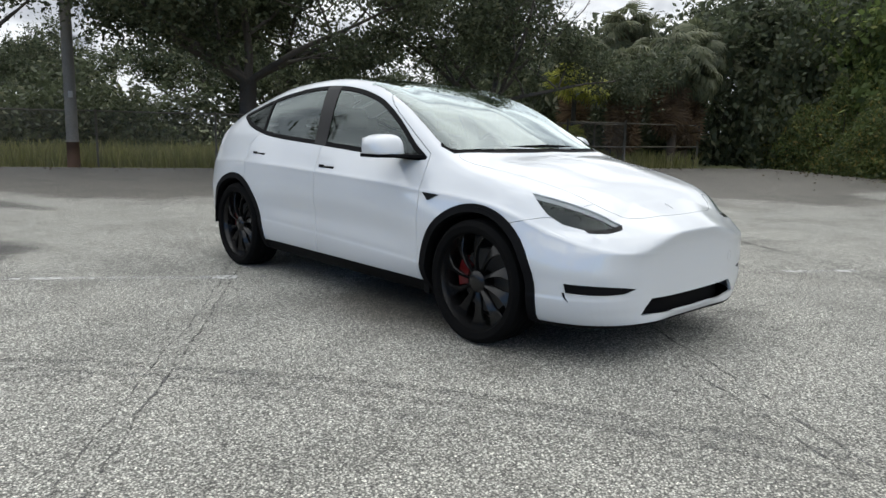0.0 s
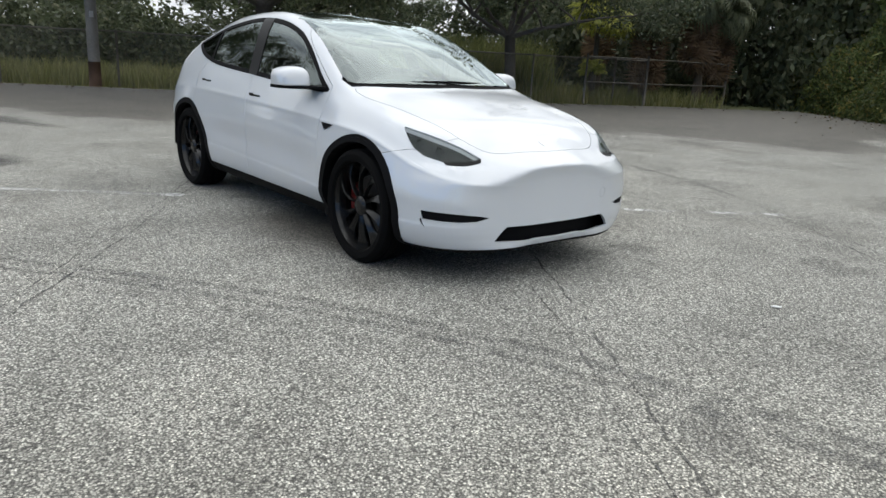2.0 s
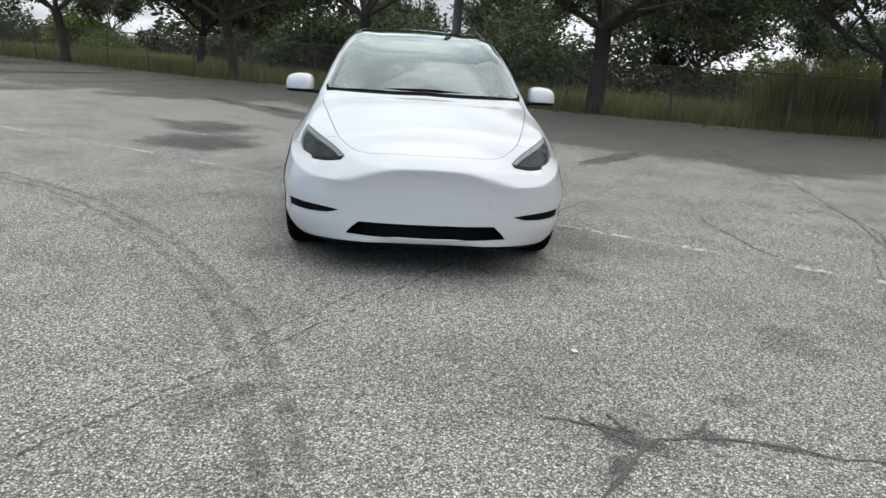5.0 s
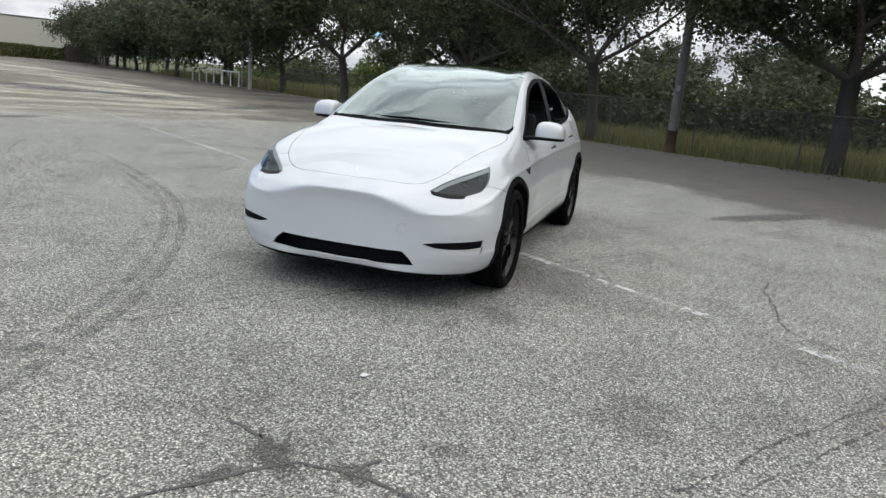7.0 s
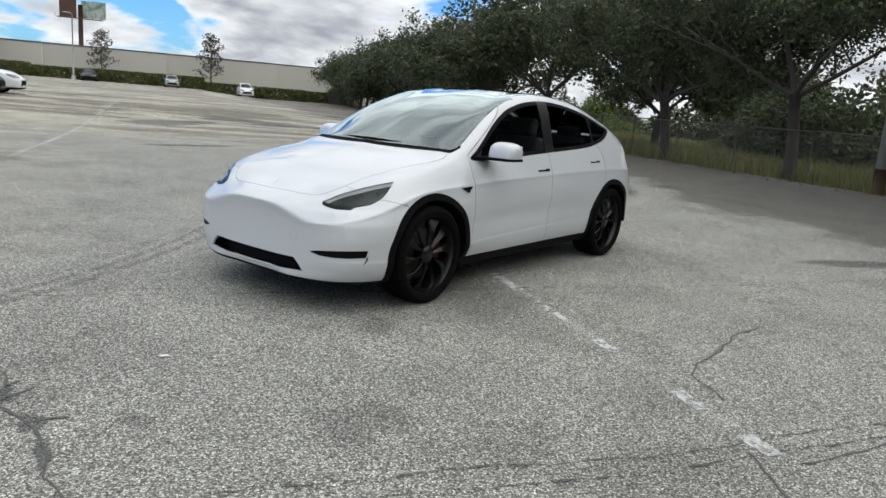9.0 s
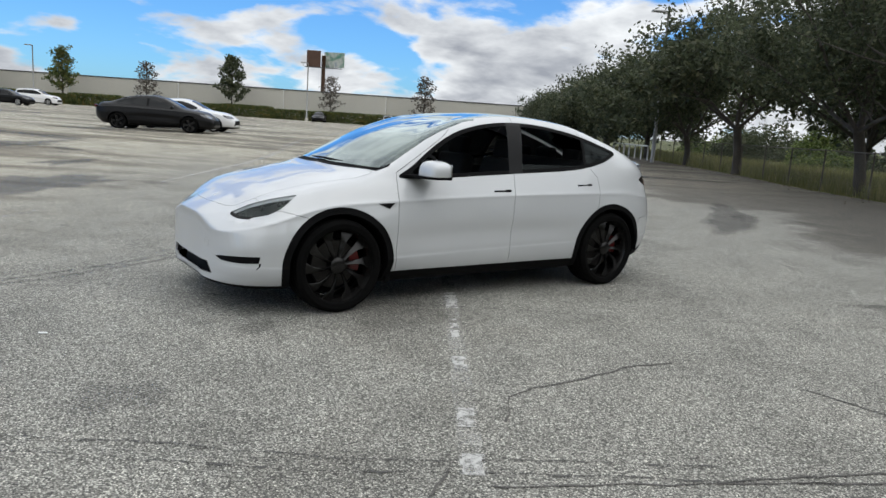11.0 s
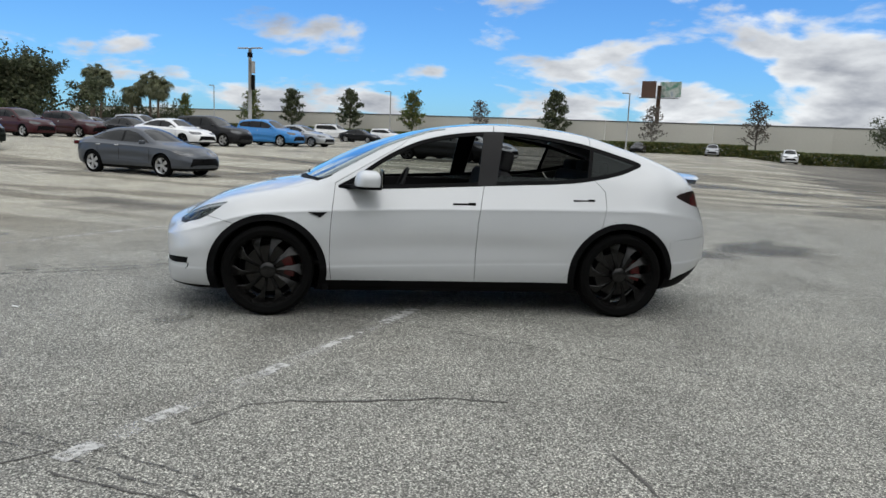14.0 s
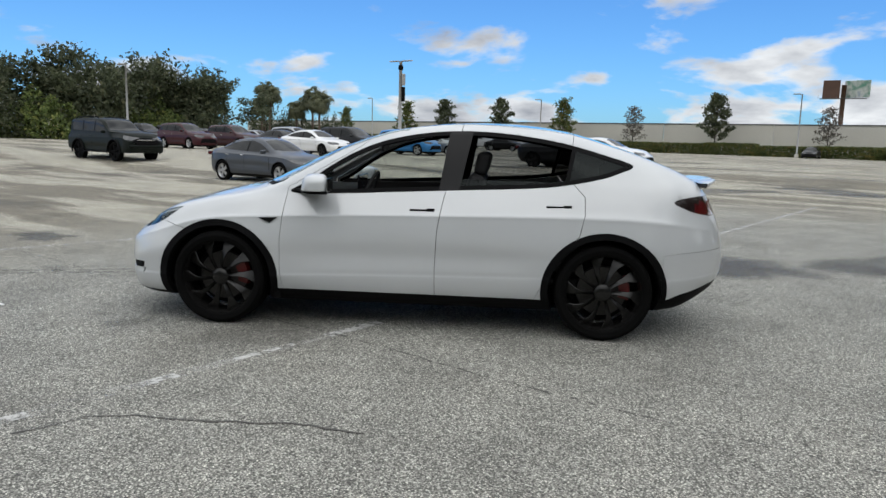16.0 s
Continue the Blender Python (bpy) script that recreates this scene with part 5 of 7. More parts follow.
def spoke_mesh():
    """One swept turbine blade of the rim: thin at the hub, a twisted paddle at the outer ring."""
    V, F = [], []
    n = 12
    for i in range(n + 1):
        t = i / n
        r = lerp(0.05, 0.27, t)
        ang = 0.20 * t**1.6
        lead = lerp(0.008, 0.0235, t) + 0.02 * step(0.6, 1.0, t)
        trail = lerp(0.008, 0.03, t) + 0.024 * step(0.55, 1.0, t)
        y = lerp(0.010, -0.002, t) + 0.014 * math.sin(t * 3.1)
        c, s = math.cos(ang), math.sin(ang)
        tx, tz = -s, c
        for o, dy in ((-trail, -0.020), (-trail * 0.9, -0.014), (-trail * 0.2, -0.004), (lead * 0.82, 0.006), (lead, 0.003), (lead, -0.012), (lead * 0.6, -0.03), (-trail * 0.85, -0.034)):
            V.append((r * c + tx * o, y + dy, r * s + tz * o))
    for i in range(n):
        for k in range(8):
            F.append((i * 8 + k, i * 8 + (k + 1) % 8, (i + 1) * 8 + (k + 1) % 8, (i + 1) * 8 + k))
    me = mesh_from("spoke", V, F, M["dark_alloy"], True)
    me.set_sharp_from_angle(angle=radians(32))
    return me


def ring_mesh(name, profile, material, n=56, sharp=35):
    """Turns a profile of (radius, y) round the y axis."""
    V, F = [], []
    m = len(profile)
    for i in range(n):
        t = 2 * math.pi * i / n
        for r, y in profile:
            V.append((r * math.cos(t), y, r * math.sin(t)))
    for i in range(n):
        for k in range(m - 1):
            a, b = i * m + k, ((i + 1) % n) * m + k
            F.append((a, a + 1, b + 1, b))
    me = mesh_from(name, V, F, material, True)
    me.set_sharp_from_angle(angle=radians(sharp))
    return me


def tyre_profile(R, w, rim):
    h = w / 2
    return [(rim, -h * 0.86), (rim + 0.012, -h * 0.97), (lerp(rim, R, 0.5), -h), (R - 0.022, -h * 0.95), (R - 0.006, -h * 0.84), (R, -h * 0.6),
            (R - 0.006, -h * 0.47), (R - 0.006, -h * 0.43), (R, -h * 0.4), (R, -h * 0.06), (R - 0.006, -h * 0.03), (R - 0.006, h * 0.03), (R, h * 0.06), (R, h * 0.4), (R - 0.006, h * 0.43),
            (R - 0.006, h * 0.47), (R, h * 0.6), (R - 0.006, h * 0.84), (R - 0.022, h * 0.95), (lerp(rim, R, 0.62), h), (lerp(rim, R, 0.58), h * 1.015), (lerp(rim, R, 0.35), h * 0.99), (rim + 0.012, h * 0.96), (rim, h * 0.84)]


SPOKE = spoke_mesh()
TYRE = ring_mesh("tyre", tyre_profile(0.356, 0.265, 0.276), M["rubber"])
RIM = ring_mesh("rim", [(0.266, -0.105), (0.255, -0.09), (0.25, 0.0), (0.262, 0.07), (0.268, 0.088), (0.276, 0.106), (0.283, 0.107), (0.285, 0.09), (0.278, 0.06), (0.276, -0.105)], M["dark_alloy"])
DISC = ring_mesh("brake_disc", [(0.06, 0.0), (0.06, 0.02), (0.182, 0.02), (0.186, 0.015), (0.186, -0.015), (0.06, -0.015)], M["steel_disc"])
CAP = ring_mesh("hub_cap", [(0.0, 0.03), (0.03, 0.03), (0.052, 0.024), (0.064, 0.012), (0.066, -0.02)], M["dark_alloy"], 32)


def caliper_mesh():
    V, F = [], []
    n = 10
    for i in range(n + 1):
        t = lerp(-0.45, 0.45, i / n)
        for r, y in ((0.125, -0.03), (0.125, 0.045), (0.2, 0.045), (0.212, 0.0), (0.2, -0.03)):
            V.append((r * math.cos(t), y, r * math.sin(t)))
    for i in range(n):
        for k in range(5):
            F.append((i * 5 + k, i * 5 + (k + 1) % 5, (i + 1) * 5 + (k + 1) % 5, (i + 1) * 5 + k))
    F += [(4, 3, 2, 1, 0), tuple(n * 5 + k for k in range(5))]
    return mesh_from("caliper", V, F, M["red_caliper"])


CALIPER = caliper_mesh()
BARREL = ring_mesh("wheel_back", [(0.0, -0.06), (0.23, -0.06), (0.24, -0.09)], M["black_plastic"], 40)


def hero_wheel(car, x, y, turn):
    """A wheel under the car: the rim with its tyre, blades, cap and brake."""
    s = 1 if y > 0 else -1
    m = Matrix.Translation((x, y, 0.356)) @ (Matrix.Rotation(0 if s > 0 else math.pi, 4, "Z")) @ Matrix.Rotation(turn, 4, "Y")
    w = linked("wheel", RIM, car, m, "dark turbine alloy wheel with red brake caliper")
    linked("tyre", TYRE, w)
    linked("hub_cap", CAP, w, Matrix.Translation((0, 0.072, 0)))
    linked("wheel_back", BARREL, w)
    linked("brake_disc", DISC, w, Matrix.Translation((0, -0.02, 0)))
    linked("caliper", CALIPER, w, Matrix.Translation((0, -0.015, 0)) @ Matrix.Rotation(-turn + (math.pi * 1.05 if s > 0 else -math.pi * 0.05), 4, "Y"))
    for k in range(10):
        linked("spoke", SPOKE, w, Matrix.Translation((0, 0.072, 0)) @ Matrix.Rotation(2 * math.pi * k / 10, 4, "Y"))


def seat(car, x, y):
    """A front seat: cushion, back and headrest as parts of the cabin."""
    part("seat_cushion", box_bm(0.5, 0.5, 0.16, (x, y, 0.52), 0.05, 3), M["cabin"], car, "black car seat")
    part("seat_back", box_bm(0.14, 0.5, 0.66, (x - 0.28, y, 0.86), 0.05, 3, Matrix.Rotation(radians(-17), 4, "Y")), M["cabin"], car)
    part("headrest", box_bm(0.11, 0.28, 0.18, (x - 0.40, y, 1.26), 0.04, 3, Matrix.Rotation(radians(-12), 4, "Y")), M["cabin"], car)


def hero_car():
    car = thing("car", "white electric crossover car with dark turbine wheels", "car")
    body = Body(HERO, 110, 6)
    arch_f, arch_r = circle_poly(FX, 0.36, 0.405, 44, 0.395), circle_poly(RX, 0.36, 0.405, 44, 0.395)
    trim_f, trim_r = circle_poly(FX, 0.36, 0.458, 44, 0.44), circle_poly(RX, 0.36, 0.458, 44, 0.44)
    wide = lambda c: c.y > 0.55
    for poly in (arch_f, arch_r, trim_f, trim_r):
        body.knife(poly, near=wide)
    inner = [[v.co.copy() for v in f.verts] for f in body.bm.faces]
    inner = [f for f in inner if not (any(inside(p, sum(c.x for c in f) / len(f), sum(c.z for c in f) / len(f)) for p in (trim_f, trim_r)) and f[0].y > 0.4)]
    inner = [f for f in inner if sum(c.z for c in f) / len(f) < 0.98]
    body.take(lambda c: wide(c) and (inside(arch_f, c.x, c.z) or inside(arch_r, c.x, c.z)))
    # side windows with their black surround
    win = smooth_poly(WIN, 4)
    dlo = shrink(win, 0.03)
    greens = lambda c: c.y > 0.45 and c.z > 0.98
    body.knife(win, near=greens)
    body.knife(dlo, near=greens)
    pillar = [(-0.203, 1.0), (-0.29, 1.6), (-0.468, 1.6), (-0.35, 1.0)]
    WOUND = 1.15
    body.knife([(-0.3, WOUND), (-1.2, WOUND)], closed=False, near=greens)
    body.knife(pillar, near=greens)
    body.knife([(-1.126, 1.1), (-1.212, 1.5), (-1.244, 1.5), (-1.158, 1.1)], near=greens)
    # windscreen, roof and rear glass in plan
    screen = smooth_poly([(1.19, -0.4), (1.19, 0.0), (1.185, 0.25), (1.15, 0.48), (1.09, 0.64), (1.0, 0.728), (0.77, 0.695), (0.55, 0.655), (0.32, 0.617), (0.12, 0.585), (0.04, 0.565), (0.06, 0.3), (0.075, 0.0), (0.075, -0.4)], 4)
    cowl = smooth_poly([(1.235, -0.4), (1.235, 0.0), (1.23, 0.25), (1.19, 0.5), (1.125, 0.66), (1.05, 0.735), (0.9, 0.62), (0.9, -0.4)], 4)
    upper = lambda c: c.z > 0.99
    body.knife(screen, (0, 1), near=upper)
    body.knife(cowl, (0, 1), near=upper)
    roof = [(0.055, -0.02), (0.04, 0.3), (0.02, 0.53), (-0.4, 0.535), (-1.0, 0.53), (-1.16, 0.52), (-1.2, 0.3), (-1.21, -0.02)]
    body.knife(roof, (0, 1), near=upper)
    back = [(-1.24, -0.02), (-1.23, 0.3), (-1.2, 0.505), (-1.7, 0.51), (-2.08, 0.49), (-2.13, 0.3), (-2.14, -0.02)]
    body.knife(back, (0, 1), near=upper)
    # bonnet
    hood = smooth_poly([(1.239, -0.4), (1.239, 0.0), (1.234, 0.25), (1.195, 0.5), (1.13, 0.67), (1.12, 0.735), (1.25, 0.742), (1.5, 0.70), (1.8, 0.635), (2.0, 0.565), (2.115, 0.44), (2.165, 0.25), (2.185, 0.0), (2.185, -0.4)], 4)
    body.knife(hood, (0, 1), near=lambda c: c.z > 0.6 and c.x > 0.9)
    # lamps: a slim wedge, with a light guide under its upper edge and a dark lower rim
    lamp = [(1.70, 0.917), (1.85, 0.91), (2.01, 0.875), (2.12, 0.845), (2.35, 0.845), (2.35, 0.66), (2.12, 0.68), (2.06, 0.712), (1.97, 0.738), (1.89, 0.782), (1.805, 0.845), (1.74, 0.892)]
    nosey = lambda c: c.y > 0.3 and c.x > 1.5
    body.knife(lamp, near=nosey)
    brow = smooth_poly([(0.525, 0.731), (0.58, 0.773), (0.65, 0.812), (0.74, 0.854), (0.80, 0.885), (0.84, 0.92)], 3, False)
    base = smooth_poly([(0.54, 0.712), (0.62, 0.698), (0.72, 0.698), (0.82, 0.715), (0.88, 0.74)], 3, False)
    lamp_face = brow + [(1.05, 0.93), (1.05, 0.70)] + base[::-1]
    body.knife(lamp_face, (1, 2), near=nosey)
    guide = brow + [(y + 0.006, z - 0.024) for y, z in reversed(brow)]
    body.knife([(y + 0.006, z - 0.024) for y, z in brow], (1, 2), False, near=nosey)
    body.knife([(y, z + 0.017) for y, z in base], (1, 2), False, near=nosey)
    lip = [(0.4, 0.6), (1.05, 0.6), (1.05, 0.757)] + [(y, z + 0.017) for y, z in reversed(base)]
    tail = smooth_poly([(-1.93, 1.03), (-2.05, 1.065), (-2.3, 1.075), (-2.42, 1.06), (-2.42, 0.955), (-2.28, 0.925), (-2.12, 0.95), (-2.0, 0.99)], 3)
    body.knife(tail, near=lambda c: c.y > 0.3 and c.x < -1.8)
    # bumper openings
    grille = [(-0.02, 0.255), (0.26, 0.262), (0.50, 0.272), (0.465, 0.315), (0.42, 0.352), (0.26, 0.348), (-0.02, 0.346)]
    facing = lambda c: c.x > 1.9
    body.knife(grille, (1, 2), near=facing)
    slit = [(0.545, 0.415), (0.62, 0.428), (0.72, 0.438), (0.80, 0.444), (0.872, 0.448), (0.864, 0.402), (0.80, 0.396), (0.72, 0.394), (0.62, 0.397)]
    body.knife(slit, (1, 2), near=facing)
    # thin black inlay that draws the shade in the white bumper's crease
    fold = [(0.867, 0.402), (0.872, 0.402), (0.867, 0.375), (0.855, 0.349), (0.863, 0.375)]
    body.knife(fold, (1, 2), near=lambda c: c.x > 1.7)
    # panel joints
    sill = 0.285
    door_f = [(0.955, sill), (-0.203, sill), (-0.20, 0.5), (-0.212, 0.78), (-0.25, 1.0), (-0.27, 1.08), (-0.38, 1.6), (0.1, 1.6), (0.42, 1.36), (0.72, 1.18), (0.93, 1.055), (0.945, 0.93), (0.965, 0.7), (0.97, 0.45)]
    lower = lambda c: c.y > 0.5 and c.z > 0.2
    body.knife(door_f, near=lower)
    door_r = [(-0.203, sill), (-0.94, sill), (-1.02, 0.45), (-1.14, 0.66), (-1.25, 0.77), (-1.285, 0.92), (-1.283, 1.05), (-1.20, 1.14), (-1.14, 1.16), (-1.23, 1.6), (-0.38, 1.6), (-0.27, 1.08), (-0.25, 1.0), (-0.212, 0.78), (-0.20, 0.5)]
    body.knife(door_r, near=lower)
    bump_f = [(1.55, 0.1), (1.55, 0.68), (1.70, 0.722), (1.80, 0.748), (1.89, 0.768), (1.96, 0.76), (2.04, 0.95), (2.6, 0.95), (2.6, 0.1)]
    body.knife(bump_f, near=lambda c: c.x > 1.55 and c.y < 0.99)
    body.knife([(-1.05, sill), (1.0, sill)], closed=False, near=lower)
    body.knife([(-1.86, 0.30), (-2.0, 0.36), (-2.25, 0.42), (-2.6, 0.45)], closed=False, near=lambda c: c.x < -1.7 and c.y > 0.3)
    body.knife([(-2.7, 0.225), (2.7, 0.225)], closed=False)
    bump_r = [(-1.86, 0.1), (-1.86, 0.65), (-1.95, 0.665), (-2.2, 0.68), (-2.7, 0.69), (-2.7, 0.1)]
    body.knife(bump_r, near=lambda c: c.x < -1.6)

    take = body.take
    trims = {s: take(lambda c, p=p: wide(c) and c.z > 0.2 and inside(p, c.x, c.z)) for s, p in (("f", trim_f), ("r", trim_r))}
    glass_f = take(lambda c: greens(c) and inside(dlo, c.x, c.z) and not inside(pillar, c.x, c.z) and c.x > -0.3)
    q0 = lambda z: -1.126 - (z - 1.1) * 0.215
    glass_r = take(lambda c: greens(c) and inside(dlo, c.x, c.z) and not inside(pillar, c.x, c.z) and c.x > q0(c.z))
    glass_q = take(lambda c: greens(c) and inside(dlo, c.x, c.z) and not inside(pillar, c.x, c.z) and c.x < q0(c.z) - 0.032)
    post = take(lambda c: greens(c) and inside(win, c.x, c.z) and inside(pillar, c.x, c.z))
    surround = take(lambda c: greens(c) and inside(win, c.x, c.z))
    front_screen = take(lambda c: upper(c) and inside(screen, c.x, c.y))
    cowl_panel = take(lambda c: upper(c) and inside(cowl, c.x, c.y) and c.x > 0.95 and c.y < 0.74)
    roof_glass = take(lambda c: upper(c) and inside(roof, c.x, c.y) and c.z > 1.3)
    rear_glass = take(lambda c: upper(c) and inside(back, c.x, c.y))
    lamps = take(lambda c: nosey(c) and inside(lamp, c.x, c.z) and inside(lamp_face, c.y, c.z))
    tails = take(lambda c: c.y > 0.3 and c.x < -1.8 and inside(tail, c.x, c.z))
    bonnet = take(lambda c: c.z > 0.6 and c.x > 0.9 and inside(hood, c.x, c.y))
    take(lambda c: facing(c) and inside(grille, c.y, c.z))
    folds = take(lambda c: c.x > 1.7 and inside(fold, c.y, c.z))
    slits = take(lambda c: facing(c) and inside(slit, c.y, c.z))
    doors_f = take(lambda c: lower(c) and inside(door_f, c.x, c.z))
    doors_r = take(lambda c: lower(c) and inside(door_r, c.x, c.z))
    valance = take(lambda c: c.x < -1.7 and c.z < curve([(-2.6, 0.45), (-2.25, 0.42), (-2.0, 0.36), (-1.86, 0.30)], c.x))
    rocker = take(lambda c: -1.05 < c.x < 1.0 and c.z < sill)
    under = take(lambda c: c.z < 0.225)
    bumper = take(lambda c: inside(bump_f, c.x, c.z))
    rear_bumper = take(lambda c: inside(bump_r, c.x, c.z))
    rest = take(lambda c: True)
    W = M["white_paint"]
    split_islands(skin_part("body", rest, W, car, 0, 0.002), "body_panel")
    skin_part("bonnet", bonnet, W, car, 0, 0.002)
    skin_part("front_bumper", bumper, W, car, 0, 0.0015)
    skin_part("rear_bumper", rear_bumper, W, car, 0, 0.0004)
    skin_part("rear_valance", valance, M["black_plastic"], car, 0, 0.001)
    skin_part("sill", rocker, M["black_plastic"], car, 0, 0.0)
    split_islands(skin_part("underbody", under, M["black_plastic"], car, 0, 0.0), "undertray")
    skin_part("cowl", cowl_panel, M["black_plastic"], car, 0, 0.0, 0.01, -0.006)
    skin_part("windscreen", front_screen, M["windscreen"], car, 0, 0.0, 0.0, 0.001, "clear laminated windscreen", False).visible_shadow = False
    skin_part("roof_panel", roof_glass, M["roof_glass"], car, 0, 0.003, 0.01, 0.0, "dark tinted glass roof")
    skin_part("rear_window", rear_glass, M["roof_glass"], car, 0, 0.003, 0.0, 0.0, "dark rear window glass", False)
    # a dark liner under the skin, seen only through the joints
    lin = [f for f in inner if not (sum(c.x for c in f) / len(f) > 1.9)]
    skin_part("liner", lin, M["black_plastic"], car, 0, 0.0, 0.0, -0.03, "", False)
    for s in (1, -1):
        skin_part("wheel_arch_trim", trims["f"], M["black_plastic"], car, s, 0.0, 0.05, 0.004)
        skin_part("wheel_arch_trim", trims["r"], M["black_plastic"], car, s, 0.0, 0.05, 0.004)
        d = skin_part("front_door", doors_f, W, car, s)
        r = skin_part("rear_door", doors_r, W, car, s)
        skin_part("window_surround", surround, M["black_plastic"], car, s, 0.0, 0.012, 0.001)
        skin_part("pillar_trim", post, M["pillar_black"], car, s, 0.0, 0.01, 0.001)
        if s < 0:
            skin_part("window_glass", glass_f, M["door_glass"], d, s, 0.0, 0.0, -0.004, "", False).visible_shadow = False
        # the rear window on one side is wound most of the way down
        pane = [f for f in glass_r if sum(c.z for c in f) / len(f) < WOUND] if s > 0 else glass_r
        skin_part("window_glass", pane, M["rear_glass"] if s > 0 else M["side_glass"], r, s, 0.0, 0.0, -0.004, "", False).visible_shadow = False
        skin_part("quarter_glass", glass_q, M["dark_glass"], car, s, 0.0, 0.0, -0.003, "", False)
        # headlamp: clear cover, smoked bowl and projectors
        h = skin_part("headlight", lamps, M["lamp_glass"], car, s, 0.002, 0.0, 0.0, "smoked clear headlight", False)
        h.visible_shadow = False
        skin_part("lamp_bowl", lamps, M["lamp_inner"], h, s, 0.0, 0.0, -0.035, "", False)
        skin_part("lamp_rim", [f for f in lamps], M["black_plastic"], h, s, 0.0, 0.0, -0.045, "", False)
        mid = lambda f: (sum(c.y for c in f) / len(f), sum(c.z for c in f) / len(f))
        skin_part("light_guide", [f for f in lamps if inside(guide, *mid(f))], M["lamp_lens"], h, s, 0.0, 0.0, -0.012, "pale light guide", False)
        skin_part("lower_rim", [f for f in lamps if inside(lip, *mid(f))], M["gloss_black"], h, s, 0.0, 0.0, 0.002, "", False)
        for x, y, z, rr in ((2.03, 0.72, 0.765, 0.026), (1.93, 0.79, 0.80, 0.024)):
            ring = ring_mesh("projector", [(0.0, 0.012), (rr * 0.6, 0.008), (rr, -0.008), (rr, -0.02)], M["lamp_inner"], 20)
            linked("projector", ring, h, Matrix.Translation((x - 0.05, (y - 0.02) * s, z)) @ Matrix.Rotation(radians(-55 * s), 4, "Z"))
        skin_part("bumper_fold_shade", folds, M["black_plastic"], car, s, 0.0, 0.006, -0.003)
        skin_part("bumper_slit", slits, M["black_plastic"], car, s, 0.0, 0.01, -0.006)
        t = skin_part("tail_light", tails, M["tail_dark"], car, s, 0.002, 0.01, 0.0, "dark red tail light")
        skin_part("red_lens", [f for f in tails if sum(c.z for c in f) / len(f) < 1.03 and sum(c.x for c in f) / len(f) < -2.1], M["tail_red"], t, s, 0.004, 0.004, 0.003)
        # door handles: flat dark bars with one thick end
        for dd, x, y, z in ((d, -0.10, 0.873, 0.918), (r, -1.10, 0.868, 0.972)):
            y = min((c for f in (doors_f if dd is d else doors_r) for c in f), key=lambda c: (c.x - x) ** 2 + (c.z - z) ** 2).y + 0.002
            bm = join_bm(box_bm(0.15, 0.008, 0.016, (x + 0.02, y, z), 0.003), box_bm(0.06, 0.010, 0.024, (x - 0.06, y + 0.001, z + 0.004), 0.004))
            bmesh.ops.scale(bm, vec=(1, s, 1), verts=bm.verts)
            bmesh.ops.recalc_face_normals(bm, faces=bm.faces)
            part("door_handle", bm, M["gloss_black"], dd, "dark flush door handle")
        # camera repeater on the wing
        bm = bmesh.new()
        vs = [bm.verts.new(p) for p in ((1.135, 0.903, 0.825), (0.985, 0.898, 0.83), (1.045, 0.909, 0.785), (1.13, 0.917, 0.825), (0.99, 0.912, 0.83), (1.045, 0.922, 0.787))]
        for f in ((3, 4, 5), (0, 1, 4, 3), (1, 2, 5, 4), (2, 0, 3, 5)):
            bm.faces.new([vs[i] for i in f])
        bmesh.ops.scale(bm, vec=(1, s, 1), verts=bm.verts)
        bmesh.ops.recalc_face_normals(bm, faces=bm.faces)
        part("side_repeater", bm, M["gloss_black"], car, "black triangular wing camera")
        # mirrors: a shell on a thin black foot
        bm = bmesh.new()
        bmesh.ops.create_icosphere(bm, subdivisions=5, radius=1)
        soft = lambda v, n: math.copysign(abs(v) ** n, v)
        for v in bm.verts:
            x, y, z = (soft(c, 0.55) for c in v.co)
            v.co = Vector((x * (0.105 if x > 0 else 0.08), y * 0.112, z * (0.115 if z > 0 else 0.012)))
            v.co.x -= 0.16 * (v.co.y + 0.118) + 0.12 * max(0.0, v.co.z)
            if z > 0:
                v.co.z *= 1 - 1.3 * max(0.0, v.co.y) ** 1.0 * 0.9
        m = Matrix.Translation((0.695, 0.975 * s, 1.052)) @ Matrix.Diagonal((1, s, 1, 1))
        bmesh.ops.transform(bm, matrix=m, verts=bm.verts)
        bmesh.ops.recalc_face_normals(bm, faces=bm.faces)
        mir = part("door_mirror", bm, W, car, "white mirror housing on black foot", True)
        bm = bmesh.new()
        rows = []
        for y, x0, x1 in ((0.80, 0.70, 0.90), (0.84, 0.68, 0.85), (0.88, 0.62, 0.81), (0.98, 0.588, 0.785), (1.05, 0.575, 0.745), (1.075, 0.585, 0.70)):
            rows.append([bm.verts.new((x, y * s, z)) for x, z in ((x0, 1.024), (x1, 1.024), (x1 + 0.004, 1.034), (x1, 1.045), (x0, 1.045))])
        for a, b in zip(rows, rows[1:]):
            for k in range(5):
                bm.faces.new((a[k], a[(k + 1) % 5], b[(k + 1) % 5], b[k]))
        bm.faces.new(rows[0])
        bm.faces.new(rows[-1])
        bmesh.ops.recalc_face_normals(bm, faces=bm.faces)
        part("mirror_foot", bm, M["black_plastic"], mir, "black mirror foot")
        part("mirror_glass", box_bm(0.006, 0.17, 0.10, (0.575, 0.97 * s, 1.09), 0.002), M["chrome"], mir)
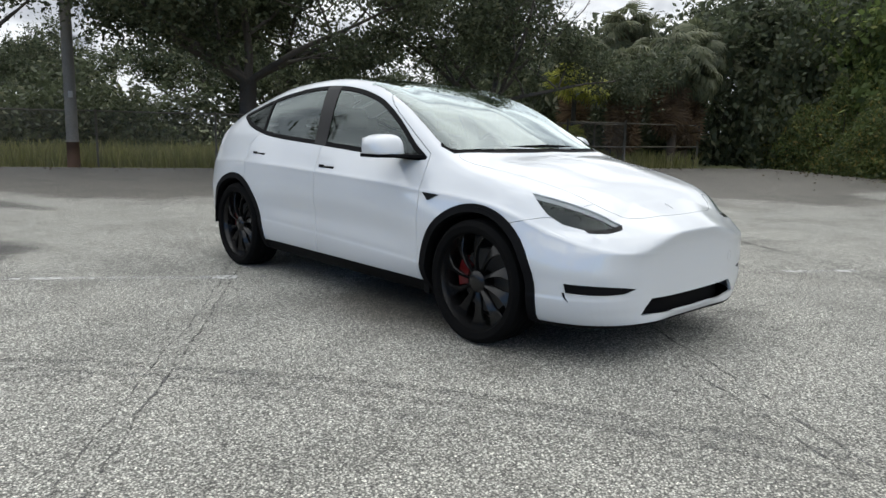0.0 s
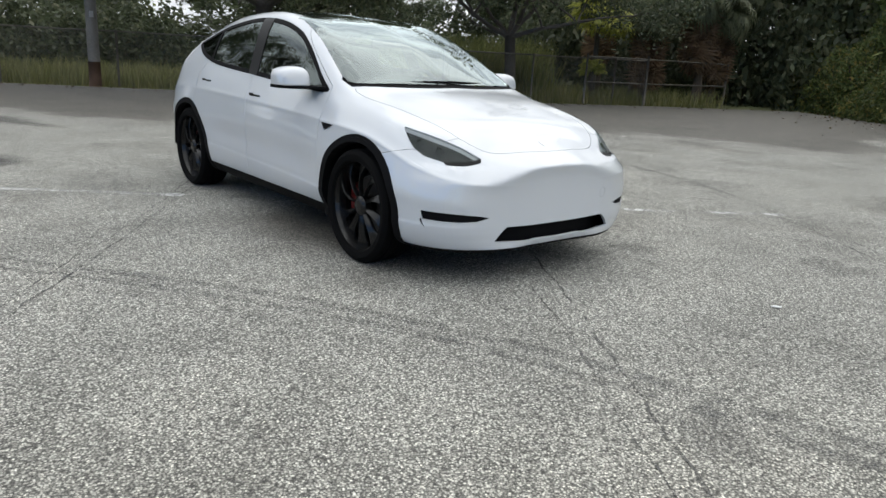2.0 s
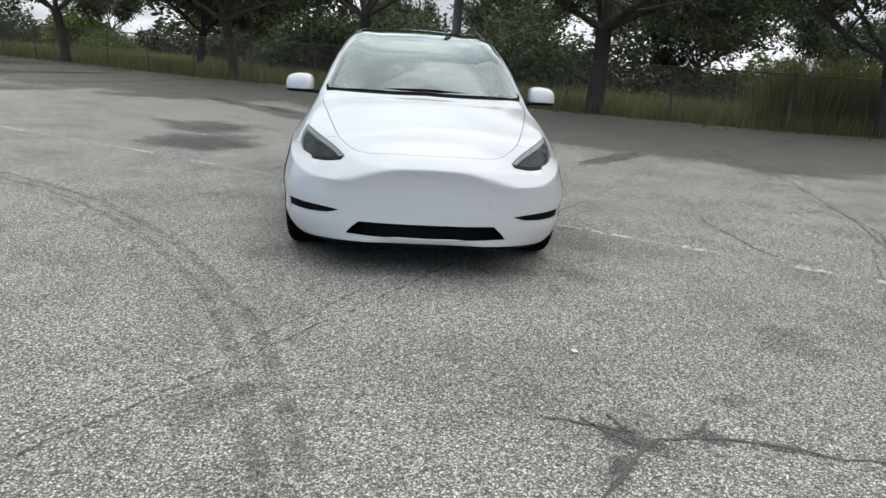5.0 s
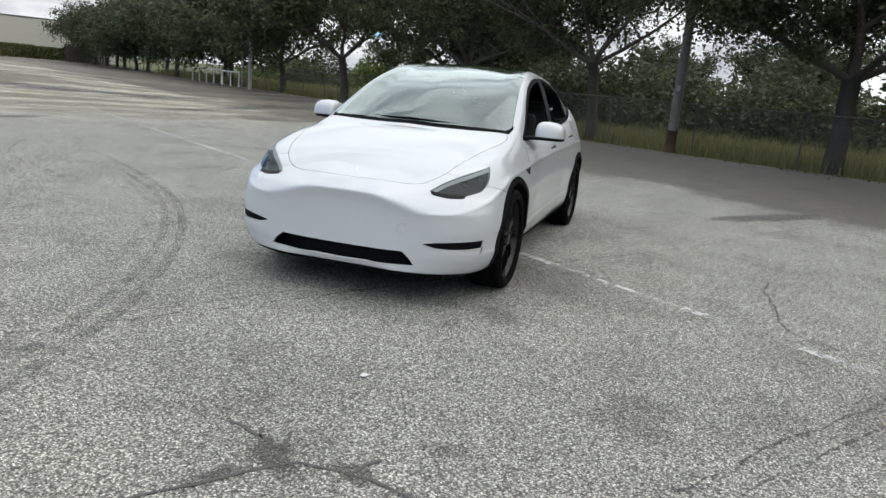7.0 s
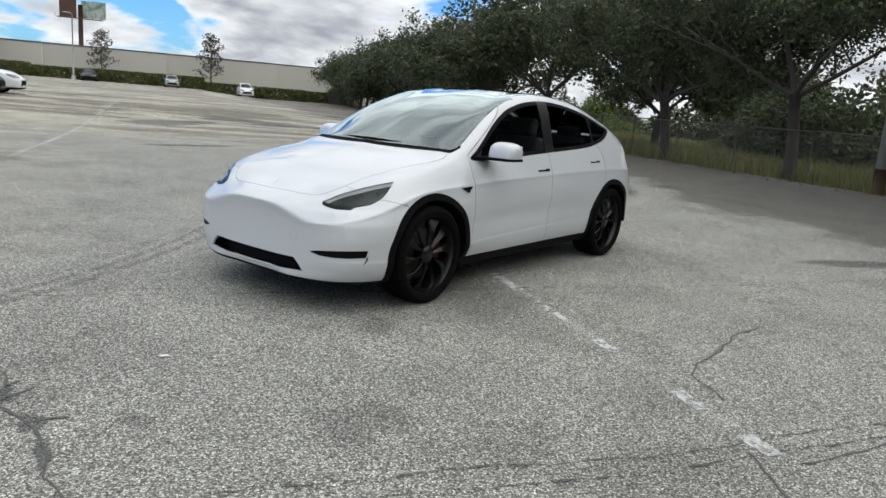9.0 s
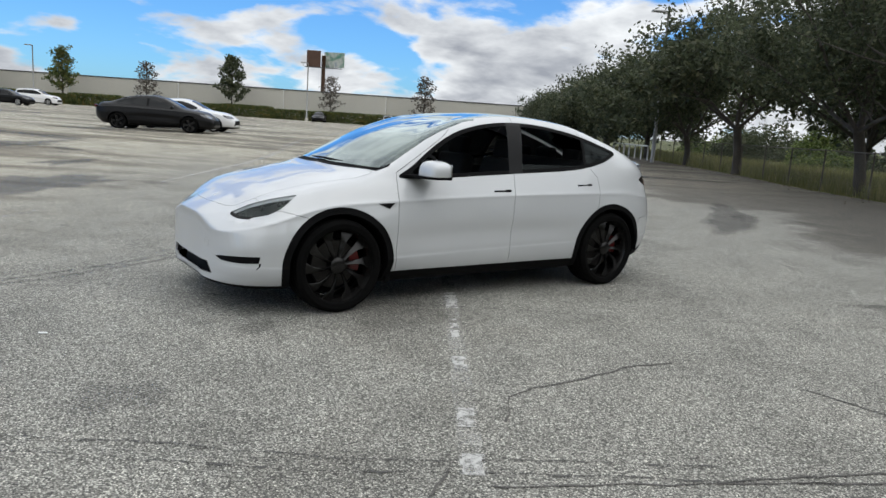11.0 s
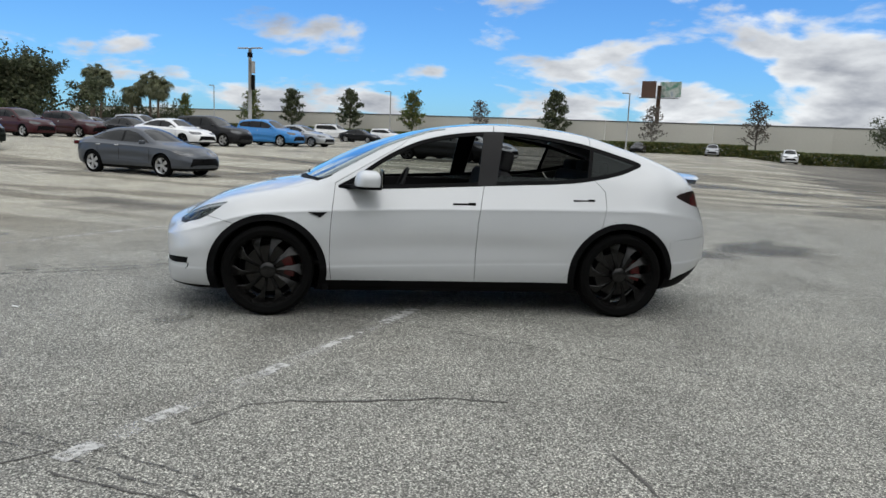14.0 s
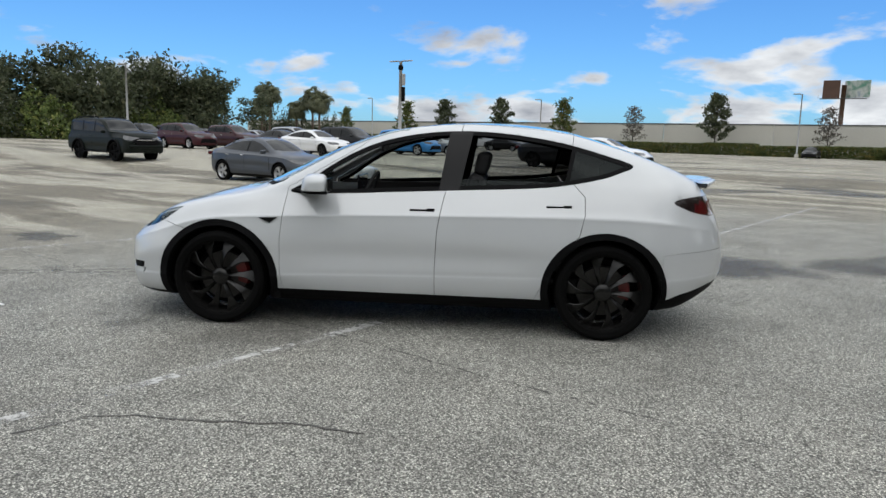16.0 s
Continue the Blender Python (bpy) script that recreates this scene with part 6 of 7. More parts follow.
        # lip of the bumper and black splitter
        part("splash_panel", box_bm(0.05, 0.02, 0.10, (1.0, 0.86 * s, 0.25), 0.005), M["black_plastic"], car)
    # inside of the lower grille
    pts = [(2.19, y, 0.33) for y in np.linspace(-0.56, 0.56, 15)]
    bm = bmesh.new()
    n = 24
    vs = []
    for i in range(n + 1):
        y = lerp(-0.6, 0.6, i / n)
        x = 2.25 - 0.30 * (abs(y) / 0.8) ** 3
        vs.append((bm.verts.new((x, y, 0.235)), bm.verts.new((x - 0.02, y, 0.385))))
    for a, b in zip(vs, vs[1:]):
        bm.faces.new((a[0], b[0], b[1], a[1]))
    part("lower_grille", bm, M["black_plastic"], car, "black lower air intake", True)
    # round tow cover and the plain badge shape
    tow = min((c for f in bumper for c in f if c.x > 2.0), key=lambda c: (c.y - 0.405) ** 2 + (c.z - 0.49) ** 2)
    cover = ring_mesh("tow_cover", [(0.031, 0.0), (0.0318, 0.001), (0.0326, 0.0)], M["lamp_metal"], 28)
    linked("tow_cover", cover, car, Matrix.Translation((tow.x + 0.004, tow.y, tow.z)) @ Matrix.Rotation(radians(-80), 4, "Z"))
    spot = min((c for f in bonnet for c in f), key=lambda c: abs(c.x - 2.11) + abs(c.y))
    part("badge", box_bm(0.055, 0.012, 0.003, (spot.x, 0, spot.z + 0.002), 0.001, 1, Matrix.Rotation(radians(24), 4, "Y")), M["chrome"], car, "small silver badge")
    # rear spoiler
    bm = bmesh.new()
    n = 16
    rows = []
    for i in range(n + 1):
        y = lerp(-0.56, 0.56, i / n)
        k = 1 - (abs(y) / 0.56) ** 4
        x0 = -2.16 - 0.03 * k
        rows.append([bm.verts.new(p) for p in ((x0, y, 1.165), (x0 - 0.14 * (0.4 + 0.6 * k), y, 1.165 + 0.035 * k), (x0 - 0.165 * (0.4 + 0.6 * k), y, 1.16 + 0.03 * k), (x0 - 0.05, y, 1.125))])
    for a, b in zip(rows, rows[1:]):
        for i in range(3):
            bm.faces.new((a[i], b[i], b[i + 1], a[i + 1]))
    part("spoiler", bm, W, car, "white boot lip spoiler", True)
    # wipers
    for y0, y1 in ((0.55, -0.02), (0.02, -0.6)):
        tube("wiper", [(1.175 - 0.26 * abs(y) ** 2, y, 1.112 - 0.035 * abs(y)) for y in np.linspace(y0, y1, 7)], [0.007] * 7, M["black_plastic"], car, 6)
    # cabin
    part("floor_pan", box_bm(2.9, 1.5, 0.05, (-0.3, 0, 0.40), 0.02), M["cabin"], car)
    part("dashboard", box_bm(0.50, 1.42, 0.30, (0.84, 0, 0.87), 0.07, 3), M["cabin"], car, "black dashboard")
    part("centre_console", box_bm(0.9, 0.28, 0.3, (0.15, 0, 0.58), 0.04, 3), M["cabin"], car)
    part("centre_screen", box_bm(0.02, 0.37, 0.22, (0.52, 0, 1.02), 0.006), M["screen"], car, "dark centre touch screen")
    wheel_pts = [(0.40 - 0.075 * math.sin(t), 0.36 + 0.17 * math.cos(t), 1.0 + 0.165 * math.sin(t)) for t in np.linspace(0, 2 * math.pi, 25)]
    tube("steering_wheel", wheel_pts, [0.015] * 25, M["cabin"], car, 8, True, "black steering wheel")
    part("steering_column", box_bm(0.3, 0.07, 0.07, (0.52, 0.36, 0.96), 0.02), M["cabin"], car)
    for y in (0.37, -0.37):
        seat(car, -0.12, y)
    part("rear_bench", box_bm(0.5, 1.28, 0.2, (-0.98, 0, 0.62), 0.06, 3), M["cabin"], car, "black rear bench seat")
    part("rear_backrest", box_bm(0.14, 1.28, 0.6, (-1.28, 0, 0.90), 0.05, 3, Matrix.Rotation(radians(-18), 4, "Y")), M["cabin"], car)
    for y in (0.4, 0.0, -0.4):
        part("rear_headrest", box_bm(0.1, 0.26, 0.14, (-1.38, y, 1.22), 0.04, 3), M["cabin"], car)
    part("parcel_shelf", box_bm(0.75, 1.15, 0.02, (-1.75, 0, 1.0), 0.006), M["cabin"], car)
    part("inner_mirror", box_bm(0.02, 0.22, 0.06, (0.33, 0, 1.36), 0.01), M["cabin"], car)
    for s in (1, -1):
        part("door_card", box_bm(2.1, 0.03, 0.55, (-0.2, 0.775 * s, 0.76), 0.01), M["cabin"], car)
    for x, y, t in ((FX, 0.80, 0.2), (FX, -0.80, 0.5), (RX, 0.80, 0.05), (RX, -0.80, 0.35)):
        hero_wheel(car, x, y, t)
    # wheel housings
    for x in (FX, RX):
        for s in (1, -1):
            v, f = [], []
            n = 20
            for i in range(n + 1):
                t = math.pi * lerp(-0.03, 1.03, i / n)
                for y in (0.50, 0.92):
                    v.append((x + 0.415 * math.cos(t), y * s, 0.37 + 0.415 * math.sin(t)))
            for i in range(n):
                f.append((2 * i, 2 * i + 1, 2 * i + 3, 2 * i + 2))
            linked("wheel_housing", mesh_from("wheel_housing", v, f, M["black_plastic"], True), car)
            part("wheel_well", box_bm(0.86, 0.02, 0.62, (x, 0.5 * s, 0.5)), M["black_plastic"], car)
    return car


hero_car()

# ---- parked cars ----


def spec_for(kind, scale_x=1.0, scale_z=1.0, width=0.9):
    s = {k: ([(x, v * width / 0.955) for x, v in p] if k[0] == "y" else p) for k, p in HERO.items()}
    if kind == "saloon":
        s.update(
            front=2.27, rear=-2.37, front_from=1.35, rear_from=-1.5, w1=0.7,
            top=[(-2.37, 0.80), (-2.3, 1.0), (-2.1, 1.06), (-1.75, 1.10), (-1.2, 1.31), (-0.6, 1.42), (-0.1, 1.435), (0.3, 1.37), (0.8, 1.13), (1.05, 0.99), (1.5, 0.935), (2.0, 0.83), (2.2, 0.74), (2.27, 0.64)],
            z7=[(-2.37, 0.78), (-2.1, 1.03), (-1.75, 1.07), (-1.2, 1.25), (-0.6, 1.36), (-0.1, 1.375), (0.3, 1.29), (0.8, 1.04), (1.05, 0.955), (1.5, 0.91), (2.0, 0.80), (2.27, 0.62)],
            z6=[(-2.37, 0.76), (-2.0, 0.99), (-1.5, 1.0), (0.0, 0.94), (0.8, 0.915), (1.05, 0.90), (1.5, 0.865), (2.0, 0.76), (2.27, 0.6)],
            y7=[(-2.37, 0.5), (-1.75, 0.55), (-1.2, 0.53), (-0.1, 0.53), (0.3, 0.56), (0.8, 0.66), (1.05, 0.64), (1.5, 0.56), (2.27, 0.45)],
            nose=[(0.15, -0.1), (0.3, -0.02), (0.5, 0.0), (0.62, -0.04), (0.75, -0.12), (0.9, -0.2)], tail=[(0.25, 0.14), (0.5, 0.02), (0.8, 0.0), (1.0, 0.05)],
        )
        win = [(0.80, 0.965), (0.55, 1.10), (0.25, 1.235), (-0.1, 1.315), (-0.6, 1.30), (-1.05, 1.225), (-1.5, 1.075), (-1.35, 1.03), (-0.4, 0.985), (0.3, 0.965)]
        plan = [(0.97, -0.02), (0.95, 0.3), (0.86, 0.58), (0.35, 0.50), (0.28, 0.3), (0.27, -0.02)]
        back = [(-1.0, -0.02), (-1.02, 0.44), (-1.66, 0.46), (-1.74, -0.02)]
        lamp = [(1.72, 0.80), (1.95, 0.765), (2.16, 0.70), (2.12, 0.63), (1.95, 0.65), (1.8, 0.71)]
        axle, radius = 1.35, 0.325
    elif kind == "offroad":
        s.update(
            front=2.27, rear=-2.33, front_from=1.75, front_n=5.0, rear_from=-1.9, rear_n=6.0, w1=0.72,
            bottom=[(-2.33, 0.5), (-1.9, 0.36), (1.9, 0.34), (2.27, 0.46)],
            z2=[(-2.33, 0.52), (-1.9, 0.42), (1.9, 0.42), (2.27, 0.5)],
            top=[(-2.33, 1.35), (-2.28, 1.56), (-2.2, 1.655), (-1.9, 1.685), (-1.0, 1.70), (-0.1, 1.695), (0.25, 1.63), (0.7, 1.30), (0.9, 1.20), (1.5, 1.17), (2.0, 1.125), (2.2, 1.03), (2.27, 0.9)],
            z7=[(-2.33, 1.33), (-2.28, 1.5), (-2.2, 1.58), (-1.9, 1.62), (-1.0, 1.64), (-0.1, 1.63), (0.25, 1.55), (0.7, 1.22), (0.9, 1.155), (1.5, 1.13), (2.0, 1.08), (2.27, 0.88)],
            z6=[(-2.33, 1.05), (-2.1, 1.14), (-1.0, 1.13), (0.7, 1.10), (1.0, 1.09), (1.5, 1.07), (2.0, 1.01), (2.27, 0.84)],
            y7=[(-2.33, 0.66), (-1.9, 0.66), (-1.2, 0.65), (-0.1, 0.64), (0.3, 0.66), (0.8, 0.76), (1.05, 0.76), (1.5, 0.72), (2.27, 0.62)],
            z5=[(-2.33, 0.9), (1.0, 0.92), (1.6, 0.93), (2.0, 0.88), (2.27, 0.74)],
            nose=[(0.15, -0.12), (0.4, -0.04), (0.6, 0.0), (0.85, 0.0), (1.0, -0.03), (1.15, -0.08)], tail=[(0.25, 0.14), (0.5, 0.02), (0.9, 0.0), (1.2, 0.03), (1.6, 0.1)],
        )
        win = [(0.68, 1.14), (0.48, 1.30), (0.22, 1.50), (-0.1, 1.585), (-1.0, 1.595), (-1.85, 1.565), (-2.0, 1.45), (-1.95, 1.2), (-0.6, 1.155), (0.3, 1.14)]
        plan = [(0.86, -0.02), (0.84, 0.3), (0.78, 0.66), (0.30, 0.60), (0.23, 0.3), (0.22, -0.02)]
        back = [(-2.12, -0.02), (-2.12, 0.5), (-2.25, 0.52), (-2.26, -0.02)]
        lamp = [(1.85, 1.02), (2.05, 1.0), (2.25, 0.93), (2.22, 0.82), (2.05, 0.86), (1.92, 0.92)]
        axle, radius = 1.345, 0.385
    else:
        s.update(
            front=2.27, rear=-2.33, front_from=1.4, rear_from=-1.7, rear_n=4.0, w1=0.72,
            top=[(-2.33, 1.2), (-2.28, 1.42), (-2.18, 1.56), (-1.9, 1.63), (-1.0, 1.685), (-0.2, 1.69), (0.2, 1.61), (0.75, 1.28), (1.0, 1.14), (1.5, 1.09), (1.95, 1.0), (2.18, 0.9), (2.27, 0.76)],
            z7=[(-2.33, 1.18), (-2.28, 1.36), (-2.15, 1.46), (-1.9, 1.55), (-1.0, 1.61), (-0.2, 1.61), (0.2, 1.51), (0.75, 1.19), (1.0, 1.09), (1.5, 1.05), (1.95, 0.97), (2.27, 0.74)],
            z6=[(-2.33, 1.0), (-2.1, 1.14), (-1.0, 1.12), (0.7, 1.07), (1.0, 1.04), (1.5, 1.0), (2.0, 0.9), (2.27, 0.7)],
            y7=[(-2.33, 0.62), (-1.9, 0.62), (-1.2, 0.6), (-0.1, 0.6), (0.3, 0.62), (0.8, 0.72), (1.05, 0.7), (1.5, 0.62), (2.27, 0.5)],
            z5=[(-2.33, 0.86), (1.0, 0.86), (1.6, 0.84), (2.0, 0.76), (2.27, 0.62)],
            nose=[(0.15, -0.1), (0.3, -0.03), (0.5, 0.0), (0.7, -0.01), (0.85, -0.05), (1.0, -0.12)], tail=[(0.25, 0.14), (0.5, 0.02), (0.9, 0.02), (1.2, 0.08), (1.5, 0.22)],
        )
        win = [(0.78, 1.12), (0.5, 1.30), (0.2, 1.455), (-0.2, 1.545), (-1.0, 1.55), (-1.7, 1.49), (-1.95, 1.33), (-1.85, 1.19), (-0.6, 1.14), (0.3, 1.115)]
        plan = [(0.98, -0.02), (0.96, 0.3), (0.88, 0.64), (0.25, 0.56), (0.17, 0.3), (0.16, -0.02)]
        back = [(-2.02, -0.02), (-2.02, 0.5), (-2.24, 0.52), (-2.25, -0.02)]
        lamp = [(1.78, 0.93), (2.0, 0.90), (2.2, 0.83), (2.17, 0.74), (2.0, 0.77), (1.85, 0.83)]
        axle, radius = 1.345, 0.355
    return s, win, plan, back, lamp, axle, radius


SMALL_RIM = {}


def parked_rim(radius, material, key):
    if key not in SMALL_RIM:
        r = radius - 0.1
        V, F = [], []
        for k in range(10):
            t = 2 * math.pi * (k // 2) / 5 + (0.13 if k % 2 else -0.13)
            c, s = math.cos(t), math.sin(t)
            w = 0.028
            n = len(V)
            for rr, ww in ((0.03, w * 0.8), (r, w)):
                for o in (-1, 1):
                    for y in (0.075, 0.045):
                        V.append((rr * c - s * ww * o, y, rr * s + c * ww * o))
            F += [(n, n + 2, n + 6, n + 4), (n + 1, n, n + 4, n + 5), (n + 2, n + 3, n + 7, n + 6)]
        spokes = mesh_from("spokes", V, F, material)
        SMALL_RIM[key] = (
            ring_mesh("wheel", [(0.0, 0.085), (0.05, 0.08), (0.06, 0.06)], material, 16),
            ring_mesh("rim", [(r - 0.02, 0.05), (r, 0.085), (r + 0.012, 0.09), (r + 0.01, -0.05)], material, 28), spokes,
            ring_mesh("tyre", [(r + 0.008, -0.1), (radius - 0.02, -0.11), (radius, -0.08), (radius, 0.08), (radius - 0.02, 0.105), (r + 0.02, 0.108), (r + 0.008, 0.095)], M["rubber"], 28),
            ring_mesh("wheel_back", [(0.0, 0.0), (r, 0.0)], M["black_plastic"], 20))
    return SMALL_RIM[key]


def parked_car(name, kind, paint, m, label, size=(1.0, 1.0, 1.0), rim="silver", gloss="chrome"):
    """A parked car in the round: skin, glass, lamps, grille, mirrors and wheels."""
    sx, sy, sz = size
    spec, win, plan, back, lamp, axle, radius = spec_for(kind)
    car = thing(name, label, "car", "parked cars", m=m @ Matrix.Diagonal((sx, sy, sz, 1)))
    b = Body(spec, 46, 4)
    wide = lambda c: c.y > 0.5
    arches = [circle_poly(x, radius, radius + 0.055, 22) for x in (axle, -axle)]
    for p in arches:
        b.knife(p, near=wide)
    b.take(lambda c: wide(c) and any(inside(p, c.x, c.z) for p in arches))
    greens = lambda c: c.y > 0.4 and c.z > 0.9
    b.knife(win, near=greens)
    bars = [[(x, 0.9), (x, 1.7), (x - 0.08, 1.7), (x - 0.08, 0.9)] for x in ((-0.22, -1.12) if kind != "saloon" else (-0.22,))]
    for bar in bars:
        b.knife(bar, near=greens)
    upper = lambda c: c.z > 0.93
    b.knife(plan, (0, 1), near=upper)
    b.knife(back, (0, 1), near=upper)
    b.knife(lamp, near=lambda c: c.y > 0.3 and c.x > 1.5)
    zg = {"saloon": 0.36, "suv": 0.42, "offroad": 0.76}[kind]
    zt = {"saloon": 0.56, "suv": 0.66, "offroad": 0.93}[kind]
    grille = [(-0.02, zg), (0.42, zg), (0.60, zg - 0.06), (0.62, zg), (0.5, zt), (-0.02, zt)]
    facing = lambda c: c.x > 1.8
    b.knife(grille, (1, 2), near=facing)
    b.knife([(-2.6, 0.27), (2.6, 0.27)], closed=False)
    side = b.take(lambda c: greens(c) and inside(win, c.x, c.z) and not any(inside(bar, c.x, c.z) for bar in bars))
    post = b.take(lambda c: greens(c) and inside(win, c.x, c.z))
    screen = b.take(lambda c: upper(c) and inside(plan, c.x, c.y))
    rear = b.take(lambda c: upper(c) and inside(back, c.x, c.y))
    lamps = b.take(lambda c: c.y > 0.3 and c.x > 1.5 and inside(lamp, c.x, c.z))
    grl = b.take(lambda c: facing(c) and inside(grille, c.y, c.z))
    low = b.take(lambda c: c.z < 0.27)
    rest = b.take(lambda c: True)
    skin_part("body", rest, paint, car, 0, 0.0, 0.02)
    skin_part("lower_trim", low, M["black_plastic"], car, 0, 0.0, 0.0, 0.0, "", False)
    skin_part("windscreen", screen, M["parked_glass"], car, 0, 0.0, 0.0, 0.0, "", False)
    skin_part("rear_window", rear, M["parked_glass"], car, 0, 0.0, 0.0, 0.0, "", False)
    skin_part("grille", grl, M["black_plastic"], car, 0, 0.0, 0.02, -0.012)
    for s in (1, -1):
        skin_part("side_glass", side, M["parked_glass"], car, s, 0.0, 0.0, -0.004, "", False)
        skin_part("pillar_trim", post, M["gloss_black"], car, s, 0.0, 0.0, 0.0, "", False)
        h = skin_part("headlight", lamps, M["parked_lamp"], car, s, 0.0, 0.01)
        z = 0.98 if kind == "saloon" else 1.14
        part("door_mirror", box_bm(0.09, 0.2, 0.12, (0.72, 0.95 * s, z), 0.035, 3), paint, car)
        for x in (-0.42, -1.25 if kind != "saloon" else -1.15):
            part("door_handle", box_bm(0.16, 0.03, 0.03, (x + 0.05, (0.87 if kind == "saloon" else 0.885) * s, 0.86 if kind == "saloon" else 0.97), 0.01), paint if gloss != "chrome" else M["chrome"], car)
        for x in (-0.26, -1.12, 0.9):
            part("door_joint", box_bm(0.008, 0.004, 0.35, (x, (0.888 if kind == "saloon" else 0.89) * s, 0.62)), M["black_plastic"], car)
        part("tail_light", box_bm(0.05, 0.25, 0.12, (-2.22 if kind == "saloon" else -2.2, 0.62 * s, 0.88 if kind == "saloon" else 1.02), 0.02), M["tail_red"], car)
    if kind == "offroad":
        part("bumper", box_bm(0.16, 1.5, 0.13, (2.22, 0, 0.6), 0.05, 2), paint, car)
        part("lower_intake", box_bm(0.1, 1.0, 0.1, (2.25, 0, 0.71), 0.02), M["black_plastic"], car)
        part("grille_bar", box_bm(0.03, 0.8, 0.035, (2.265, 0, 0.85), 0.01), M["chrome"], car)
        for s in (1, -1):
            tube("roof_rail", [(x, 0.6 * s, z) for x, z in ((-0.15, 1.66), (-0.3, 1.735), (-1.75, 1.73), (-1.9, 1.65))], [0.022] * 4, M["black_plastic"], car, 6)
            part("side_step", box_bm(1.7, 0.14, 0.05, (0.0, 0.86 * s, 0.36), 0.02), M["black_plastic"], car)
            for x in (axle, -axle):
                tube("arch_flare", [(x + (radius + 0.075) * math.cos(t), 0.905 * s, radius + (radius + 0.075) * math.sin(t)) for t in np.linspace(-0.2, math.pi + 0.2, 13)], [0.035] * 13, M["black_plastic"], car, 6)
    part("cabin", box_bm(2.3, 1.3, 0.35, (-0.4, 0, 0.7), 0.05), M["cabin"], car)
    for x, y in ((0.05, 0.33), (0.05, -0.33), (-0.9, 0.33), (-0.9, -0.33)):
        part("seat", box_bm(0.16, 0.46, 0.62, (x - 0.2, y, 1.0 if kind == "saloon" else 1.1), 0.06, 2, Matrix.Rotation(radians(-15), 4, "Y")), M["cabin"], car)
    if kind == "saloon" and size[2] == 1.0:
        part("number_plate", box_bm(0.01, 0.3, 0.1, (2.285, 0, 0.5)), M["black_plastic"], car)
    hub, rim_me, spokes, tyre, backing = parked_rim(radius, {"silver": M["silver_alloy"], "dark": M["dark_alloy"], "black": M["black_plastic"]}[rim], (radius, rim))
    for x in (axle, -axle):
        for s in (1, -1):
            w = linked("wheel", hub, car, Matrix.Translation((x, 0.77 * s, radius)) @ Matrix.Rotation(0 if s > 0 else math.pi, 4, "Z"))
            linked("rim", rim_me, w)
            linked("spokes", spokes, w)
            linked("tyre", tyre, w)
            linked("wheel_back", backing, w)
    return car


def paint_material(name, color, metal=0.4, coat=0.6):
    k = Mat(name, color, 0.35, metal, coat, 0.5 if coat > 0.5 else 0.2 if coat > 0.1 else 0.1)
    return k.m


M["parked_glass"] = Mat("dark_car_glass", (0.006, 0.007, 0.0075), 0.04, 0.0, 0.0, 0.3).m
M["parked_lamp"] = Mat("clear_lamp", (0.07, 0.072, 0.075), 0.15, 0.2, 0.5).m
AWAY = Matrix.Rotation(radians(150), 4, "Z")
TOWARDS = Matrix.Rotation(radians(60), 4, "Z")


def by_wheel(a, b, turn=AWAY, size=1.0):
    """A pose whose front right wheel stands at the lot's a, b."""
    p = at(a, b)
    off = turn @ Vector((1.35 * size, -0.78, 0))
    return Matrix.Translation((p.x - off.x, p.y - off.y, rise(a, b))) @ turn


PAINTS = dict(grey=paint_material("slate_grey_paint", (0.056, 0.063, 0.075), 0.3, 0.5), green=paint_material("dark_green_grey_paint", (0.009, 0.012, 0.010), 0.0, 0.03), red=paint_material("deep_red_paint", (0.036, 0.003, 0.006), 0.0, 0.25),
              white=paint_material("white_paint", (0.72, 0.72, 0.72), 0.0), black=paint_material("black_paint", (0.003, 0.003, 0.0035), 0.0, 0.12), blue=paint_material("bright_blue_paint", (0.02, 0.19, 0.48)),
              silver=paint_material("silver_paint", (0.32, 0.33, 0.34), 0.6), maroon=paint_material("maroon_paint", (0.035, 0.004, 0.006), 0.2, 0.4), charcoal=paint_material("charcoal_paint", (0.008, 0.008, 0.009), 0.0, 0.15))
parked_car("parked_car", "saloon", PAINTS["grey"], by_wheel(-3.15, 25.1), "slate grey compact saloon parked on the asphalt")
parked_car("parked_suv", "offroad", PAINTS["green"], by_wheel(-5.3, 36.3), "dark green off road SUV with black wheels", (1.06, 1.05, 1.1), "black", "paint")
parked_car("parked_suv", "suv", PAINTS["red"], by_wheel(-15.8, 45.8), "deep red compact SUV among other cars")
parked_car("parked_car", "saloon", PAINTS["white"], by_wheel(-15.2, 34.9), "white sports saloon between parked cars", (1.0, 1.04, 1.0), "dark")
parked_car("parked_suv", "suv", PAINTS["charcoal"], by_wheel(-18.0, 34.9), "black family SUV parked beside a blue one", (1.03, 1.0, 1.0))
parked_car("parked_suv", "suv", PAINTS["blue"], by_wheel(-23.4, 35.2), "bright blue compact SUV with dark glass")
parked_car("parked_car", "saloon", PAINTS["silver"], by_wheel(-26.1, 34.9), "silver saloon parked beside the blue SUV", (1.05, 1.03, 1.01))
parked_car("parked_suv", "offroad", PAINTS["white"], by_wheel(-51.3, 47.0), "white off road SUV far across the lot", (1.05, 1.03, 1.08))
parked_car("parked_car", "saloon", PAINTS["black"], by_wheel(-50.7, 43.9), "black saloon far across the lot")
parked_car("parked_suv", "suv", PAINTS["white"], by_wheel(-62.0, 46.5), "small white SUV before the hedge")
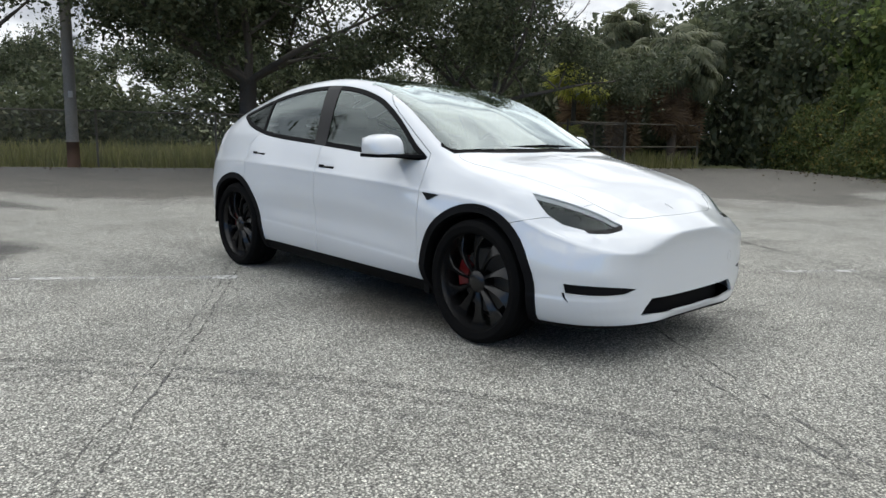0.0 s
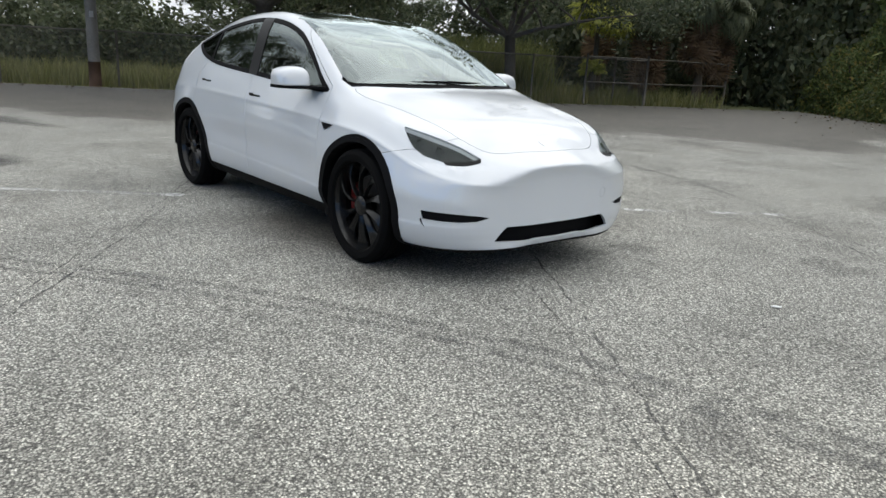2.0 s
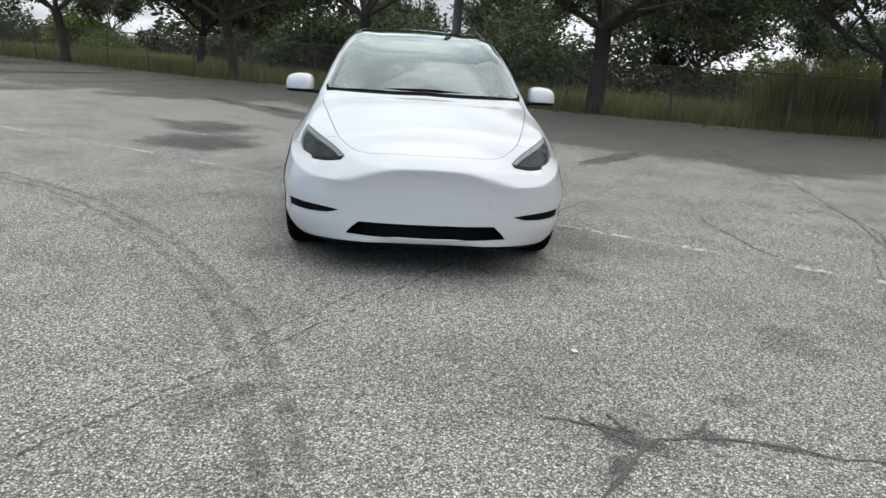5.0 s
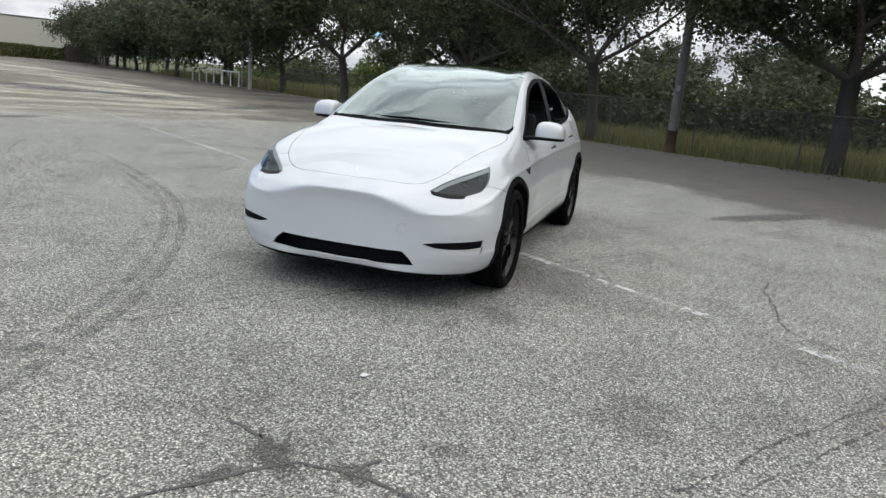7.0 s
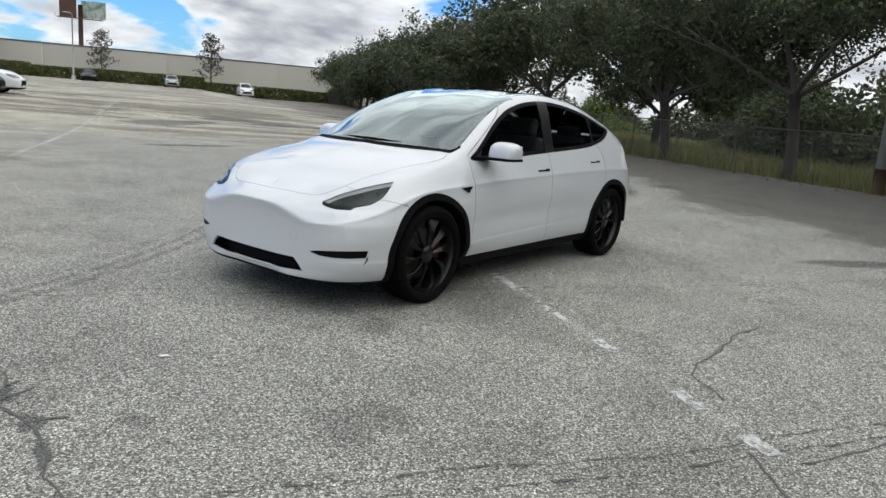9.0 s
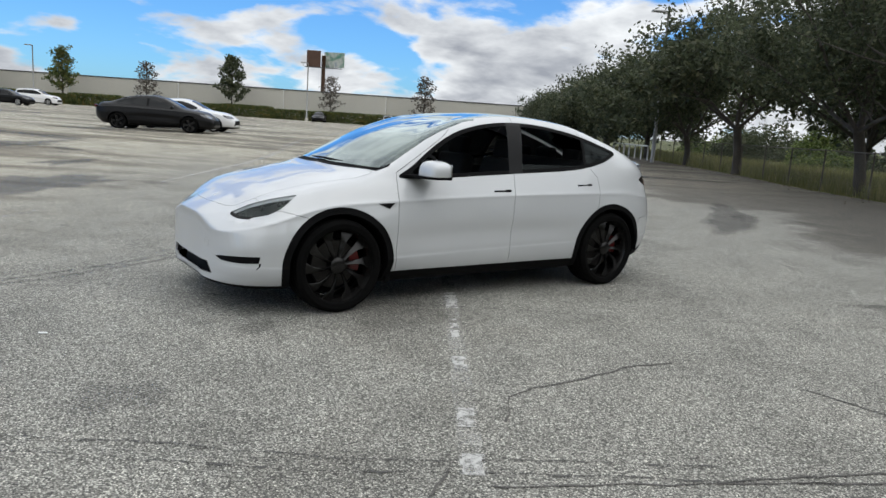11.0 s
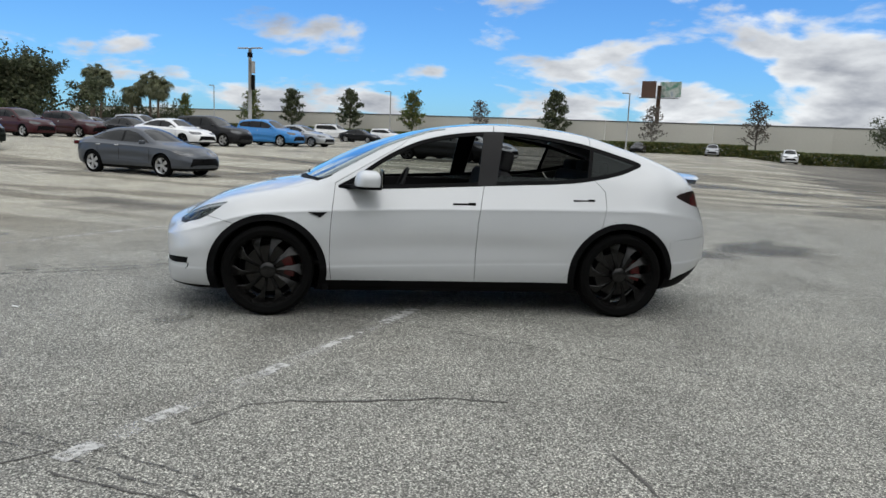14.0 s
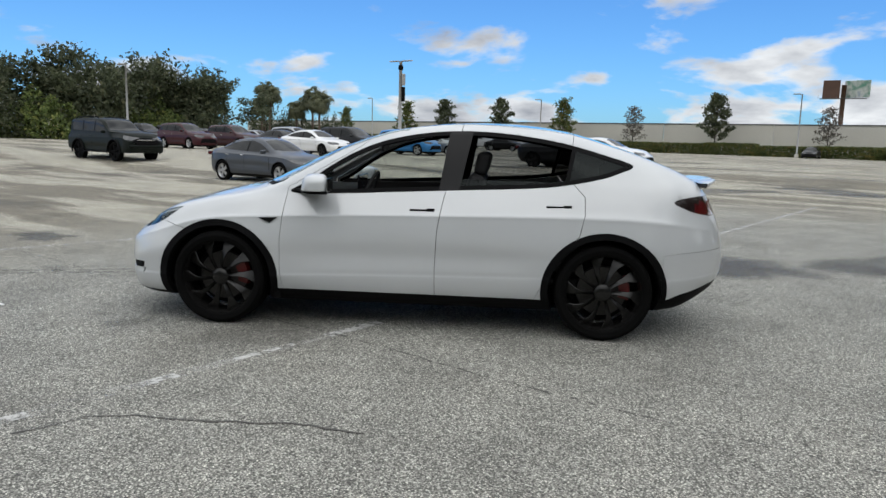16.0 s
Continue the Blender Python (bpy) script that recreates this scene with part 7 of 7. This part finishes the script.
parked_car("parked_car", "saloon", PAINTS["black"], by_wheel(-15.6, 21.2, AWAY, 1.08), "black executive saloon with dark wheels", (1.07, 1.04, 1.02), "dark", "paint")
parked_car("parked_car", "saloon", PAINTS["white"], by_wheel(-18.3, 21.0), "white saloon parked behind the black one", (1.04, 1.02, 1.0))
parked_car("parked_suv", "suv", PAINTS["maroon"], by_wheel(-19.5, 46.0), "maroon SUV in the back row", (1.03, 1.0, 1.0))
parked_car("parked_car", "saloon", PAINTS["charcoal"], by_wheel(-20.7, 43.0), "dark hatchback in the back row")
parked_car("parked_suv", "suv", PAINTS["silver"], by_wheel(-25.0, 46.2), "silver SUV in the back row", (1.03, 1.0, 1.02))
for k, (a, b, col, kind) in enumerate(((-24.0, 58.0, "black", "suv"), (-27.0, 58.5, "charcoal", "saloon"), (-30.0, 59.0, "white", "saloon"), (-33.0, 59.0, "silver", "saloon"), (-36.0, 60.0, "black", "saloon"), (-39.0, 60.0, "white", "suv"), (-21.0, 57.6, "charcoal", "suv"))):
    parked_car("parked_suv" if kind == "suv" else "parked_car", kind, PAINTS[col], by_wheel(a, b), f"{ {'black': 'black', 'charcoal': 'charcoal', 'white': 'white', 'silver': 'silver'}[col] } {'SUV' if kind == 'suv' else 'saloon'} in the far row under trees")
for a, b, col, kind, size, lab in ((-81.2, 22.3, "charcoal", "saloon", (1, 1, 1), "dark saloon parked against the hedge"), (-80.2, 13.6, "silver", "suv", (1, 1, 0.95), "silver hatchback parked against the hedge"), (-79.5, 5.3, "white", "suv", (1.1, 1.05, 1.08), "white pickup truck parked against the hedge")):
    parked_car("parked_car", kind, PAINTS[col], Matrix.Translation(at(a, b)) @ TOWARDS, lab, size)

# ---- trees along the far wall and the far side ----
for k, (b, h, v) in enumerate(((82.9, 1.38, 1), (75.4, 1.32, 0), (65.3, 1.34, 0), (55.1, 1.45, 1), (44.8, 1.28, 2), (34.1, 1.42, 0), (21.3, 1.26, 2), (8.8, 1.48, 2), (96.0, 1.2, 1))):
    w, c = YOUNG[v]
    tree_thing(w, c, at(-85.8, b, -0.05), k * 1.7, h, "slender young tree before the cream wall" if v < 2 else "nearly bare young tree before the cream wall", "young trees along the wall", "young_tree")
for k, (a, b, s, v) in enumerate(((-14, 82, 0.85, 0), (-20, 79, 0.89, 2), (-26, 77, 0.85, 1), (-32, 74, 0.93, 0), (-38, 72, 0.81, 2), (-9, 86, 0.89, 1), (-3, 90, 0.93, 0), (-44, 84, 0.67, 1), (4, 95, 0.89, 2), (-52, 96, 0.67, 2))):
    w, c = (OAK_F, OAK_E, OAK_F)[v]
    tree_thing(w, c, at(a, b, -0.1), k * 2.1, s * 1.22, "large dark green oak at the far side of the lot", "oaks at the far side")
for k in range(9):
    bush_thing(FAR_BUSH if k % 2 else FAR_DARK, TSTEM, at(0 - k * 4.4, 78.5 - k * 0.9, -0.05), k * 1.9, (1.3, 1.2, 1.35 + 0.2 * math.sin(k * 2.3)), "green shrubs under the far oaks", "shrubs at the far side", "shrub")
for k, (b, h) in enumerate(((88.0, 7.6), (84.8, 7.4), (79.0, 6.8), (75.8, 6.0), (81.8, 5.3), (86.4, 5.8))):
    palm(at(-60 + (k % 2) * 2, b, -0.05), h, "cabbage palm beyond the parked cars", "palms beyond the cars", False, 1.8, k * 0.9)
for k in range(4):
    bush_thing(FAR_DARK, TSTEM, at(-62, 90 - k * 4.2, -0.05), k * 1.4, (0.8, 0.8, 0.9 + 0.1 * math.sin(k * 2.0)), "dark shrubs under the far palms", "shrubs under the palms", "shrub")
# low building behind the far palms
shed = thing("far_building", "pale low building behind the palms", "building", kind="structure")
part("wall", box_bm(24, 8, 3.6, (0, 0, 1.8), 0.02), M["wall_paint"], shed)
part("roof", box_bm(24.6, 8.6, 0.3, (0, 0, 3.75), 0.02), M["wall_cap"], shed)
shed.matrix_basis = Matrix.Translation(at(-50, 104)) @ Matrix.Rotation(radians(ROT_A), 4, "Z")

# ---- lamps, poles, billboard, racks ----


def lot_lamp(a, b, h, label, heads=1, boxes=False, foot=True):
    root = thing("street_lamp", label, "street lamp", "lamps in the lot", m=Matrix.Translation(at(a, b)))
    if foot:
        part("base", box_bm(0.4, 0.4, 0.5, (0, 0, 0.2), 0.04), M["wall_paint"], root)
    tube("pole", [(0, 0, 0), (0, 0, h * 0.5), (0, 0, h)], [0.11, 0.09, 0.07] if not boxes else [0.2, 0.19, 0.17], M["lamp_metal"], root, 12)
    d = AX_B
    for s in ((1,) if heads == 1 else (1, -1)):
        L = 0.9 if heads == 1 else 1.3
        tube("arm", [(0, 0, h - 0.1), (d.x * 0.4 * s, d.y * 0.4 * s, h)], [0.03, 0.03], M["lamp_metal"], root, 6)
        o = part("lamp_head", box_bm(L, 0.34, 0.13, (0, 0, 0), 0.05), M["lamp_metal"], root)
        o.matrix_basis = Matrix.Translation((d.x * L * 0.6 * s, d.y * L * 0.6 * s, h + 0.02)) @ Matrix.Rotation(math.atan2(d.y, d.x), 4, "Z")
    if boxes:
        for z, w in ((h - 2.0, 0.55), (h - 3.6, 0.45)):
            o = part("antenna_box", box_bm(0.35, w, 1.25 if z > h - 3 else 1.6, (0, 0, 0), 0.04), M["black_plastic"] if z < h - 3 else M["lamp_metal"], root)
            o.matrix_basis = Matrix.Translation((d.x * -0.38, d.y * -0.38, z))
        part("antenna_bracket", box_bm(0.5, 0.5, 0.5, (0, 0, h - 0.7), 0.06), M["black_plastic"], root)


lot_lamp(-48, 55.4, 9.5, "tall grey light mast with two lamp heads and antenna boxes", 2, True)
lot_lamp(-83.6, 88.4, 8.1, "slim grey lamp post before the wall")
lot_lamp(-83.6, 57.6, 7.7, "slim grey lamp post before the wall")
lot_lamp(-83.2, 24.1, 8.2, "slim grey lamp post before the hedge")
lot_lamp(-22.4, 62.0, 6.6, "pale lamp post beside the far oaks")
lot_lamp(-26.3, -1.0, 9.0, "weathered lamp post between the fence oaks", 1, False, False)


def billboard():
    root = thing("billboard", "two sided billboard on a tall brown mast behind the wall", "billboard", m=Matrix.Translation(at(-215, 33.5, 0, False)))
    tube("mast", [(0, 0, 0), (0, 0, 22.0)], [0.7, 0.65], M["brown_panel"], root, 14)
    d = AX_B
    yaw = math.atan2(d.y, d.x)
    o = part("back_panel", box_bm(4.6, 0.5, 5.4, (0, 0, 0), 0.05), M["brown_panel"], root)
    o.matrix_basis = Matrix.Translation((d.x * 3.0, d.y * 3.0, 20.8)) @ Matrix.Rotation(yaw, 4, "Z")
    o = part("poster_panel", box_bm(7.2, 0.5, 5.0, (0, 0, 0), 0.05), M["poster"], root, "pale advertising poster with soft shapes")
    o.matrix_basis = Matrix.Translation((d.x * -3.2, d.y * -3.2, 20.8)) @ Matrix.Rotation(yaw - 0.35, 4, "Z")
    o = part("walkway", box_bm(12.5, 1.6, 0.2, (0, 0, 0), 0.02), M["wall_cap"], root)
    o.matrix_basis = Matrix.Translation((0, 0, 18.0)) @ Matrix.Rotation(yaw, 4, "Z")
    for k in range(9):
        x = -6 + k * 1.5
        tube("walkway_post", [(d.x * x + 0.35, d.y * x + 0.6, 18.0), (d.x * x + 0.35, d.y * x + 0.6, 19.0)], [0.05, 0.05], M["wall_cap"], root, 5)


def poster_material():
    k = Mat("poster_print", (0.5, 0.55, 0.5), 0.5)
    k.base(k.ramp(k.noise(0.5, 2), (0.35, (0.10, 0.25, 0.18)), (0.5, (0.36, 0.41, 0.37)), (0.62, (0.52, 0.53, 0.5)), (0.75, (0.3, 0.35, 0.4))))
    return k.m


M["poster"] = poster_material()
billboard()


def bike_rack(a, b):
    root = thing("barrier_rail", "low white tubular barrier at the lot edge", "barrier", "white barriers", m=Matrix.Translation(by(a, b)) @ Matrix.Rotation(radians(ROT_A), 4, "Z"))
    L, h = 2.5, 0.95
    tube("top_rail", [(-L / 2, 0, h), (L / 2, 0, h)], [0.045, 0.045], M["white_steel"], root, 8)
    for x in (-L / 2, 0, L / 2):
        tube("post", [(x, 0, -0.1), (x, 0, h)], [0.045, 0.045], M["white_steel"], root, 8)


for u in (-41.6, -38.4, -35.0):
    bike_rack(u, edge_v(u) + 1.0)

sign = thing("warning_sign", "yellow diamond warning sign on a post", "sign", m=Matrix.Translation(by(-36.5, edge_v(-36.5) - 0.4, -0.05)) @ Matrix.Rotation(radians(ROT_A - 90), 4, "Z"))
tube("post", [(0, 0, 0), (0, 0, 3.3)], [0.035, 0.035], M["lamp_metal"], sign, 6)
M["yellow_sign"] = plain("yellow_sign_paint", (0.5, 0.33, 0.03), 0.5)
part("panel", box_bm(0.02, 1.0, 1.0, (0.05, 0, 2.9), 0.006, 2, Matrix.Rotation(radians(45), 4, "X")), M["yellow_sign"], sign)
part("symbol", box_bm(0.02, 0.4, 0.3, (0.066, 0, 2.9), 0.006), M["black_plastic"], sign)

post = thing("utility_pole", "weathered wooden pole with dark foot at the asphalt edge", "utility pole", m=Matrix.Translation(by(0.0, 0.0, -0.06)))
tube("pole", [(0, 0, 0), (0.03, 0.01, 3.5), (0.06, 0.02, 9.5)], [0.15, 0.135, 0.105], M["timber_pole"], post, 14)
tube("foot_band", [(0, 0, 0), (0.005, 0, 0.7)], [0.156, 0.152], M["rust_foot"], post, 14)
part("marker_plate", box_bm(0.02, 0.1, 0.16, (0.158, -0.02, 1.9), 0.004), M["lamp_metal"], post)

# wooden screen fence at the far end of the oaks
screen = thing("board_fence", "weathered dark board fence at the end of the oaks", "fence", kind="structure")
board = mesh_from("board", *(lambda b: ([tuple(v.co) for v in b.verts], [tuple(v.index for v in f.verts) for f in b.faces]))(box_bm(0.28, 0.03, 2.0, (0, 0, 1.0), 0.006, 1)), M["bark"])
for k in range(15):
    linked("board", board, screen, Matrix.Translation(at(-80.5 + 0.02 * math.sin(k * 3), -9.5 + k * 0.3, -0.05 + 0.03 * math.sin(k * 1.7))) @ Matrix.Rotation(radians(ROT_A + 90), 4, "Z"))

# standing water in the ditch behind the fence
V, F = [], []
for i in range(61):
    a = -24 + i * 0.62
    for s in (-1, 1):
        b = edge_v(a) - 2.6 + s * (0.28 + 0.14 * math.sin(i * 1.3)) + 0.2 * math.sin(i * 0.45)
        V.append(tuple(by(a, b, -0.06)))
for i in range(60):
    if math.sin(i * 0.9) > -0.6:
        F.append((2 * i, 2 * i + 1, 2 * i + 3, 2 * i + 2))
M["water"] = Mat("ditch_water", (0.05, 0.055, 0.04), 0.08, 0.0, 0.0, 0.8).m
tagged(linked("water", mesh_from("water", V, F, M["water"])), "strip of standing water in the grass ditch", "water", kind="structure")
